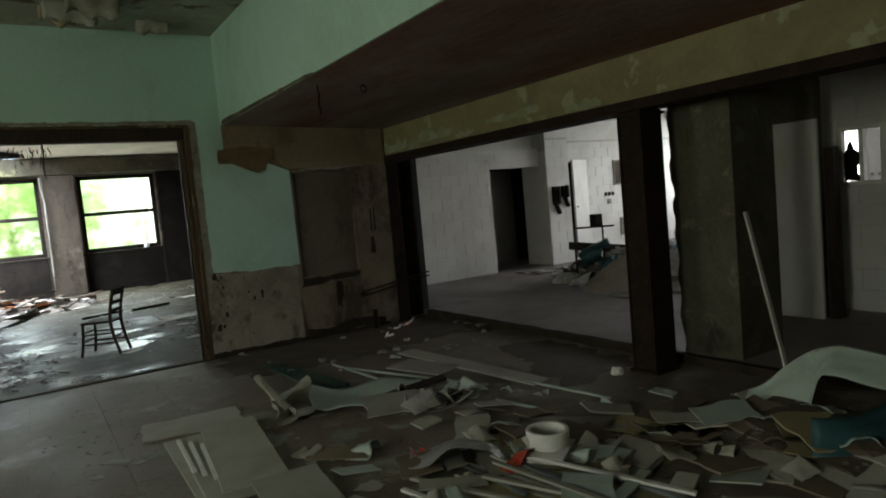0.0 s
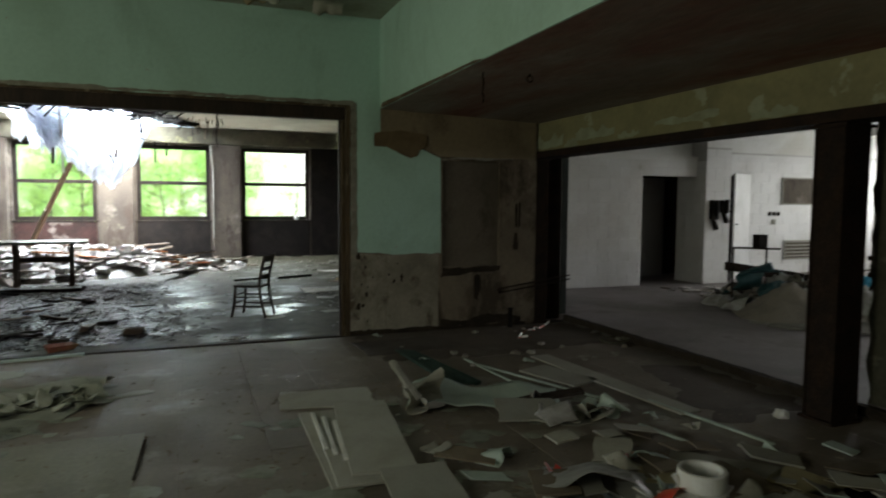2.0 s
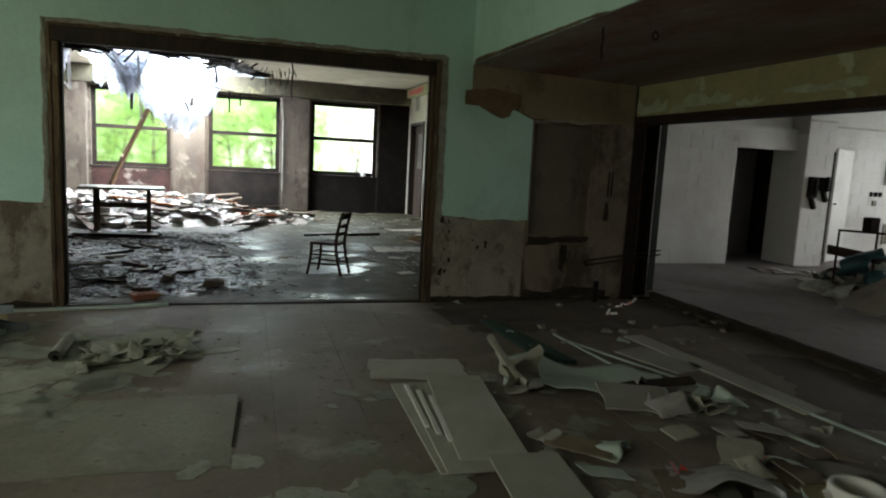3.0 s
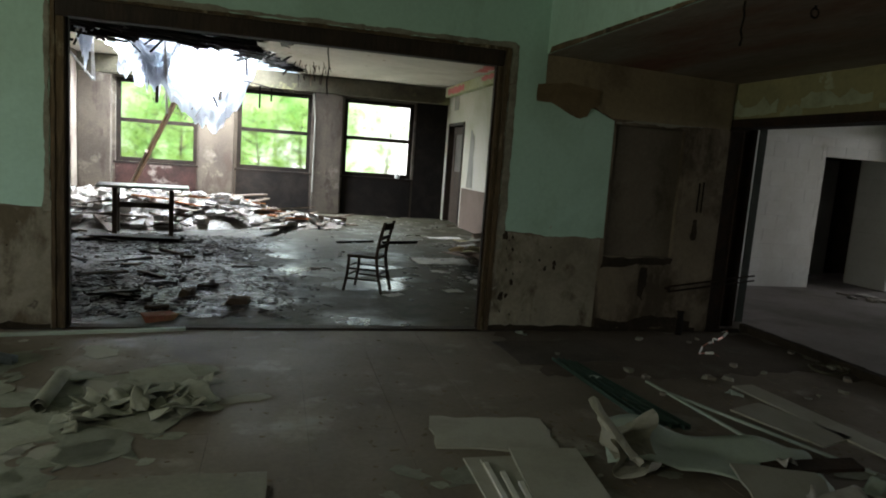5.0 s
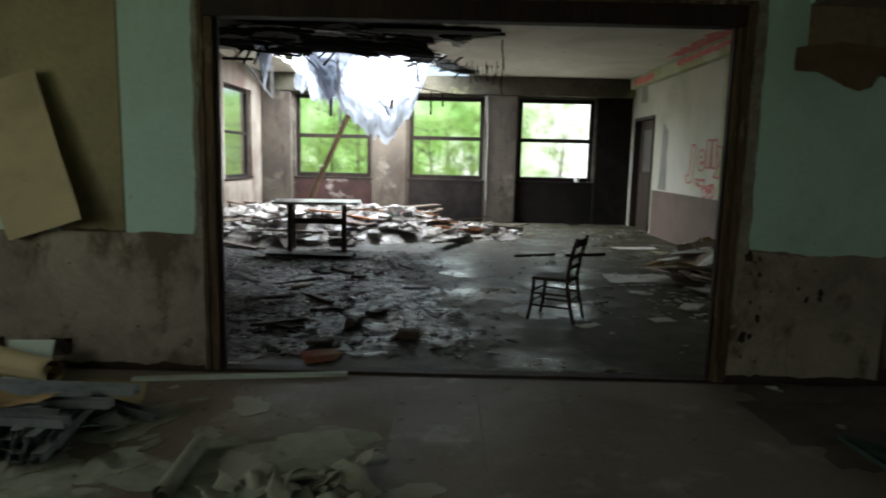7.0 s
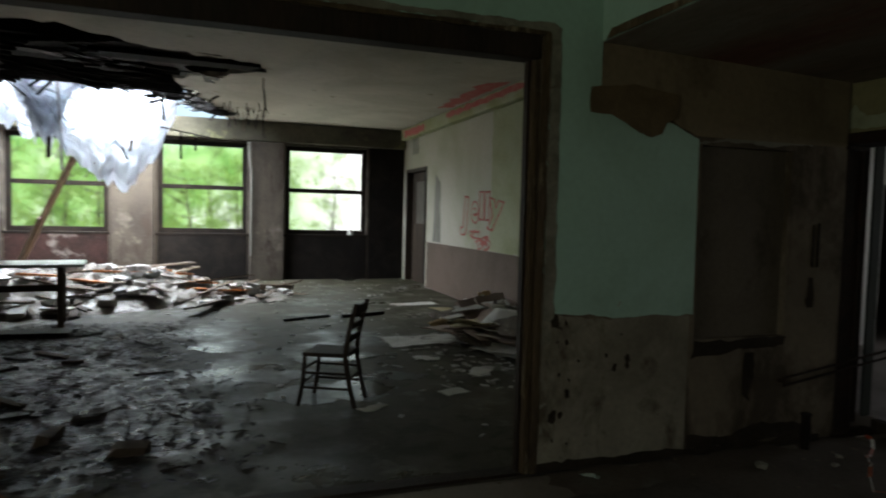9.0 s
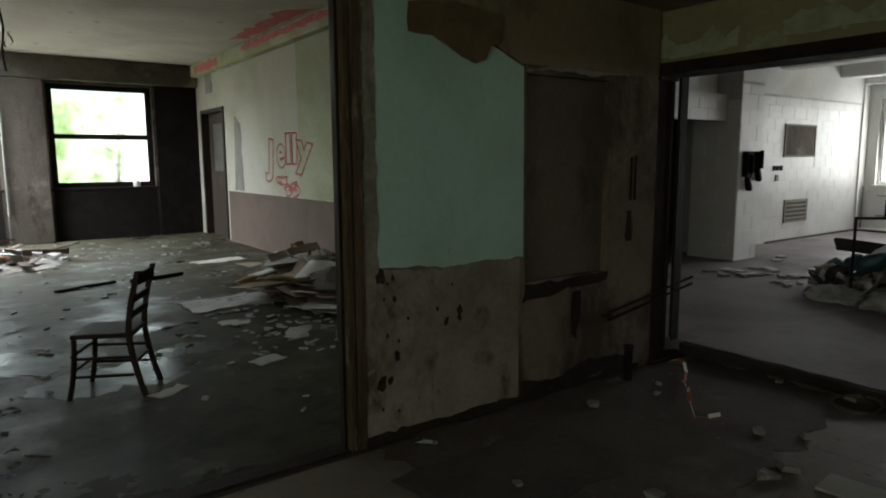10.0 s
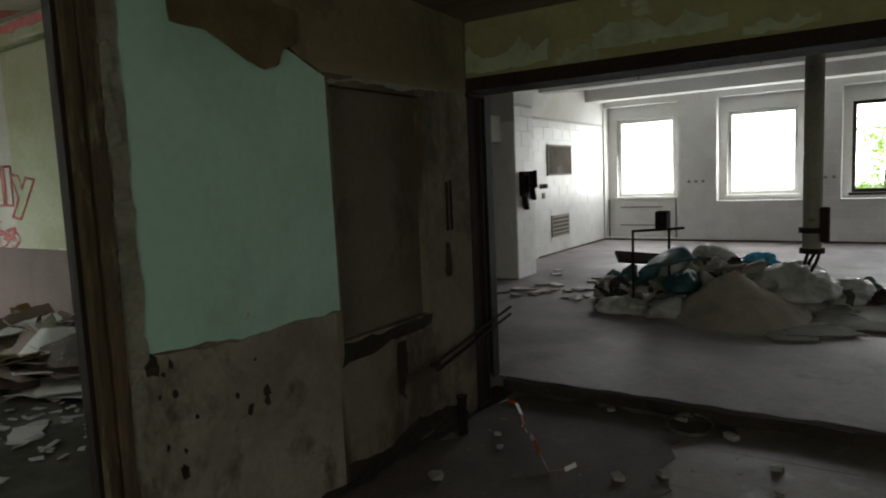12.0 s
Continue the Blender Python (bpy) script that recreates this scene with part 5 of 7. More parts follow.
for dz in (0, 0.05):
    rod(bm, (3.72, 6.80, 0.40 + dz), (4.72, 6.86, 0.52 + dz), 0.009, seg=8)
rod(bm, (3.72, 6.80, 0.395), (3.72, 6.80, 0.455), 0.012, seg=8)
rod(bm, (3.72, 6.80, 0.425), (3.72, 6.86, 0.425), 0.012, seg=8)
single("bent_bar", bm, M_RUST, "bent double steel bar sticking out of the wall", "bar", Matrix.Identity(4))
bm = bmesh.new()
rod(bm, (3.83, 6.72, -0.01), (3.83, 6.72, 0.22), 0.028, seg=12)
rod(bm, (3.83, 6.72, 0.22), (3.83, 6.72, 0.23), 0.034, seg=12)
single("pipe_stub", bm, M_BLACK, "short black pipe stub rising from the floor", "pipe", Matrix.Identity(4))
# Slots are raised black strips; the shade inside a slot is in the colour.
for x, z0, z1 in ((3.955, 1.17, 1.45), (4.0, 1.17, 1.46)):
    bm = bmesh.new()
    box(bm, x - 0.006, x + 0.006, 6.842, 6.85, z0, z1)
    part("slot", bm, M_BLACK, wall_a, "chased slot in the plaster, drawn as a black strip")
for corners, mat, sd in (([(3.0, 0.6), (3.3, 0.63), (3.74, 0.66), (3.76, 0.715), (3.02, 0.715)], M_MORTAR_SHADE, 71), ([(3.42, 0.35), (3.48, 0.3), (3.5, 0.62), (3.43, 0.62)], M_MORTAR_SHADE, 72),
                         ([(3.93, 0.9), (3.98, 0.9), (3.97, 1.1), (3.93, 1.1)], M_MORTAR_SHADE, 73), ([(3.0, 0.03), (4.03, 0.03), (4.03, 0.1), (3.6, 0.16), (3.3, 0.09), (3.0, 0.12)], M_MORTAR_SHADE, 74),
                         ([(3.0, 1.93), (3.9, 1.96), (4.04, 2.02), (3.95, 2.05), (3.3, 2.0)], M_CONC, 75)):
    bm = bmesh.new()
    plate(bm, ragged(corners, 0.02, 0.04, sd), 0.004, ON_A)
    part("stain_patch", bm, mat, wall_a, "dark exposed mortar patch")
# chips knocked out of the dado
for k in range(18):
    r = random.Random(620 + k)
    x, z = 2.04 + 0.5 * r.random() ** 1.6, (r.uniform(0.55, 0.86) if k % 3 else r.uniform(0.1, 0.55))
    s = 0.009 + 0.04 * r.random() ** 2
    bm = bmesh.new()
    plate(bm, ragged([(x + s * r.uniform(.35, 1.2) * math.cos(i * 0.9), z + s * 1.3 * r.uniform(.35, 1.2) * math.sin(i * 0.9)) for i in range(7)], s * 0.12, s * 0.4, k), 0.0095 + 0.0002 * k, ON_A)
    part("chip", bm, M_MORTAR_SHADE, wall_a)
for k in range(14):
    r = random.Random(660 + k)
    x, z = r.uniform(-3.5, -1.65), r.uniform(0.2, 0.9)
    s = 0.005 + 0.016 * r.random() ** 2
    bm = bmesh.new()
    plate(bm, ragged([(x + s * r.uniform(.35, 1.2) * math.cos(i * 0.9), z + s * 1.3 * r.uniform(.35, 1.2) * math.sin(i * 0.9)) for i in range(7)], s * 0.12, s * 0.4, k), 0.0095 + 0.0002 * k, ON_A)
    part("chip", bm, M_MORTAR_SHADE, wall_a)

# dark ragged band along the foot of the wall
for x0, x1, sd in ((1.95, 4.09, 81), (-4.7, -1.57, 82)):
    bm = bmesh.new()
    plate(bm, ragged([(x0, 0.0), (x1, 0.0), (x1, 0.035), (x0, 0.05)], 0.022, 0.04, sd, (0,)), 0.012, ON_A)
    part("dirt_band", bm, M_MORTAR_SHADE, wall_a, "dark ragged band along the wall foot")

# peeling paper on the north wall
def hung_sheet(x, z, w, h, tilt, curl, mat, label, seed):
    """A stiff sheet hanging off the wall, curling out along its side; x, z is its top left corner."""
    def fn(u, v):
        a, b = (u - 0.0) * w, -v * h
        c, s = math.cos(radians(tilt)), math.sin(radians(tilt))
        out = 0.02 + curl * (0.25 + 0.75 * u ** 2) * (0.35 + 0.65 * v) + 0.012 * noise.noise((u * 3, v * 3, seed))
        return Vector((x + a * c - b * s, 6.83 - out, z + a * s + b * c))
    single("peeling_sheet", sheet(bmesh.new(), fn, 12, 16, 0.003), mat, label, "wallpaper", Matrix.Identity(4))


hung_sheet(-3.10, 1.80, 0.55, 0.98, 17, 0.10, M_TANPAPER, "large stiff tan sheet peeling off the wall", 1)
hung_sheet(-3.62, 2.17, 0.50, 0.78, 10, 0.09, M_TANPAPER, "stiff tan sheet peeling off the wall", 2)


bm = plate(bmesh.new(), ragged([(2.22, 2.06), (2.36, 2.055), (2.44, 2.02), (2.55, 1.965), (2.64, 1.94), (2.71, 1.965), (2.74, 2.03), (2.82, 2.07), (2.82, 2.2), (2.5, 2.24), (2.22, 2.2)], 0.009, 0.03, 15), 0.005, pose(0, -0.012, 0) @ ON_A)
single("peeling_sheet", bm, surface("brown_backing_paper", (0.17, 0.125, 0.07), (0.11, 0.08, 0.046), 0.6, 6, 0.12, 60, 0.9, bump=0.25), "torn brown flap of wallpaper hanging off the wall", "wallpaper", Matrix.Identity(4))


# hooks and wire under the lowered ceiling
bm = bmesh.new()
p0 = Vector((2.47, 4.6, 2.46))
for k in range(6):
    p1 = p0 + Vector((0.008 * math.sin(k * 2), 0.008 * math.cos(k * 2.4), -0.04))
    rod(bm, p0, p1, 0.006, seg=6)
    p0 = p1
single("ceiling_wire", bm, M_BLACK, "twisted wire hanging from the lowered ceiling", "wire", Matrix.Identity(4))
bm = bmesh.new()
rod(bm, (2.8, 4.46, 2.46), (2.8, 4.46, 2.43), 0.006, seg=6)
for k in range(10):
    a, b = k / 10 * 6.28, (k + 1) / 10 * 6.28
    rod(bm, (2.8 + 0.025 * math.cos(a), 4.46, 2.405 + 0.025 * math.sin(a)), (2.8 + 0.025 * math.cos(b), 4.46, 2.405 + 0.025 * math.sin(b)), 0.005, seg=6)
single("ceiling_hook", bm, M_BLACK, "small iron ring hook in the lowered ceiling", "hook", Matrix.Identity(4))
# peeling ceiling patches and beam chips
for k in range(26):
    r = random.Random(710 + k)
    x, y = r.uniform(-1.5, 2.1), r.uniform(4.2, 6.6)
    s = r.uniform(0.06, 0.2)

    def fn(u, v, x=x, y=y, s=s, k=k):
        edge = 0.7 + 0.5 * noise.noise((u * 4, k, 2 * v)) + 0.25 * noise.noise((u * 13, k, v))
        w = (v - 0.5) * s * 1.6 * (1 - 0.5 * abs(u - 0.5))
        return Vector((x + (u - 0.5) * s * 2.2, y + w * edge, 3.396 - 1.1 * s * max(0.0, v - 0.25 + 0.3 * noise.noise((u * 3, k, 7))) ** 1.6))
    single("ceiling_flake", sheet(bmesh.new(), fn, 12, 8, 0.002), (M_CEIL, M_TANPAPER, M_PAPER)[k % 3], "curled ragged flake of paint hanging from the ceiling", "paint flake", Matrix.Identity(4), "ceiling flakes", smooth=True)
for k in range(9):
    r = random.Random(735 + k)
    x, y, s = r.uniform(-1.6, 2.0), r.uniform(4.0, 6.5), r.uniform(0.15, 0.4)
    bm = plate(bmesh.new(), ragged([(-s, -s * 0.4), (s * 0.8, -s * 0.5), (s, s * 0.3), (-s * 0.7, s * 0.45)], s * 0.35, 0.04, 240 + k), 0.003, Matrix.Translation((x, y, 3.397)))
    single("bare_ceiling_patch", bm, (M_TANPAPER, M_JAMB, M_CONC)[k % 3], "brown bare patch where ceiling paint has fallen", "patch", Matrix.Identity(4), "bare ceiling patches")
bm = bmesh.new()
plate(bm, ragged([(0, 0), (2.6, 0), (2.4, 0.02), (0.8, 0.035), (0.05, 0.05)], 0.006, 0.05, 77), 0.004, Matrix(((0, 0, -1, 2.285), (-1, 0, 0, 6.8), (0, 1, 0, 2.463), (0, 0, 0, 1))))
single("beam_edge_patch", bm, M_JAMB, "brown edge strip laid bare along the beam", "patch", Matrix.Identity(4))
M_FLAKE = surface("old_pale_green_coat", (0.30, 0.34, 0.24), (0.21, 0.21, 0.13), 0.6, 4, 0.1, 30, 0.85, bump=0.25)
for k, (y, z, s, h) in enumerate(((6.62, 2.10, 0.30, 0.17), (6.15, 2.07, 0.12, 0.09), (5.72, 2.13, 0.34, 0.12), (5.15, 2.09, 0.16, 0.06), (4.4, 2.15, 0.38, 0.10), (3.5, 2.08, 0.2, 0.09))):
    r = random.Random(740 + k)
    bm = bmesh.new()
    top = [(s * (1 - 2 * i / 7), h * r.uniform(0.35, 1.1)) for i in range(8)]
    plate(bm, ragged([(-s, 0.0), (-s * 0.3, h * r.uniform(-0.1, 0.15)), (s * 0.4, h * r.uniform(-0.15, 0.1)), (s, 0.01)] + top, 0.016, 0.025, k + 3), 0.005, Matrix(((0, 0, -1, 4.25), (-1, 0, 0, y), (0, 1, 0, z), (0, 0, 0, 1))))
    single("lintel_flake", bm, M_FLAKE, "flaked patch of old pale green paint on the lintel", "paint flake", Matrix.Identity(4), "lintel flakes")

# ---- hall: boards, papers and profiles on the floor ----
def board(x, y, w, l, rz, mat, label, z=0.0, th=0.012, rx=0.0, ry=0.0, seed=1, torn=0.0, name="wall_board", group="fallen boards"):
    pts = ragged([(-w / 2, -l / 2), (w / 2, -l / 2), (w / 2, l / 2), (-w / 2, l / 2)], torn, 0.07, seed) if torn else [Vector(p) for p in ((-w / 2, -l / 2), (w / 2, -l / 2), (w / 2, l / 2), (-w / 2, l / 2))]
    return single(name, plate(bmesh.new(), pts, th, Matrix.Identity(4)), mat, label, "board", pose(x, y, z, rx, ry, rz), group)


board(1.20, 3.76, 0.40, 1.25, -1, M_BOARD, "grey fibreboard lying on the dusty floor", 0.0)
board(1.25, 3.72, 0.40, 1.2, -3, M_BOARD, "grey fibreboard in a fanned stack", 0.014, rx=0.4)
board(1.36, 3.79, 0.36, 1.18, -7, M_BOARD, "grey fibreboard on top of a fanned stack", 0.03, rx=1)
board(1.42, 2.98, 0.36, 0.5, -5, M_BOARD, "grey fibreboard sliding off the stack", 0.02, rx=1)
board(1.62, 2.45, 0.26, 0.5, 24, M_BOARD, "broken grey fibreboard on the floor", 0.0, seed=8, torn=0.02)
board(1.26, 4.68, 0.66, 0.42, -8, M_BOARD, "torn flat sheet of grey board", 0.002, th=0.008, seed=4, torn=0.03)
for k in range(3):
    bm = bmesh.new()
    box(bm, -0.012, 0.012, -0.32, 0.32, 0, 0.012)
    single("white_batten", bm, M_WHITE, "thin white batten lying on the boards", "batten", pose(1.07 + 0.045 * k, 3.95 - 0.1 * k, 0.03, 0.3, 0, -3 - 1.5 * k), "white battens")
board(3.50, 4.40, 0.19, 1.85, 5, M_BOARD, "long narrow pale board with a white edge", 0.0)
board(3.22, 4.65, 0.32, 0.6, 18, M_BOARD, "short pale board with a broken corner", 0.0, seed=5, torn=0.01)
for x, y, l, rz in ((3.13, 3.15, 0.52, 12), (3.55, 3.32, 1.0, 8), (2.95, 4.6, 1.3, 20), (2.75, 4.75, 1.4, 4)):
    bm = bmesh.new()
    box(bm, -0.012, 0.012, -l / 2, l / 2, 0, 0.016)
    single("white_batten", soften(bm, 0.003, 1), M_MINT, "thin pale batten lying on the floor", "batten", pose(x, y, 0, 0, 0, rz), "white battens")
for k in range(4):
    single("green_profile", c_profile(1.25, 0.05, 0.03), M_GREENPROF, "dark green steel profile on the floor", "profile", pose(2.28 + 0.065 * k, 4.72 - 0.03 * k, 0, 0, 0, 3 + k * 1.5), "green profiles")
for w, d, h, sd, dx, dy, rz in ((0.5, 0.36, 0.24, 3, 0.0, 0.0, 25), (0.42, 0.3, 0.2, 8, 0.1, 0.06, 80), (0.4, 0.28, 0.15, 5, 0.02, -0.08, 130)):
    single("folded_paper", crumpled(w, d, h, sd, 14, 0.003, 2.6), M_PAPER, "stiff folded scrap of pale wallpaper", "paper", pose(1.82 + dx, 4.26 + dy, 0, 0, 0, rz), "folded wallpaper")


def curl_sheet(u, v):
    a = (u - 0.5) * 1.1
    return Vector((a, (v - 0.5) * 0.45 + 0.05 * math.sin(u * 7), 0.01 + 0.10 * max(0, v - 0.55) * 2 * (0.6 + 0.4 * math.sin(u * 11)) + 0.04 * abs(noise.noise((u * 3, v * 2, 9)))))


single("curled_sheet", sheet(bmesh.new(), curl_sheet, 24, 12, 0.004), M_MINT, "curled mint-painted sheet of wallpaper", "paper", pose(2.34, 4.24, 0, 0, 0, -24))
board(2.48, 3.85, 0.42, 0.38, -20, M_BOARD, "torn scrap of grey board", 0.03, rx=5, seed=9, torn=0.03)
for k in range(9):
    r = random.Random(760 + k)
    s = r.uniform(0.12, 0.3)
    single("crumpled_paper", crumpled(s * 1.3, s, 0.1, 20 + k, 8, 0.003), (M_MINT, M_PAPER, M_PALEPIECE)[k % 3], "torn curled scrap of painted wallpaper", "paper", pose(2.62 + r.uniform(-.3, .45), 3.85 + r.uniform(-.25, .3), 0, 0, 0, r.uniform(0, 360)), "wallpaper scraps")
bm = bmesh.new()
bar(bm, (2.55, 4.1, 0.02), (3.0, 3.95, 0.09), 0.12, 0.02)
single("dark_board", bm, M_DARKWOOD, "dark broken board propped on scraps", "board", Matrix.Identity(4))

# white ring and slab, bag and battens
bm = bmesh.new()
box(bm, -0.15, 0.15, -0.12, 0.12, 0, 0.06)
single("white_slab", soften(bm, 0.006), M_WHITE, "thick white foam slab on the floor", "slab", pose(2.66, 2.40, 0.01, 0, 0, 33) @ Matrix.Diagonal((1, 1, 0.75, 1)))
bm = bmesh.new()
for rr, zz in ((0.135, 0.0), (0.14, 0.01), (0.14, 0.12), (0.135, 0.13), (0.115, 0.13), (0.11, 0.12), (0.11, 0.01)):
    ring = [bm.verts.new((rr * math.cos(a / 32 * 2 * math.pi), rr * math.sin(a / 32 * 2 * math.pi), zz)) for a in range(32)]
rings = [list(bm.verts)[i * 32:(i + 1) * 32] for i in range(7)]
for i in range(7):
    for j in range(32):
        bm.faces.new((rings[i][j], rings[i][(j + 1) % 32], rings[(i + 1) % 7][(j + 1) % 32], rings[(i + 1) % 7][j]))
bmesh.ops.recalc_face_normals(bm, faces=bm.faces)
ring = single("white_ring", bm, M_WHITE, "white glazed pipe collar standing on a slab", "collar", pose(2.69, 2.43, 0.056, 0, 0, 0) @ Matrix.Diagonal((0.86, 0.86, 0.7, 1)), smooth=False)
bm = bmesh.new()
bar(bm, (-0.13, 0.03, 0.02), (-0.17, 0.04, 0.1), 0.02, 0.03)
part("lug", bm, M_WHITE, ring)
single("plastic_bag", crumpled(0.6, 0.36, 0.08, 48, 16, 0.002, 3.4), M_BAG, "crumpled clear plastic bag with red print", "bag", pose(2.28, 2.72, 0.01, 0, 0, -30))
for x, y, s, sd in ((2.48, 2.42, 0.19, 42), (2.12, 2.9, 0.09, 43), (2.6, 2.92, 0.12, 46)):
    single("red_wrapper", crumpled(s * 1.7, s * 0.6, 0.05, sd, 10, 0.002, 3.0), M_RED, "crumpled red and orange plastic wrapper", "wrapper", pose(x, y, 0.02, 0, 0, -25 + sd), "red wrappers")
for k in range(15):
    r = random.Random(780 + k)
    l = r.uniform(0.5, 1.25)
    bm = bmesh.new()
    box(bm, -0.014, 0.014, -l / 2, l / 2, 0, 0.014)
    single("white_batten", bm, (M_WHITE, M_PROFILE, M_BOARD)[k % 3], "thin batten in a spilled bundle", "batten", pose(2.3 + r.uniform(-.4, .45), 2.2 + r.uniform(-.35, .3), 0.004 + 0.012 * (k % 4), r.uniform(-1, 1), 0, 8 + r.uniform(-14, 16)), "batten bundle")
for k in range(9):
    r = random.Random(800 + k)
    board(2.35 + r.uniform(-.4, 1.3), 2.3 + r.uniform(-.5, .45), r.uniform(.2, .4), r.uniform(.4, .8), r.uniform(10, 70), (M_BOARD, M_TANPAPER)[k % 2], "broken piece of fibreboard on the floor", 0.002 + 0.006 * (k % 3), th=0.008, seed=k, torn=0.02)

# shards of board and covering between the battens and the heap
M_FIBRE = surface("brown_fibreboard", (0.24, 0.195, 0.14), (0.15, 0.12, 0.085), 0.5, 3, 0.12, 70, 0.92, bump=0.25, vary=0.3)
for k in range(64):
    r = random.Random(3100 + k)
    if k % 2:
        x, y = r.uniform(1.7, 3.4), r.uniform(1.75, 3.3)
    else:
        x, y = r.uniform(2.7, 3.9), r.uniform(1.3, 2.7)
    w, l = 0.05 + 0.22 * r.random() ** 1.4, 0.12 + 0.34 * r.random()
    cut = r.uniform(-0.35, 0.35) * w
    pts = ragged([(-w / 2, -l / 2), (w / 2 + cut, -l / 2 * r.uniform(0.6, 1)), (w / 2, l / 2), (-w / 2 - cut, l / 2 * r.uniform(0.5, 1))], 0.012, 0.05, k)
    bm = plate(bmesh.new(), pts, r.choice((0.004, 0.008, 0.012)), Matrix.Identity(4))
    single("board_shard", bm, (M_BOARD, M_FIBRE, M_FIBRE, M_PAPER, M_MINT, M_FIBRE, M_BOARD)[k % 7], ("grey", "brown", "brown", "pale", "mint-green", "brown", "grey")[k % 7] + " broken shard of wall board on the floor", "board", pose(x, y, 0.004 + 0.01 * (k % 4), r.uniform(-7, 7), r.uniform(-7, 7), r.uniform(0, 180)), "board shards")
for k in range(22):
    r = random.Random(3200 + k)
    s = r.uniform(0.07, 0.2)
    single("crumpled_paper", crumpled(s * 1.5, s, 0.02 + 0.25 * s, 400 + k, 10, 0.003, 2.6), (M_PAPER, M_MINT, M_BOARD)[k % 3], "small curled scrap of wall covering", "paper", pose(r.uniform(1.5, 3.5), r.uniform(1.7, 3.6), 0.004, 0, 0, r.uniform(0, 360)), "covering scraps")

# heap on the right of the hall
single("debris_mound", lump(1.3, 1.5, 0.15, 12, 3, 0.3), M_FIBREDUST, "low brown mound of plaster dust under broken boards", "rubble", pose(4.05, 1.35, -0.02))


def big_curl(u, v):
    """A stiff sheet: its flank stands on the heap, its far half arches away as a band. u along it, v up."""
    y = 2.1 - 0.82 * u
    top = 0.10 + 0.32 * math.sin(min(1.0, u / 0.6) * 1.57) ** 1.5 - 0.28 * max(0.0, u - 0.6) ** 1.4
    lift = min(1.0, max(0.0, (u - 0.46) / 0.12))
    foot = 0.01 + (top - 0.13 - 0.01) * lift * lift * (3 - 2 * lift)
    x = 4.02 + 0.08 * v + 0.45 * max(0.0, u - 0.5) ** 1.5 + 0.12 * lift * v
    return Vector((x + 0.02 * noise.noise((u * 4, v * 3, 7)), y, foot + (top - foot) * v + 0.015 * noise.noise((u * 5, v * 2, 2))))


single("curled_board", sheet(bmesh.new(), big_curl, 36, 12, 0.006), M_MINT, "large bowed mint-green wall covering on the heap", "board", Matrix.Identity(4))


def tarp(u, v):
    """A limp strip of tarpaulin lying in a crescent round the heap."""
    a = radians(205 + 150 * u)
    rad = 0.52 - 0.15 * v * (0.6 + 0.4 * math.sin(u * 3.1)) + 0.03 * noise.noise((u * 6, v * 2, 5))
    return Vector((3.95 + rad * math.cos(a), 1.62 + rad * math.sin(a), 0.05 + 0.16 * v + 0.16 * u * u + 0.03 * noise.noise((u * 7, v * 3, 1))))


single("teal_tarpaulin", sheet(bmesh.new(), tarp, 30, 8, 0.004), M_TEAL, "dark teal tarpaulin strip curved round the debris", "tarpaulin", Matrix.Identity(4))
board(3.66, 1.52, 0.42, 0.26, 35, M_TANPAPER, "tan backing sheet lying inside the tarpaulin", 0.06, th=0.006, rx=5, ry=-4, seed=31, torn=0.05)
board(3.62, 1.95, 0.36, 0.2, -25, M_MINT, "torn mint strip of wall covering", 0.1, th=0.005, rx=14, seed=32, torn=0.04)
board(3.5, 2.12, 0.4, 0.14, -32, M_BOARD, "torn pale strip of wall covering", 0.07, th=0.005, rx=8, ry=5, seed=33, torn=0.04)
for k in range(22):
    r = random.Random(820 + k)
    x, y = 3.8 + r.uniform(-.75, .5), 1.5 + r.uniform(-.7, .75)
    z = max(0, 0.12 * (1 - ((x - 4.05) / 0.65) ** 2 - ((y - 1.35) / 0.75) ** 2))
    if k % 2:
        board(x, y, r.uniform(.2, .45), r.uniform(.3, .7), r.uniform(0, 180), (M_FIBRE, M_BOARD, M_TANPAPER)[k % 3], "broken board on the debris mound", z, th=0.01, rx=r.uniform(-14, 14) * (z > 0), ry=r.uniform(-14, 14) * (z > 0), seed=k, torn=0.025)
    else:
        s = r.uniform(.1, .22)
        single("crumpled_paper", crumpled(s * 1.4, s, 0.05, 60 + k, 10, 0.003), (M_MINT, M_FIBRE, M_BOARD)[k % 3], "torn crumpled wallpaper on the debris mound", "paper", pose(x, y, z, 0, 0, r.uniform(0, 360)), "mound wallpaper")
bm = bmesh.new()
box(bm, -0.12, 0.12, -0.09, 0.09, 0, 0.14)
carton = single("carton", soften(bm, 0.004, 1), M_WHITEBOARD, "small dented white carton with red print", "carton", pose(2.85, 1.66, 0, 0, 0, 25) @ Matrix.Diagonal((0.65, 0.6, 0.36, 1)))
bm = bmesh.new()
box(bm, -0.08, 0.06, -0.093, -0.0905, 0.04, 0.08)
part("print_bar", bm, M_RED, carton, "red printed band")
bm = bmesh.new()
bar(bm, (4.72, 2.2, 0.015), (4.745, 2.47, 1.18), 0.035, 0.02)
single("leaning_batten", soften(bm, 0.003, 1), M_WHITEBOARD, "white batten leaning against the concrete pier", "batten", Matrix.Identity(4))
single("plaster_lump", lump(0.1, 0.09, 0.06, 5, 2), M_WHITE, "white lump of plaster by the column", "rubble", pose(4.1, 3.2, 0))

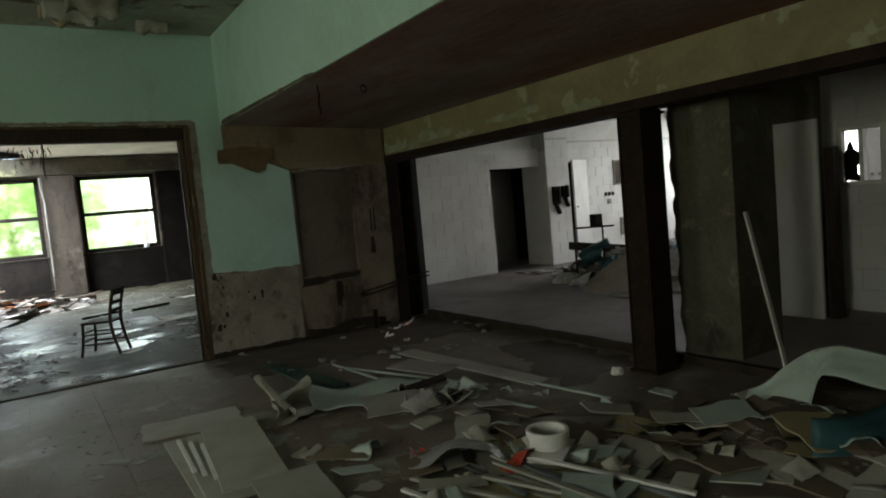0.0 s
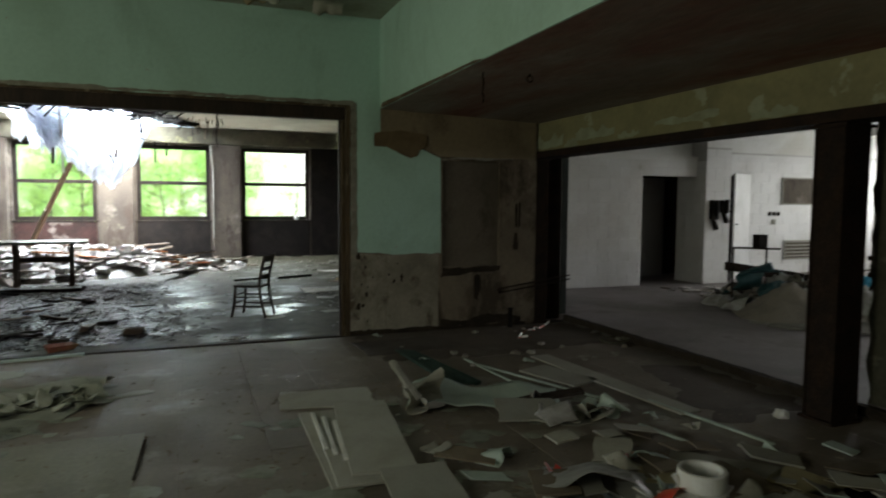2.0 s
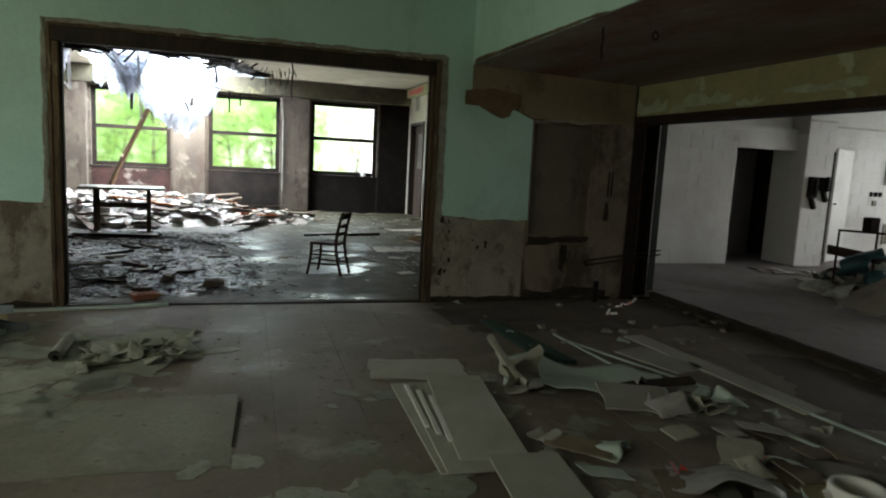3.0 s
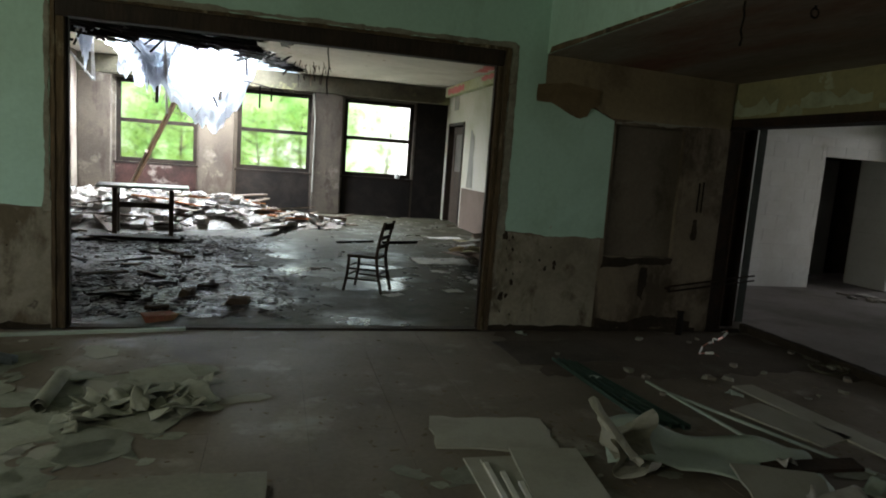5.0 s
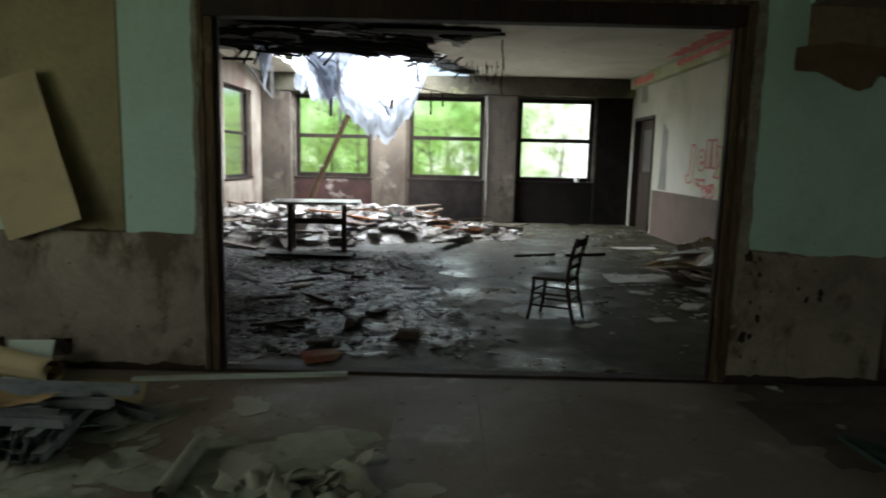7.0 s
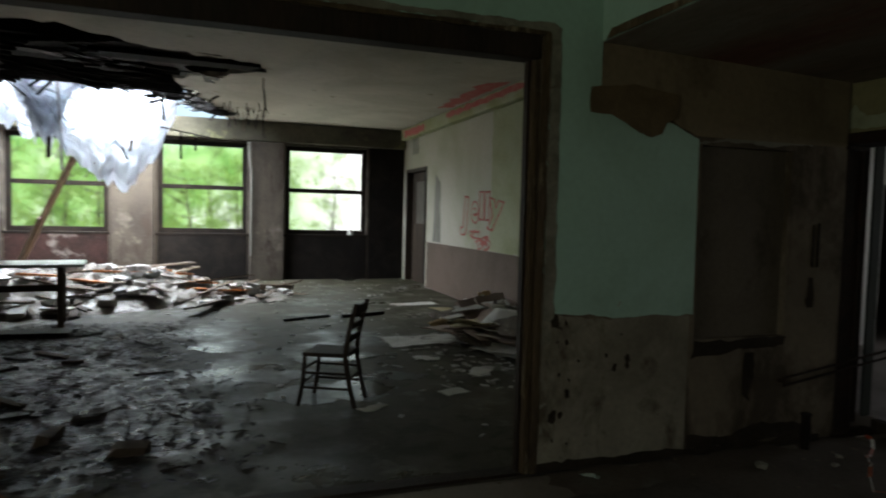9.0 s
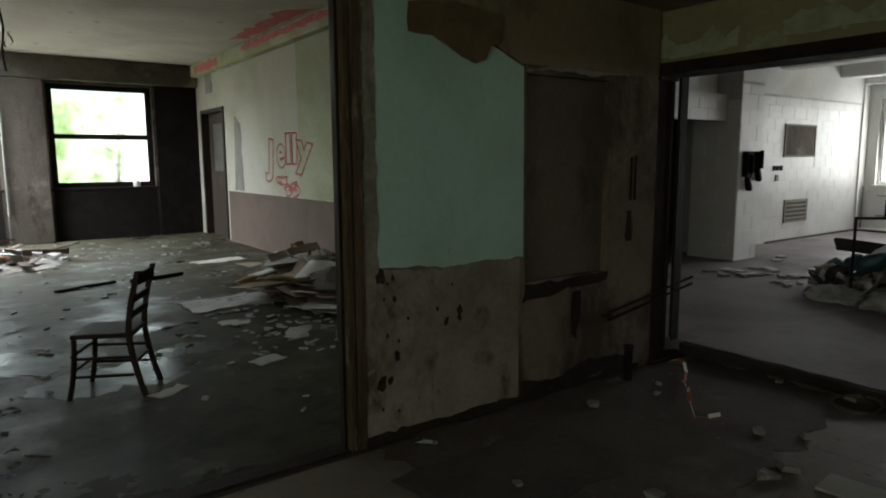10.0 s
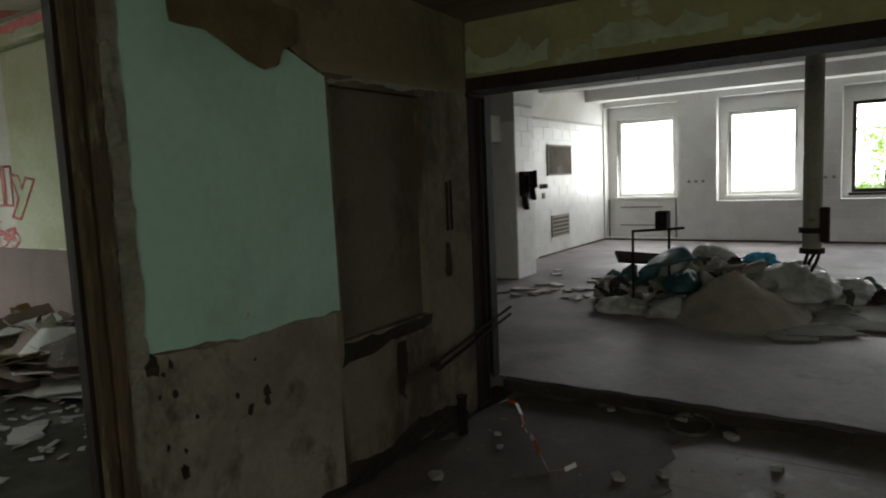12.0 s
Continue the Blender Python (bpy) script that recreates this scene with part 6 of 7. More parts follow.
# left side: papers, sheets and steel profiles
M_LEFTPAPER = surface("grey_green_wallpaper", (0.37, 0.385, 0.32), (0.25, 0.255, 0.20), 0.6, 3, 0.1, 50, 0.92, bump=0.2, vary=0.3)
for k in range(26):
    r = random.Random(2300 + k)
    a = r.random()
    x, y = -0.95 + 0.65 * a + r.gauss(0, 0.06), 5.02 + 0.25 * a + r.gauss(0, 0.12)
    s = r.uniform(0.1, 0.26)
    single("crumpled_paper", crumpled(s * 1.4, s * r.uniform(0.5, 0.9), r.uniform(0.03, 0.1), 90 + k, 12, 0.003, 3.2), M_LEFTPAPER, "torn curled wallpaper lying on the floor", "paper", pose(x, y, 0.004 * (k % 5), 0, 0, r.uniform(0, 360)), "torn wallpaper")
for k, (x, y, w, l, rz) in enumerate(((-0.84, 5.5, 0.62, 0.5, 6), (-0.6, 5.72, 0.35, 0.3, 20), (-1.2, 4.8, 0.4, 0.3, 40), (-0.6, 5.05, 0.4, 0.36, -20), (-1.5, 4.75, 0.35, 0.3, 10))):
    board(x, y, w, l, rz, M_LEFTPAPER, "flat torn sheet of wallpaper on the floor", 0.0015 * k, th=0.003, seed=210 + k, torn=0.05, name="wallpaper_sheet", group="torn wallpaper")


def rolled(length, rad, turns=1.6, flare=0.0):
    def fn(u, v):
        a = u * turns * 2 * math.pi
        rr = (rad + flare * v) * (0.55 + 0.45 * u)
        return Vector((rr * math.cos(a), v * length, rr + rr * math.sin(a)))
    return settle(sheet(bmesh.new(), fn, 30, 8, 0.002))


single("paper_roll", rolled(0.5, 0.045), M_LEFTPAPER, "rolled strip of torn wallpaper", "paper roll", pose(-1.12, 5.14, 0, 0, 0, 3), smooth=True)
single("paper_roll", rolled(0.75, 0.075, 1.5, 0.03), M_TANPAPER, "tan paper roll lying on steel profiles", "paper roll", pose(-2.25, 6.28, 0.09, -3, 0, 66), smooth=True)
board(-2.62, 6.6, 0.28, 0.3, 5, M_MINT, "pale mint board leaning at the wall", 0.1, th=0.008, rx=62)
board(-2.0, 6.35, 0.62, 0.45, 20, M_TANPAPER, "bent tan cardboard sheet on the floor", 0.01, th=0.005, ry=4, seed=3, torn=0.03)
for k in range(30):
    r = random.Random(840 + k)
    lay, col = k // 10, k % 10
    l = r.uniform(0.45, 0.75)
    flip = pose(0, 0, 0.045, 0, 180, 0) if k % 3 == 1 else Matrix.Identity(4)
    px = -2.5 + 0.07 * col + 0.03 * lay + r.uniform(-0.012, 0.012)
    single("steel_profile", c_profile(l, 0.05, 0.045), M_PROFILE, "blue-grey galvanised steel profile in a bundle", "profile", pose(px, 5.74 + r.uniform(-0.06, 0.06), 0.047 * lay, 0, 0, 8 + r.uniform(-7, 7) + (r.uniform(-18, 18) if lay == 2 else 0)) @ pose(0, -l / 2, 0) @ flip, "steel profile heap")
for k in range(7):
    r = random.Random(860 + k)
    l = r.uniform(0.5, 0.9)
    single("steel_profile", c_profile(l, 0.05, 0.045), M_PROFILE, "blue-grey steel profile lying across the bundle", "profile", pose(-1.75 + r.uniform(-0.3, 0.15), 5.55 + 0.085 * k, 0.145 if k < 5 else 0.1, r.uniform(-3, 3), 0, 84 + r.uniform(-10, 10)), "steel profile heap")
single("steel_profile", c_profile(1.25, 0.07, 0.05), M_PROFILE, "long steel profile on top of the heap", "profile", pose(-1.62, 5.98, 0.15, -1, 0, 86), "steel profile heap")
single("steel_profile", c_profile(0.7, 0.06, 0.05), M_PROFILE, "steel profile sliding off the heap", "profile", pose(-1.52, 5.98, 0.0, 6, 0, 75), "steel profile heap")
single("tan_rag", crumpled(0.55, 0.2, 0.1, 44, 14, 0.004, 2.4), M_CLOTH, "tan rag thrown over the steel profiles", "rag", pose(-2.18, 5.72, 0.185, 0, 0, 5))
single("white_lump", lump(0.13, 0.12, 0.1, 8, 2), M_WHITE, "white plastic lump beside the profiles", "rubbish", pose(-2.42, 5.5, 0))
for k in range(10):
    r = random.Random(870 + k)
    s = r.uniform(.15, .35)
    single("crumpled_paper", crumpled(s * 1.1, s * 0.7, 0.04, 130 + k, 8, 0.003), (M_LEFTPAPER, M_MINT)[k % 2], "torn wallpaper among the steel profiles", "paper", pose(-2.6 + r.uniform(-.5, 1.1), 5.45 + r.uniform(-.3, .6), 0.0, 0, 0, r.uniform(0, 360)), "torn wallpaper")
bm = bmesh.new()
bar(bm, (-1.95, 6.6, 0.012), (-0.6, 6.8, 0.012), 0.05, 0.02)
single("skirting_strip", bm, M_MINT, "pale skirting strip lying along the opening", "strip", Matrix.Identity(4))
bm = bmesh.new()
box(bm, -0.007, 0.007, -0.3, 0.3, 0, 0.008)
single("dark_strip", bm, M_MORTAR_SHADE, "dark edge strip lying on the floor", "strip", pose(0.055, 3.92, 0, 0, 0, -2))
board(-0.6, 3.9, 1.3, 0.95, -1, surface("thin_lino_sheet", (0.24, 0.235, 0.185), (0.165, 0.155, 0.12), 0.6, 1.3, 0.12, 30, 0.62, bump=0.1, spots=(0.28, 0.27, 0.23), spot_scale=1.6, spot_edge=(0.56, 0.66)), "thin grey-green lino sheet lying on the floor", 0.0, th=0.0025, seed=12, torn=0.012, name="lino_sheet", group="")
board(2.35, 6.2, 0.95, 0.6, 3, M_SUBFLOOR, "dark square of bare screed", 0.0, th=0.0055, seed=6, torn=0.03, name="screed_patch", group="")

M_BROWNFILM = surface("brown_floor_film", (0.125, 0.098, 0.078), (0.065, 0.051, 0.041), 0.7, 1.5, 0.2, 40, 0.75, bump=0.1, spots=(0.15, 0.135, 0.11), spot_scale=2.2, spot_edge=(0.58, 0.7))
for k, corners in enumerate(([(2.0, 5.6), (3.2, 5.5), (4.2, 5.65), (4.62, 5.4), (4.62, 6.6), (4.2, 6.82), (2.0, 6.82)], [(3.6, 3.3), (4.5, 3.2), (4.6, 4.5), (4.1, 4.7)])):
    bm = plate(bmesh.new(), ragged(corners, 0.12, 0.07, 66 + k), 0.0022, Matrix.Identity(4))
    tagged(obj("floor_dirt", bm, M_BROWNFILM), "thin darker brown film on the floor boards", "dirt", kind="stuff")

# barrier tape, cable and small rubbish by the kitchen opening
for k in range(14):
    a, b = k / 14, (k + 1) / 14
    f = lambda s: Vector((4.36 - 0.74 * min(1, s * 1.2) + 0.06 * math.sin(s * 14), 6.72 - 0.64 * min(1, s * 1.2) - 0.14 * max(0, s - 0.8) * 5 + 0.05 * math.cos(s * 11), 0.012 + 0.045 * abs(math.sin(s * 12))))
    if k == 0:
        tape = thing("barrier_tape", "twisted red and white barrier tape on the floor", "tape")
    bm = bmesh.new()
    bar(bm, f(a), f(b), 0.022, 0.002, 70 * math.sin(k * 1.7))
    part("tape_band", bm, M_RED if k % 2 else M_WHITE, tape, "red band" if k % 2 else "white band")
bm = bmesh.new()
pts = [Vector((4.5 + 0.16 * math.cos(a * 0.5), 5.62 + 0.12 * math.sin(a * 0.5), 0.012 + 0.02 * abs(math.sin(a * 0.4)))) for a in range(16)]
for a, b in zip(pts, pts[1:]):
    rod(bm, a, b, 0.011, seg=6)
single("cable_loop", bm, M_PIERCONC, "loop of grey cable on the floor", "cable", Matrix.Identity(4))
for k in range(22):
    r = random.Random(890 + k)
    x, y, s = r.uniform(2.2, 4.6), r.uniform(5.0, 6.7), r.uniform(0.025, 0.075)
    if k % 8:
        b2 = bmesh.new()
        chunk_bm(b2, Matrix.Diagonal((s, s * .8, s * .4, 1)), k)
        single("plaster_chunk", settle(b2), (M_RUBBLE, M_CONC)[k % 2], "small loose chunk of plaster on the floor", "rubble", pose(x, y, 0, 0, 0, r.uniform(0, 360)), "loose chunks")
    else:
        single("crumpled_paper", crumpled(s * 2, s * 1.6, 0.04, 150 + k, 6, 0.002), M_MINT, "small torn scrap of wallpaper", "paper", pose(x, y, 0, 0, 0, r.uniform(0, 360)), "loose scraps")

# paint flakes all over the hall floor
M_OLDCOAT = surface("dusty_old_paint", (0.36, 0.385, 0.32), (0.24, 0.25, 0.20), 0.6, 4, 0.12, 40, 0.9, bump=0.2, vary=0.3)
protos = []
for k in range(8):
    s = 0.09 + 0.02 * k
    b2 = plate(bmesh.new(), ragged([(-s, -s * .6), (s * .5, -s * .8), (s, s * .1), (s * .3, s * .8), (-s * .8, s * .5)], s * 0.45, s * 0.25, 200 + k), 0.002, Matrix.Identity(4))
    protos.append(single("paint_flake", b2, M_OLDCOAT if k % 3 else M_BOARD, "flat flake of old paint on the floor", "paint flake", pose(-1.2 + 0.3 * k, 3.0, 0), "floor paint flakes"))
for k in range(150):
    r = random.Random(1000 + k)
    if k % 3 == 0:
        x, y = r.uniform(-2.6, -0.4), r.uniform(4.0, 6.5)
    elif k % 3 == 1:
        x, y = r.gauss(1.2, 0.55), r.uniform(2.0, 4.3)
    else:
        x, y = r.gauss(2.3, 0.6), r.uniform(1.6, 4.4)
    s = (0.18 + 0.65 * r.random() ** 1.5) * (1.5 if k % 3 == 0 else 1)
    copy_thing(protos[k % 8], pose(x, y, 0.0005 * (k % 6), 0, 0, r.uniform(0, 360)) @ Matrix.Scale(s, 4)).scale = (s, s * r.uniform(0.6, 1), 1)
for k in range(120):
    r = random.Random(4000 + k)
    x, y = -1.6 + r.gauss(0, 0.55), 5.1 + r.gauss(0, 0.62)
    if y > 6.6 or (-2.6 < x < -1.75 and 5.35 < y < 6.1):
        x, y = r.uniform(-1.6, -0.7), r.uniform(4.3, 5.0)
    s = 0.25 + 0.95 * r.random() ** 1.6
    copy_thing(protos[(0, 5, 2, 5, 6, 7)[k % 6]], pose(x, y, 0.0005 * (k % 7), 0, 0, r.uniform(0, 360))).scale = (s, s * r.uniform(0.5, 1), 1)
bm = bmesh.new()
r = random.Random(1300)
for k in range(1700):
    x, y = (r.gauss(1.9, 1.1), r.uniform(1.2, 5.2)) if k % 2 else (r.uniform(-3.2, 4.2), r.uniform(2.0, 6.8))
    s = 0.003 + 0.016 * r.random() ** 2
    chunk_bm(bm, pose(x, y, 0.001, 0, 0, r.uniform(0, 360)) @ Matrix.Diagonal((s * 2, s, 0.004, 1)), k)
tagged(obj("floor_grit", bm, M_FIBRE), "plaster grit and crumbs scattered on the boards", "grit", kind="stuff")

# ---- kitchen ----
single("dust_mound", mound(1.45, 1.4, 0.44, 21), M_SAND, "grey heap of plaster dust on the kitchen floor", "heap", pose(7.3, 5.85, KF - 0.004))
single("dust_mound", mound(2.5, 2.4, 0.4, 22, 50, 0.7, 0.6), M_RUBBLE, "heap of rubble behind the dust heap", "heap", pose(8.4, 6.2, KF - 0.004))
for k, (x, y, z, w, h, mat, lab) in enumerate(((8.0, 6.6, 0.3, 0.7, 0.26, M_BAG, "bulging clear plastic rubbish bag"), (8.7, 6.3, 0.32, 0.7, 0.3, M_BAG, "crumpled clear plastic rubbish bag"), (8.5, 5.8, 0.32, 0.45, 0.24, M_BLUE, "bright blue plastic bag on the heap"),
                                               (7.9, 5.35, 0.12, 0.85, 0.45, M_BAG, "large pale plastic rubbish bag"), (8.4, 5.0, 0.0, 0.8, 0.34, M_BAG, "slumped pale plastic rubbish bag"), (7.6, 6.4, 0.2, 0.55, 0.26, M_TEAL, "dark teal plastic sack on the heap"),
                                               (7.2, 6.85, 0.0, 0.75, 0.2, M_BAG, "flat pale plastic rubbish bag"), (7.75, 7.15, 0.05, 0.55, 0.3, M_RUBBLE, "dark rubbish sack at the heap"), (9.2, 5.5, 0.05, 0.7, 0.35, M_BAG, "pale plastic rubbish bag behind the heap"))):
    single("rubbish_bag", bag_bm(w * 0.85, w * 0.62, h * 0.7, 30 + k), mat, lab, "bag", pose(x, y, KF + z - 0.02, 0, 0, 40 * k), "rubbish bags")
single("teal_sheet", crumpled(1.0, 0.5, 0.24, 52, 16, 0.004, 1.8), M_TEAL, "dark teal plastic sheet hanging over the heap", "sheet", pose(7.35, 6.5, KF + 0.33, 0, 22, 60))
bm = bmesh.new()
bar(bm, (7.32, 6.98, 0.60), (8.7, 5.95, 0.36), 0.13, 0.04, 50)
single("dark_plank", soften(bm, 0.005, 1), M_DARKWOOD, "dark plank lying across the rubbish heap", "plank", Matrix.Identity(4))
bm = bmesh.new()
for k in range(10):
    r = random.Random(1400 + k)
    single("broken_board", plate(bmesh.new(), ragged([(-0.3, -0.16), (0.3, -0.18), (0.28, 0.16), (-0.26, 0.18)], 0.05, 0.07, k), 0.012, Matrix.Identity(4)), (M_BOARD, M_CONC)[k % 2], "broken board lying before the heap", "board", pose(7.4 + r.uniform(-.7, .9), 5.0 + r.uniform(-.35, .7), KF + 0.004 * (k % 4), 0, 0, r.uniform(0, 360)), "kitchen boards")
bm.free()
for k in range(46):
    r = random.Random(1600 + k)
    a, q = r.uniform(0, 6.28), r.uniform(0.2, 1.25)
    x, y = 8.1 + 1.05 * q * math.cos(a), 6.1 + q * math.sin(a)
    z = 0.36 * max(0, 1 - q * 0.9)
    s = r.uniform(.14, .4)
    single("crumpled_paper", crumpled(s * 1.4, s, 0.14, 300 + k, 8, 0.004), (M_BAG, M_BOARD, M_CONC, M_RUBBLE)[k % 4], "torn scrap of packing on the rubbish heap", "scrap", pose(x, y, KF + z, r.uniform(-15, 15) * (z > 0.05), 0, r.uniform(0, 360)), "heap scraps")
for k in range(26):
    r = random.Random(1450 + k)
    x, y = (r.uniform(7.6, 8.6), r.uniform(7.6, 8.4)) if k < 16 else (r.uniform(7.4, 9.5), r.uniform(7.3, 8.6))
    b2 = bmesh.new()
    chunk_bm(b2, Matrix.Diagonal((r.uniform(.08, .24), r.uniform(.05, .12), 0.02, 1)), k)
    single("tile_shard", settle(b2), (M_PALEPIECE, M_RUBBLE)[k % 2], "broken tile shard on the kitchen floor", "rubble", pose(x, y, KF - 0.003, 0, 0, r.uniform(0, 360)), "tile shards")
M_SCRAP = surface("dark_demolition_scrap", (0.075, 0.062, 0.05), (0.03, 0.026, 0.022), 0.6, 5, 0.2, 40, 0.85, bump=0.4, vary=0.5)
for k in range(70):
    r = random.Random(1700 + k)
    a, q = r.uniform(0, 6.28), r.random() ** 0.6
    cx, cy, rx_, ry_, h = ((7.75, 6.95, 0.5, 0.4, 0.3), (8.3, 6.2, 0.9, 0.8, 0.34), (8.3, 5.2, 0.7, 0.55, 0.16))[k % 3]
    x, y = cx + rx_ * q * math.cos(a), cy + ry_ * q * math.sin(a)
    z = KF + h * (1 - q) * 0.9
    if k % 2:
        b2 = bmesh.new()
        chunk_bm(b2, Matrix.Diagonal((r.uniform(.08, .3), r.uniform(.05, .14), r.uniform(.02, .08), 1)), k)
        single("demolition_chunk", settle(b2), (M_SCRAP, M_RUBBLE, M_SCRAP)[k % 3], "dark broken chunk on the rubbish heap", "rubble", pose(x, y, z, r.uniform(-25, 25) * (q < 0.7), r.uniform(-25, 25) * (q < 0.7), r.uniform(0, 360)), "heap chunks")
    else:
        s = r.uniform(0.15, 0.4)
        single("crumpled_film", crumpled(s * 1.5, s, 0.12, 600 + k, 10, 0.003, 3.4), (M_SCRAP, M_BAG, M_SCRAP, M_TEAL)[(k // 2) % 4], "crumpled plastic film on the rubbish heap", "film", pose(x, y, z, r.uniform(-20, 20) * (q < 0.7), 0, r.uniform(0, 360)), "heap films")
for x, y, w, l, rz in ((6.95, 5.35, 0.7, 0.5, 15), (7.35, 5.0, 0.8, 0.45, -20), (6.75, 5.7, 0.5, 0.4, 40)):
    board(x, y, w, l, rz, M_BOARD, "thin pale board lying at the foot of the heap", KF - 0.004, th=0.008, seed=int(x * 10), torn=0.04, group="kitchen boards")
stand = thing("pipe_stand", "thin steel stand with a black box on top", "stand")
for a, b in (((0, 0, 0), (0, 0, 0.80)), ((0.3, -0.28, 0.2), (0.3, -0.28, 0.80)), ((0, 0, 0.79), (0.42, -0.4, 0.79))):
    bm = bmesh.new()
    rod(bm, a, b, 0.014, seg=8)
    part("tube", bm, M_RUST, stand)
bm = bmesh.new()
box(bm, 0.14, 0.3, -0.3, -0.18, 0.805, 0.98)
part("switch_box", soften(bm, 0.01, 1), M_BLACK, stand, "black electric box")
stand.matrix_world = pose(7.28, 6.8, KF)
# pipe column with valve
pc = thing("pipe_column", "grey service pipe from floor to ceiling with a valve", "pipe")
bm = bmesh.new()
rod(bm, (8.0, 5.27, 0.62), (8.0, 5.27, 3.15), 0.085, seg=18)
part("pipe", bm, M_CONC, pc)
for z, rr in ((0.62, 0.11), (0.82, 0.12), (2.62, 0.1), (2.72, 0.1)):
    bm = bmesh.new()
    rod(bm, (8.0, 5.27, z - 0.02), (8.0, 5.27, z + 0.03), rr, seg=18)
    part("collar", bm, M_RUST, pc)
bm = bmesh.new()
box(bm, 7.9, 8.0, 5.12, 5.2, 0.72, 1.05)
part("valve_box", soften(bm, 0.01, 1), M_RUST, pc)
for k in range(3):
    bm = bmesh.new()
    pts = [Vector((8.0 + (0.05 + 0.03 * k) * math.sin(s * 0.6 + k), 5.27 - 0.06 * math.cos(s * 0.5 + k), 0.62 - 0.06 * s)) for s in range(11)]
    for a, b in zip(pts, pts[1:]):
        rod(bm, a, b, 0.016, seg=6)
    part("hose", bm, M_BLACK if k else M_RUST, pc, "dangling rusty hose")
# telephones on the tiled pier
for x, z, h in ((8.80, 1.36, 0.34), (9.03, 1.42, 0.22)):
    ph = thing("wall_telephone", "black wall telephone on white tiles", "telephone")
    bm = bmesh.new()
    box(bm, x - 0.08, x + 0.08, 8.715, 8.791, z - h / 2, z + h / 2)
    part("housing", soften(bm, 0.015), M_BLACK, ph)
    bm = bmesh.new()
    rod(bm, (x, 8.695, z - 0.12), (x, 8.695, z + 0.12), 0.028, seg=10)
    part("receiver", bm, M_BLACK, ph)
    bm = bmesh.new()
    bar(bm, (x - 0.03, 8.735, z - h / 2), (x + 0.06, 8.75, z - h / 2 - 0.17), 0.07, 0.05)
    part("cord_box", bm, M_BLACK, ph)
# kitchen north wall: door leaf, hatch, grille, switches
dl = thing("kitchen_door", "pale grey door leaf standing open into the kitchen", "door")
tagged(dl, kind="structure")
bm = bmesh.new()
box(bm, 0, 0.79, -0.02, 0.02, 0.01, 1.95)
part("leaf", soften(bm, 0.005, 1), surface("pale_grey_door", (0.48, 0.48, 0.47), (0.36, 0.36, 0.34), 0.4, 2, 0.05, 30, 0.5, bump=0.05), dl)
bm = bmesh.new()
rod(bm, (0.72, -0.06, 1.02), (0.72, 0.06, 1.02), 0.012, seg=8)
bar(bm, (0.72, -0.06, 1.02), (0.62, -0.06, 1.02), 0.018)
part("handle", bm, M_RUST, dl, "dull steel door handle")
dl.matrix_world = pose(10.33, 9.46, KF, 0, 0, 205)
for q in ((9.5, 9.53, 9.48, 9.6, 2.0), (10.3, 10.33, 9.48, 9.6, 2.0)):
    bm = bmesh.new()
    box(bm, q[0], q[1], q[2], q[3], KF, q[4])
    struct("door_jamb", bm, M_CONC, "grey steel jamb of the kitchen doorway", "door frame")
for nm, b, mat, lab, cat in (("wall_hatch", (11.18, 12.22, 9.47, 9.499, 1.455, 1.99), M_PIERWALL, "grey-brown hatch panel in a tiled wall", "hatch"), ("vent_grille", (11.3, 12.07, 9.47, 9.499, 0.37, 0.75), M_PIERWALL, "low grey ventilation grille in a tiled wall", "grille")):
    h = thing(nm, lab, cat)
    bm = bmesh.new()
    box(bm, b[0] + 0.03, b[1] - 0.03, b[2] + 0.008, b[3], b[4] + 0.03, b[5] - 0.03)
    part("panel", bm, mat, h)
    for c in ((b[0], b[0] + 0.03, b[4], b[5]), (b[1] - 0.03, b[1], b[4], b[5]), (b[0] + 0.03, b[1] - 0.03, b[4], b[4] + 0.03), (b[0] + 0.03, b[1] - 0.03, b[5] - 0.03, b[5])):
        bm = bmesh.new()
        box(bm, c[0], c[1], b[2], b[3], c[2], c[3])
        part("frame", bm, M_CONC, h)
    if nm == "vent_grille":
        for k in range(5):
            bm = bmesh.new()
            box(bm, b[0] + 0.03, b[1] - 0.03, b[2], b[2] + 0.006, b[4] + 0.06 + 0.07 * k, b[4] + 0.09 + 0.07 * k)
            part("slat", bm, M_CONC, h)
for k in range(3):
    bm = bmesh.new()
    box(bm, -0.035, 0.035, -0.02, 0, -0.04, 0.04)
    single("light_switch", soften(bm, 0.004, 1), M_BLACK, "small dark switch on a tiled wall", "switch", pose(10.9 + 0.11 * k, 9.492, 1.28), "wall switches")
bm = bmesh.new()
box(bm, -0.05, 0.05, -0.02, 0, -0.05, 0.05)
single("socket", soften(bm, 0.004, 1), M_CONC, "grey socket under the switches", "socket", pose(11.0, 9.492, 1.12))
bm = bmesh.new()
box(bm, 14.17, 14.198, 8.0, 9.44, 0.13, 0.86)
rn = struct("radiator_niche", bm, M_WHITEWALL, "shallow white niche panel under the window", "niche")
for z in (0.35, 0.72):
    bm = bmesh.new()
    box(bm, 14.14, 14.169, 8.35, 9.2, z, z + 0.025)
    part("bracket_rail", bm, M_CONC, rn, "rusty radiator bracket rail")
for y in (8.06, 9.42):
    bm = bmesh.new()
    rod(bm, (14.1, y, 0.12), (14.1, y, 0.9), 0.02, seg=8)
    part("pipe", bm, M_CONC, rn)
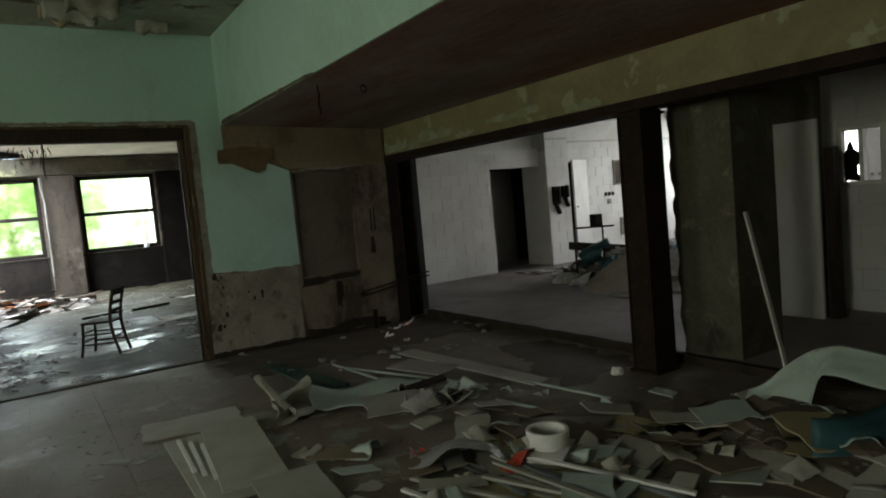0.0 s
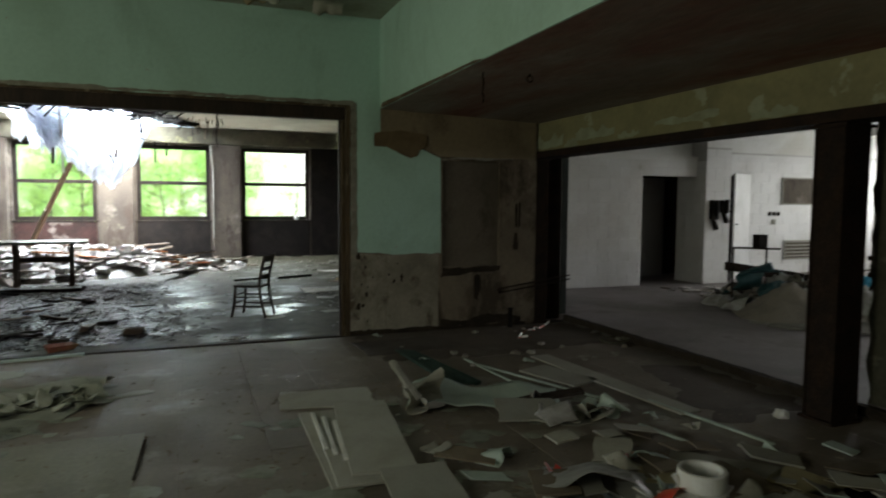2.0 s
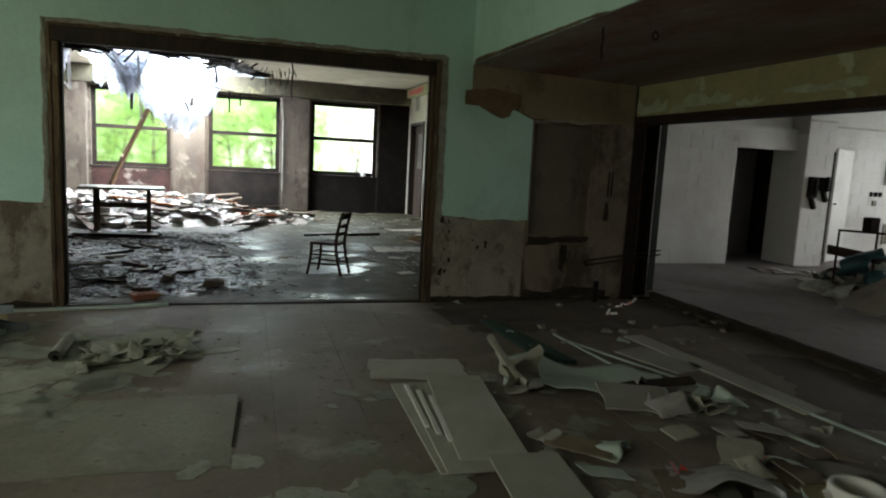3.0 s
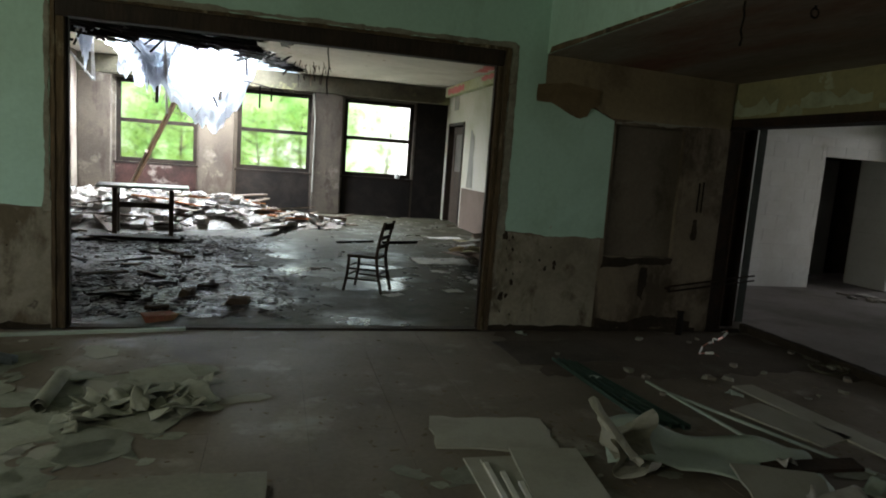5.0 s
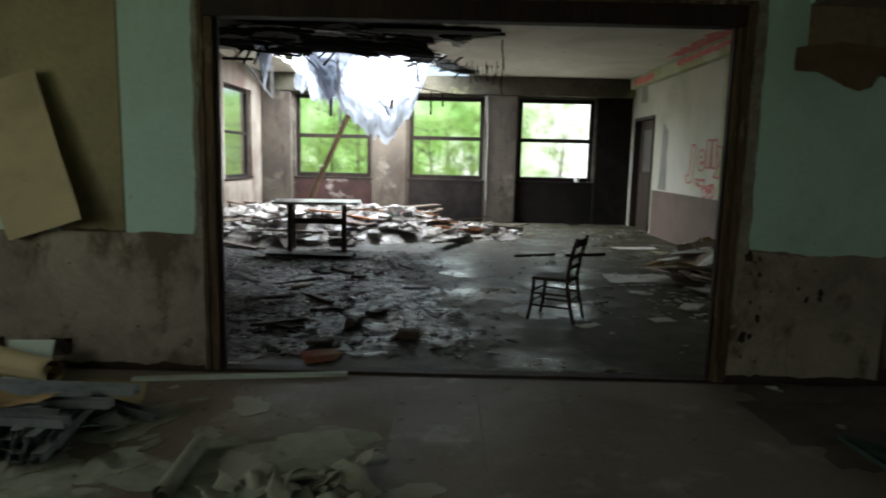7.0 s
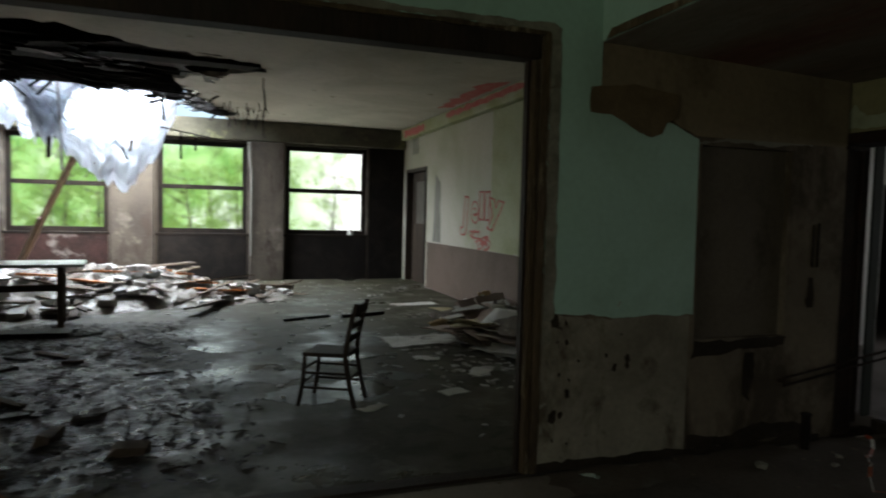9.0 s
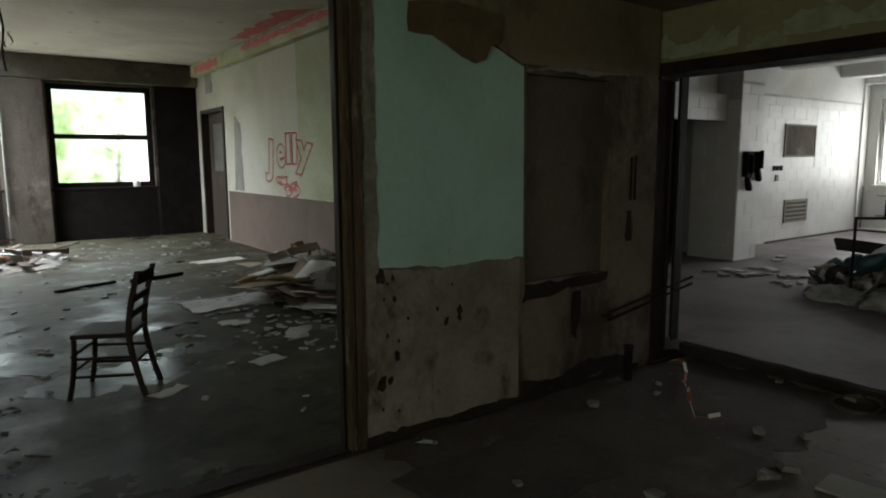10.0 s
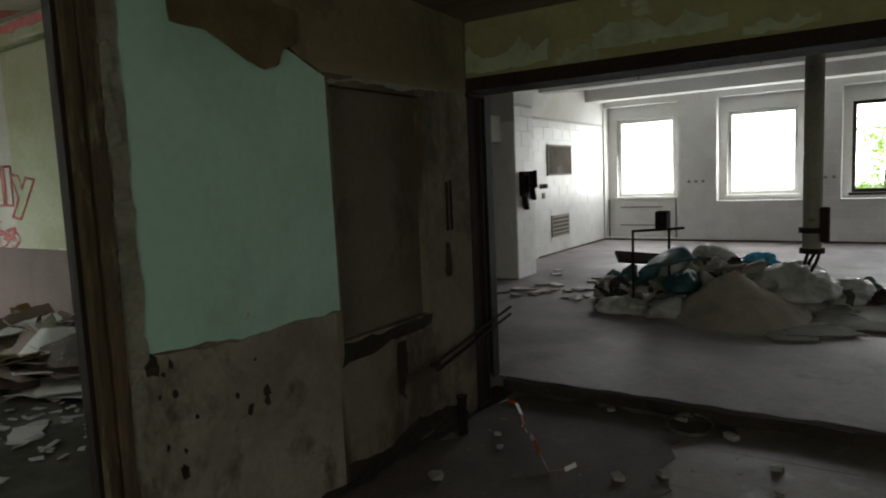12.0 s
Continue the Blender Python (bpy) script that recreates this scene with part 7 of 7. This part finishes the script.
for k in range(9):
    b2 = bmesh.new()
    rod(b2, (0, 0, 0), (-0.02, 0, 0), 0.03, seg=8)
    single("wall_plug", b2, M_CONC, "small pipe plug in the tiled wall", "pipe plug", pose(13.962, (7.78 - 0.13 * (k % 3)) - 2.15 * (k // 3), 1.22), "wall plugs")
for b in ((13.0, 13.93, 9.46, 9.498, 0, 0.1), (10.75, 13.0, 9.475, 9.498, 0, 0.1), (13.93, 13.96, -5, 9.46, 0, 0.1)):
    bm = bmesh.new()
    box(bm, *b[:4], KF - 0.01, b[5])
    struct("baseboard", bm, M_PIERWALL, "dark dirty skirting along the tiled wall", "baseboard")
# door leaf inside the cabin doorway
bm = bmesh.new()
box(bm, 8.3, 8.95, 10.2, 10.25, 0.0, 1.95)
single("inner_door", soften(bm, 0.005, 1), surface("dull_grey_door", (0.36, 0.35, 0.33), (0.26, 0.25, 0.23), 0.4, 2, 0.05, 30, 0.6, bump=0.05), "dull grey door leaf in the dark doorway", "door", Matrix.Identity(4))
# lamp stubs from the ceiling
for x, y in ((10.2, 7.6), (10.0, 6.0), (12.4, 5.5), (9.0, 5.0)):
    b2 = bmesh.new()
    rod(b2, (x, y, 3.15), (x, y, 2.75), 0.012, seg=6)
    single("ceiling_rod", b2, M_CONC, "thin rod hanging from the kitchen ceiling", "rod", Matrix.Identity(4), "ceiling rods")
# internal window in the tiled partition
iw = thing("internal_window", "white internal window with a broken pane", "window")
tagged(iw, kind="structure")
for b in ((2.42, 2.5, 1.25, 1.8), (2.83, 2.86, 1.25, 1.8), (2.5, 2.83, 1.25, 1.29), (2.5, 2.83, 1.76, 1.8), (2.645, 2.675, 1.29, 1.76)):
    bm = bmesh.new()
    box(bm, 6.92, 7.0, *b)
    part("frame", bm, M_WHITE, iw)
bm = bmesh.new()
plate(bm, ragged([(0, 0), (0.15, 0), (0.12, 0.1), (0.15, 0.22), (0.09, 0.3), (0.06, 0.42), (0.03, 0.3), (0, 0.2)], 0.02, 0.03, 5), 0.004, Matrix(((0, 0, -1, 6.96), (-1, 0, 0, 2.83), (0, 1, 0, 1.29), (0, 0, 0, 1))))
part("pane", bm, M_BLACK, iw, "dirty shard of broken pane")
bm = bmesh.new()
box(bm, 6.36, 6.395, 2.77, 3.19, KF, 1.88)
single("pale_panel", soften(bm, 0.004, 1), M_WHITEWALL, "pale painted panel standing at the partition", "panel", Matrix.Identity(4))
bm = bmesh.new()
bar(bm, (6.5, 2.72, 0.02), (6.5, 2.72, 1.62), 0.11, 0.08)
single("dark_post", bm, M_DARKWOOD, "dark timber post at the partition edge", "post", Matrix.Identity(4))

# ---- outside: trees and backdrop ----
M_LEAF = bpy.data.materials.new("leaf")
M_LEAF.use_nodes = True
nt = M_LEAF.node_tree
b = nt.nodes["Principled BSDF"]
gi = nt.nodes.new("ShaderNodeNewGeometry")
nt.links.new(mix_rgb(nt, gi.outputs["Random Per Island"], (0.14, 0.26, 0.05), (0.26, 0.40, 0.09)), b.inputs["Base Color"])
b.inputs["Roughness"].default_value = 0.5
tr = nt.nodes.new("ShaderNodeBsdfTranslucent")
tr.inputs["Color"].default_value = (0.40, 0.62, 0.14, 1)
ms = nt.nodes.new("ShaderNodeMixShader")
ms.inputs[0].default_value = 0.45
nt.links.new(b.outputs[0], ms.inputs[1])
nt.links.new(tr.outputs[0], ms.inputs[2])
nt.links.new(ms.outputs[0], nt.nodes["Material Output"].inputs["Surface"])
M_BARK = surface("bark", (0.10, 0.08, 0.06), (0.05, 0.045, 0.035), 0.5, 4, 0.2, 20, 0.9, bump=0.5)


def tree(seed, height):
    r = random.Random(seed)
    t = thing("tree", "slender leafy green tree outside the windows", "tree", "trees outside")
    bm = bmesh.new()
    p = Vector((0, 0, 0))
    tips = []
    for k in range(7):
        q = p + Vector((r.uniform(-.15, .15), r.uniform(-.15, .15), height / 8))
        rod(bm, p, q, 0.16 * (1 - k / 8), 0.16 * (1 - (k + 1) / 8), 8)
        if k > 0:
            for _ in range(3):
                a = r.uniform(0, 6.28)
                e = q + Vector((math.cos(a), math.sin(a), r.uniform(0.1, 0.6))) * r.uniform(0.8, 2.0)
                rod(bm, q, e, 0.045, 0.015, 5)
                tips.append(e)
        p = q
    part("trunk", bm, M_BARK, t)
    verts, faces = [], []
    for e in tips:
        for c in range(r.randint(2, 4)):
            cc = e + Vector((r.gauss(0, .5), r.gauss(0, .5), r.gauss(0, .4)))
            for _ in range(34):
                o = cc + Vector((r.gauss(0, .33), r.gauss(0, .33), r.gauss(0, .26)))
                m = pose(o.x, o.y, o.z, r.uniform(-60, 60), r.uniform(-60, 60), r.uniform(0, 360))
                s, n = r.uniform(0.07, 0.16), len(verts)
                verts += [m @ Vector(v) for v in ((-s, 0, 0), (0, -s * .5, 0), (s, 0, 0), (0, s * .5, 0))]
                faces.append((n, n + 1, n + 2, n + 3))
    me = bpy.data.meshes.new("crown")
    me.from_pydata(verts, [], faces)
    me.materials.append(M_LEAF)
    cr = new("crown", me)
    cr.parent = t
    return t


kinds = [tree(61, 7.0), tree(62, 8.5), tree(63, 6.0)]
spots = [(-8.5, 33), (-5.0, 30), (-2.2, 34), (1.2, 31), (-11, 36), (-4, 39), (2.2, 38), (8.5, 32), (-8, 27), (-6.5, 29), (-3.5, 28), (-0.5, 29), (2.8, 33), (0.2, 35), (-7, 38), (-10, 31), (5.6, 36), (-11, 20), (-10.5, 15.5), (23, 3.6), (26, 4.6)]
for k, (x, y) in enumerate(spots):
    m = pose(x, y, -0.7, 0, 0, 47 * k) @ Matrix.Scale(0.6, 4)
    if k < 3:
        kinds[k].matrix_world = m
    else:
        copy_thing(kinds[k % 3], m).scale = (0.6, 0.6, 0.6)
# Backdrop emits its own light and whitens towards +x to imitate blown-out daylight.
M_BACK = bpy.data.materials.new("glowing_wood_edge")
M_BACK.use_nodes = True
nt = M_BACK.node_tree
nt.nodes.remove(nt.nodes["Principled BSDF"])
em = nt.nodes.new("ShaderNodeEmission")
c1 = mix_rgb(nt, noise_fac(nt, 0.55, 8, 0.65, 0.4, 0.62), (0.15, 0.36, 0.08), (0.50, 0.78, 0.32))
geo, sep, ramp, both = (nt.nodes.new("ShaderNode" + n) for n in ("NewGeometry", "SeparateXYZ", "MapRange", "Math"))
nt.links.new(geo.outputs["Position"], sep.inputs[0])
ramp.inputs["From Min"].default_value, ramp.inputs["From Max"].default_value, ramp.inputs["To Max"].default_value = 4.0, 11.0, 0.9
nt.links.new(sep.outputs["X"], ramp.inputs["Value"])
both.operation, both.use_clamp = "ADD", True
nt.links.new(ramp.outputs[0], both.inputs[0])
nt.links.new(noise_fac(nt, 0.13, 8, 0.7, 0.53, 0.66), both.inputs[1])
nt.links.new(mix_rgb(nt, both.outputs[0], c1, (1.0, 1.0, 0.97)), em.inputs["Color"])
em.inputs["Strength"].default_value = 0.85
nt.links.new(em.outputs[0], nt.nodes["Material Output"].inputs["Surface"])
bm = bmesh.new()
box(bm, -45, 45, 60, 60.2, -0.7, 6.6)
struct("backdrop", bm, M_BACK, "glowing backdrop standing for a bright hazy wood edge", "backdrop")
# Self-lit white panel; gives the kitchen windows their overexposed look.
M_HAZE = bpy.data.materials.new("glowing_white_haze")
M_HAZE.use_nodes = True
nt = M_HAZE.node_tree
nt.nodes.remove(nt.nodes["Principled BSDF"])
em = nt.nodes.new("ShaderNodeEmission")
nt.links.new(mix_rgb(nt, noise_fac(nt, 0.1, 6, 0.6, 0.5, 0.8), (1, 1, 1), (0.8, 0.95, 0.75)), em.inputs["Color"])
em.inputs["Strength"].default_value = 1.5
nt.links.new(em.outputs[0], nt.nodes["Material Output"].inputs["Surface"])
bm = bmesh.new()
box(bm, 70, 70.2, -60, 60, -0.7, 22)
struct("backdrop_haze", bm, M_HAZE, "glowing white panel standing for overexposed haze beyond the windows", "backdrop")

# ---- pieces: floor boards and wall tiles ----
def piece_mesh(name, w, l, h, mat, bevel=0.003):
    bm = bmesh.new()
    a, c = w / 2, l / 2
    low = [bm.verts.new((x, y, 0)) for x, y in ((-a, -c), (a, -c), (a, c), (-a, c))]
    mid = [bm.verts.new((x, y, h - bevel)) for x, y in ((-a, -c), (a, -c), (a, c), (-a, c))]
    a, c = a - bevel, c - bevel
    top = [bm.verts.new((x, y, h)) for x, y in ((-a, -c), (a, -c), (a, c), (-a, c))]
    bm.faces.new(top)
    for i in range(4):
        j = (i + 1) % 4
        bm.faces.new((low[i], low[j], mid[j], mid[i]))
        bm.faces.new((mid[i], mid[j], top[j], top[i]))
    me = bpy.data.meshes.new(name)
    bm.to_mesh(me)
    bm.free()
    me.materials.append(mat)
    return me


def lay(name, me, m, parent):
    ob = new(name, me)
    ob.parent = parent
    ob.matrix_world = m
    return ob


BW, BL = 0.4993, 1.9992
fb = piece_mesh("floor_board", BW, BL, 0.012, M_FLOOR, 0.0012)
hb = piece_mesh("floor_board", BW, BL / 2 - 0.002, 0.012, M_FLOOR, 0.0012)
r = random.Random(3)
for i in range(22):
    x = -4.74 + 0.25 + 0.5 * i
    if x > 4.6:
        break
    y = -5.2
    if i % 2:
        lay("floor_board", hb, pose(x, y + 0.5, -0.012 + r.uniform(-.0008, .0008), 0, 0, 0), floor)
        y += 1.0
    while y + 2.0 <= 6.85:
        lay("floor_board", fb, pose(x, y + 1.0, -0.012 + r.uniform(-.0008, .0008), 0, 0, 0), floor)
        y += 2.0
    if y + 1.0 <= 6.9:
        lay("floor_board", hb, pose(x, y + 0.5, -0.012 + r.uniform(-.0008, .0008), 0, 0, 0), floor)

TILES = {}


def tile_piece(w, h):
    k = (round(w, 3), round(h, 3))
    if k not in TILES:
        TILES[k] = piece_mesh("tile", k[0] - 0.003, k[1] - 0.003, 0.008, M_TILE, 0.0015)
    return TILES[k]


def tile_wall(parent, origin, u, n, ulen, z1, holes=(), z0=KF):
    """Rows of tiles in running bond on a wall, cut round its openings: origin at its foot, u along it, n out of it."""
    o, u, n = Vector(origin), Vector(u), Vector(n)
    up = Vector((0, 0, 1))
    rot = Matrix((u, up, n)).transposed().to_4x4()
    if rot.determinant() < 0:
        rot = Matrix((-u, up, n)).transposed().to_4x4()
    row, z = 0, z0
    while z < z1 - 0.03:
        s = -0.2 if row % 2 else 0.0
        while s < ulen - 0.02:
            rects = [(max(s, 0.0), min(s + 0.4, ulen), z, min(z + 0.2, z1))]
            for h in holes:
                cut = []
                for a, b, c, d in rects:
                    if h[0] >= b or h[1] <= a or h[2] >= d or h[3] <= c:
                        cut.append((a, b, c, d))
                        continue
                    cut += [(a, h[0], c, d), (h[1], b, c, d), (max(a, h[0]), min(b, h[1]), c, h[2]), (max(a, h[0]), min(b, h[1]), h[3], d)]
                rects = [q for q in cut if q[1] - q[0] > 0.015 and q[3] - q[2] > 0.015]
            for a, b, c, d in rects:
                lay("tile", tile_piece(b - a, d - c), Matrix.Translation(o + u * ((a + b) / 2) + up * ((c + d) / 2)) @ rot, parent)
            s += 0.4
        z += 0.2
        row += 1


tile_wall(cabin, (4.8, 9.0, 0), (1, 0, 0), (0, -1, 0), 3.84, 2.2, [(2.67, 3.84, 0, 1.93)])
tile_wall(cabin_pier, (8.64, 8.8, 0), (1, 0, 0), (0, -1, 0), 0.55, 2.4)
tile_wall(cabin_pier, (8.64, 9.48, 0), (0, -1, 0), (-1, 0, 0), 0.68, 2.2)
tile_wall(wall_kn, (9.46, 9.5, 0), (1, 0, 0), (0, -1, 0), 4.72, 2.4, [(0.04, 0.87, 0, 2.0), (1.72, 2.76, 1.455, 1.99), (1.84, 2.61, 0.37, 0.75)])
tile_wall(wall_p2, (6.9, 3.28, 0), (0, -1, 0), (-1, 0, 0), 2.4, 3.0, [(3.28 - 2.86, 3.28 - 2.42, 1.25, 1.8)])
tile_wall(wall_kw, (13.97, 9.49, 0), (0, -1, 0), (-1, 0, 0), 6.2, 2.8, [(9.49 - b, 9.49 - a, c, d) for a, b, c, d in KNICHE])
for b2 in ((9.46, 14.18, 9.487, 9.4985, 2.435, 3.149), (8.641, 9.199, 8.788, 8.7995, 2.435, 3.149)):
    bm = bmesh.new()
    box(bm, *b2)
    struct("plaster_band", bm, M_WHITEWALL, "white painted plaster above the tiles", "wall")
bm = bmesh.new()
pierced(bm, "y", 9.15, 9.499, 4.78, 8.638, 2.281, 3.149)
struct("plaster_band", bm, M_WHITEWALL, "white painted plaster above the partition", "wall")
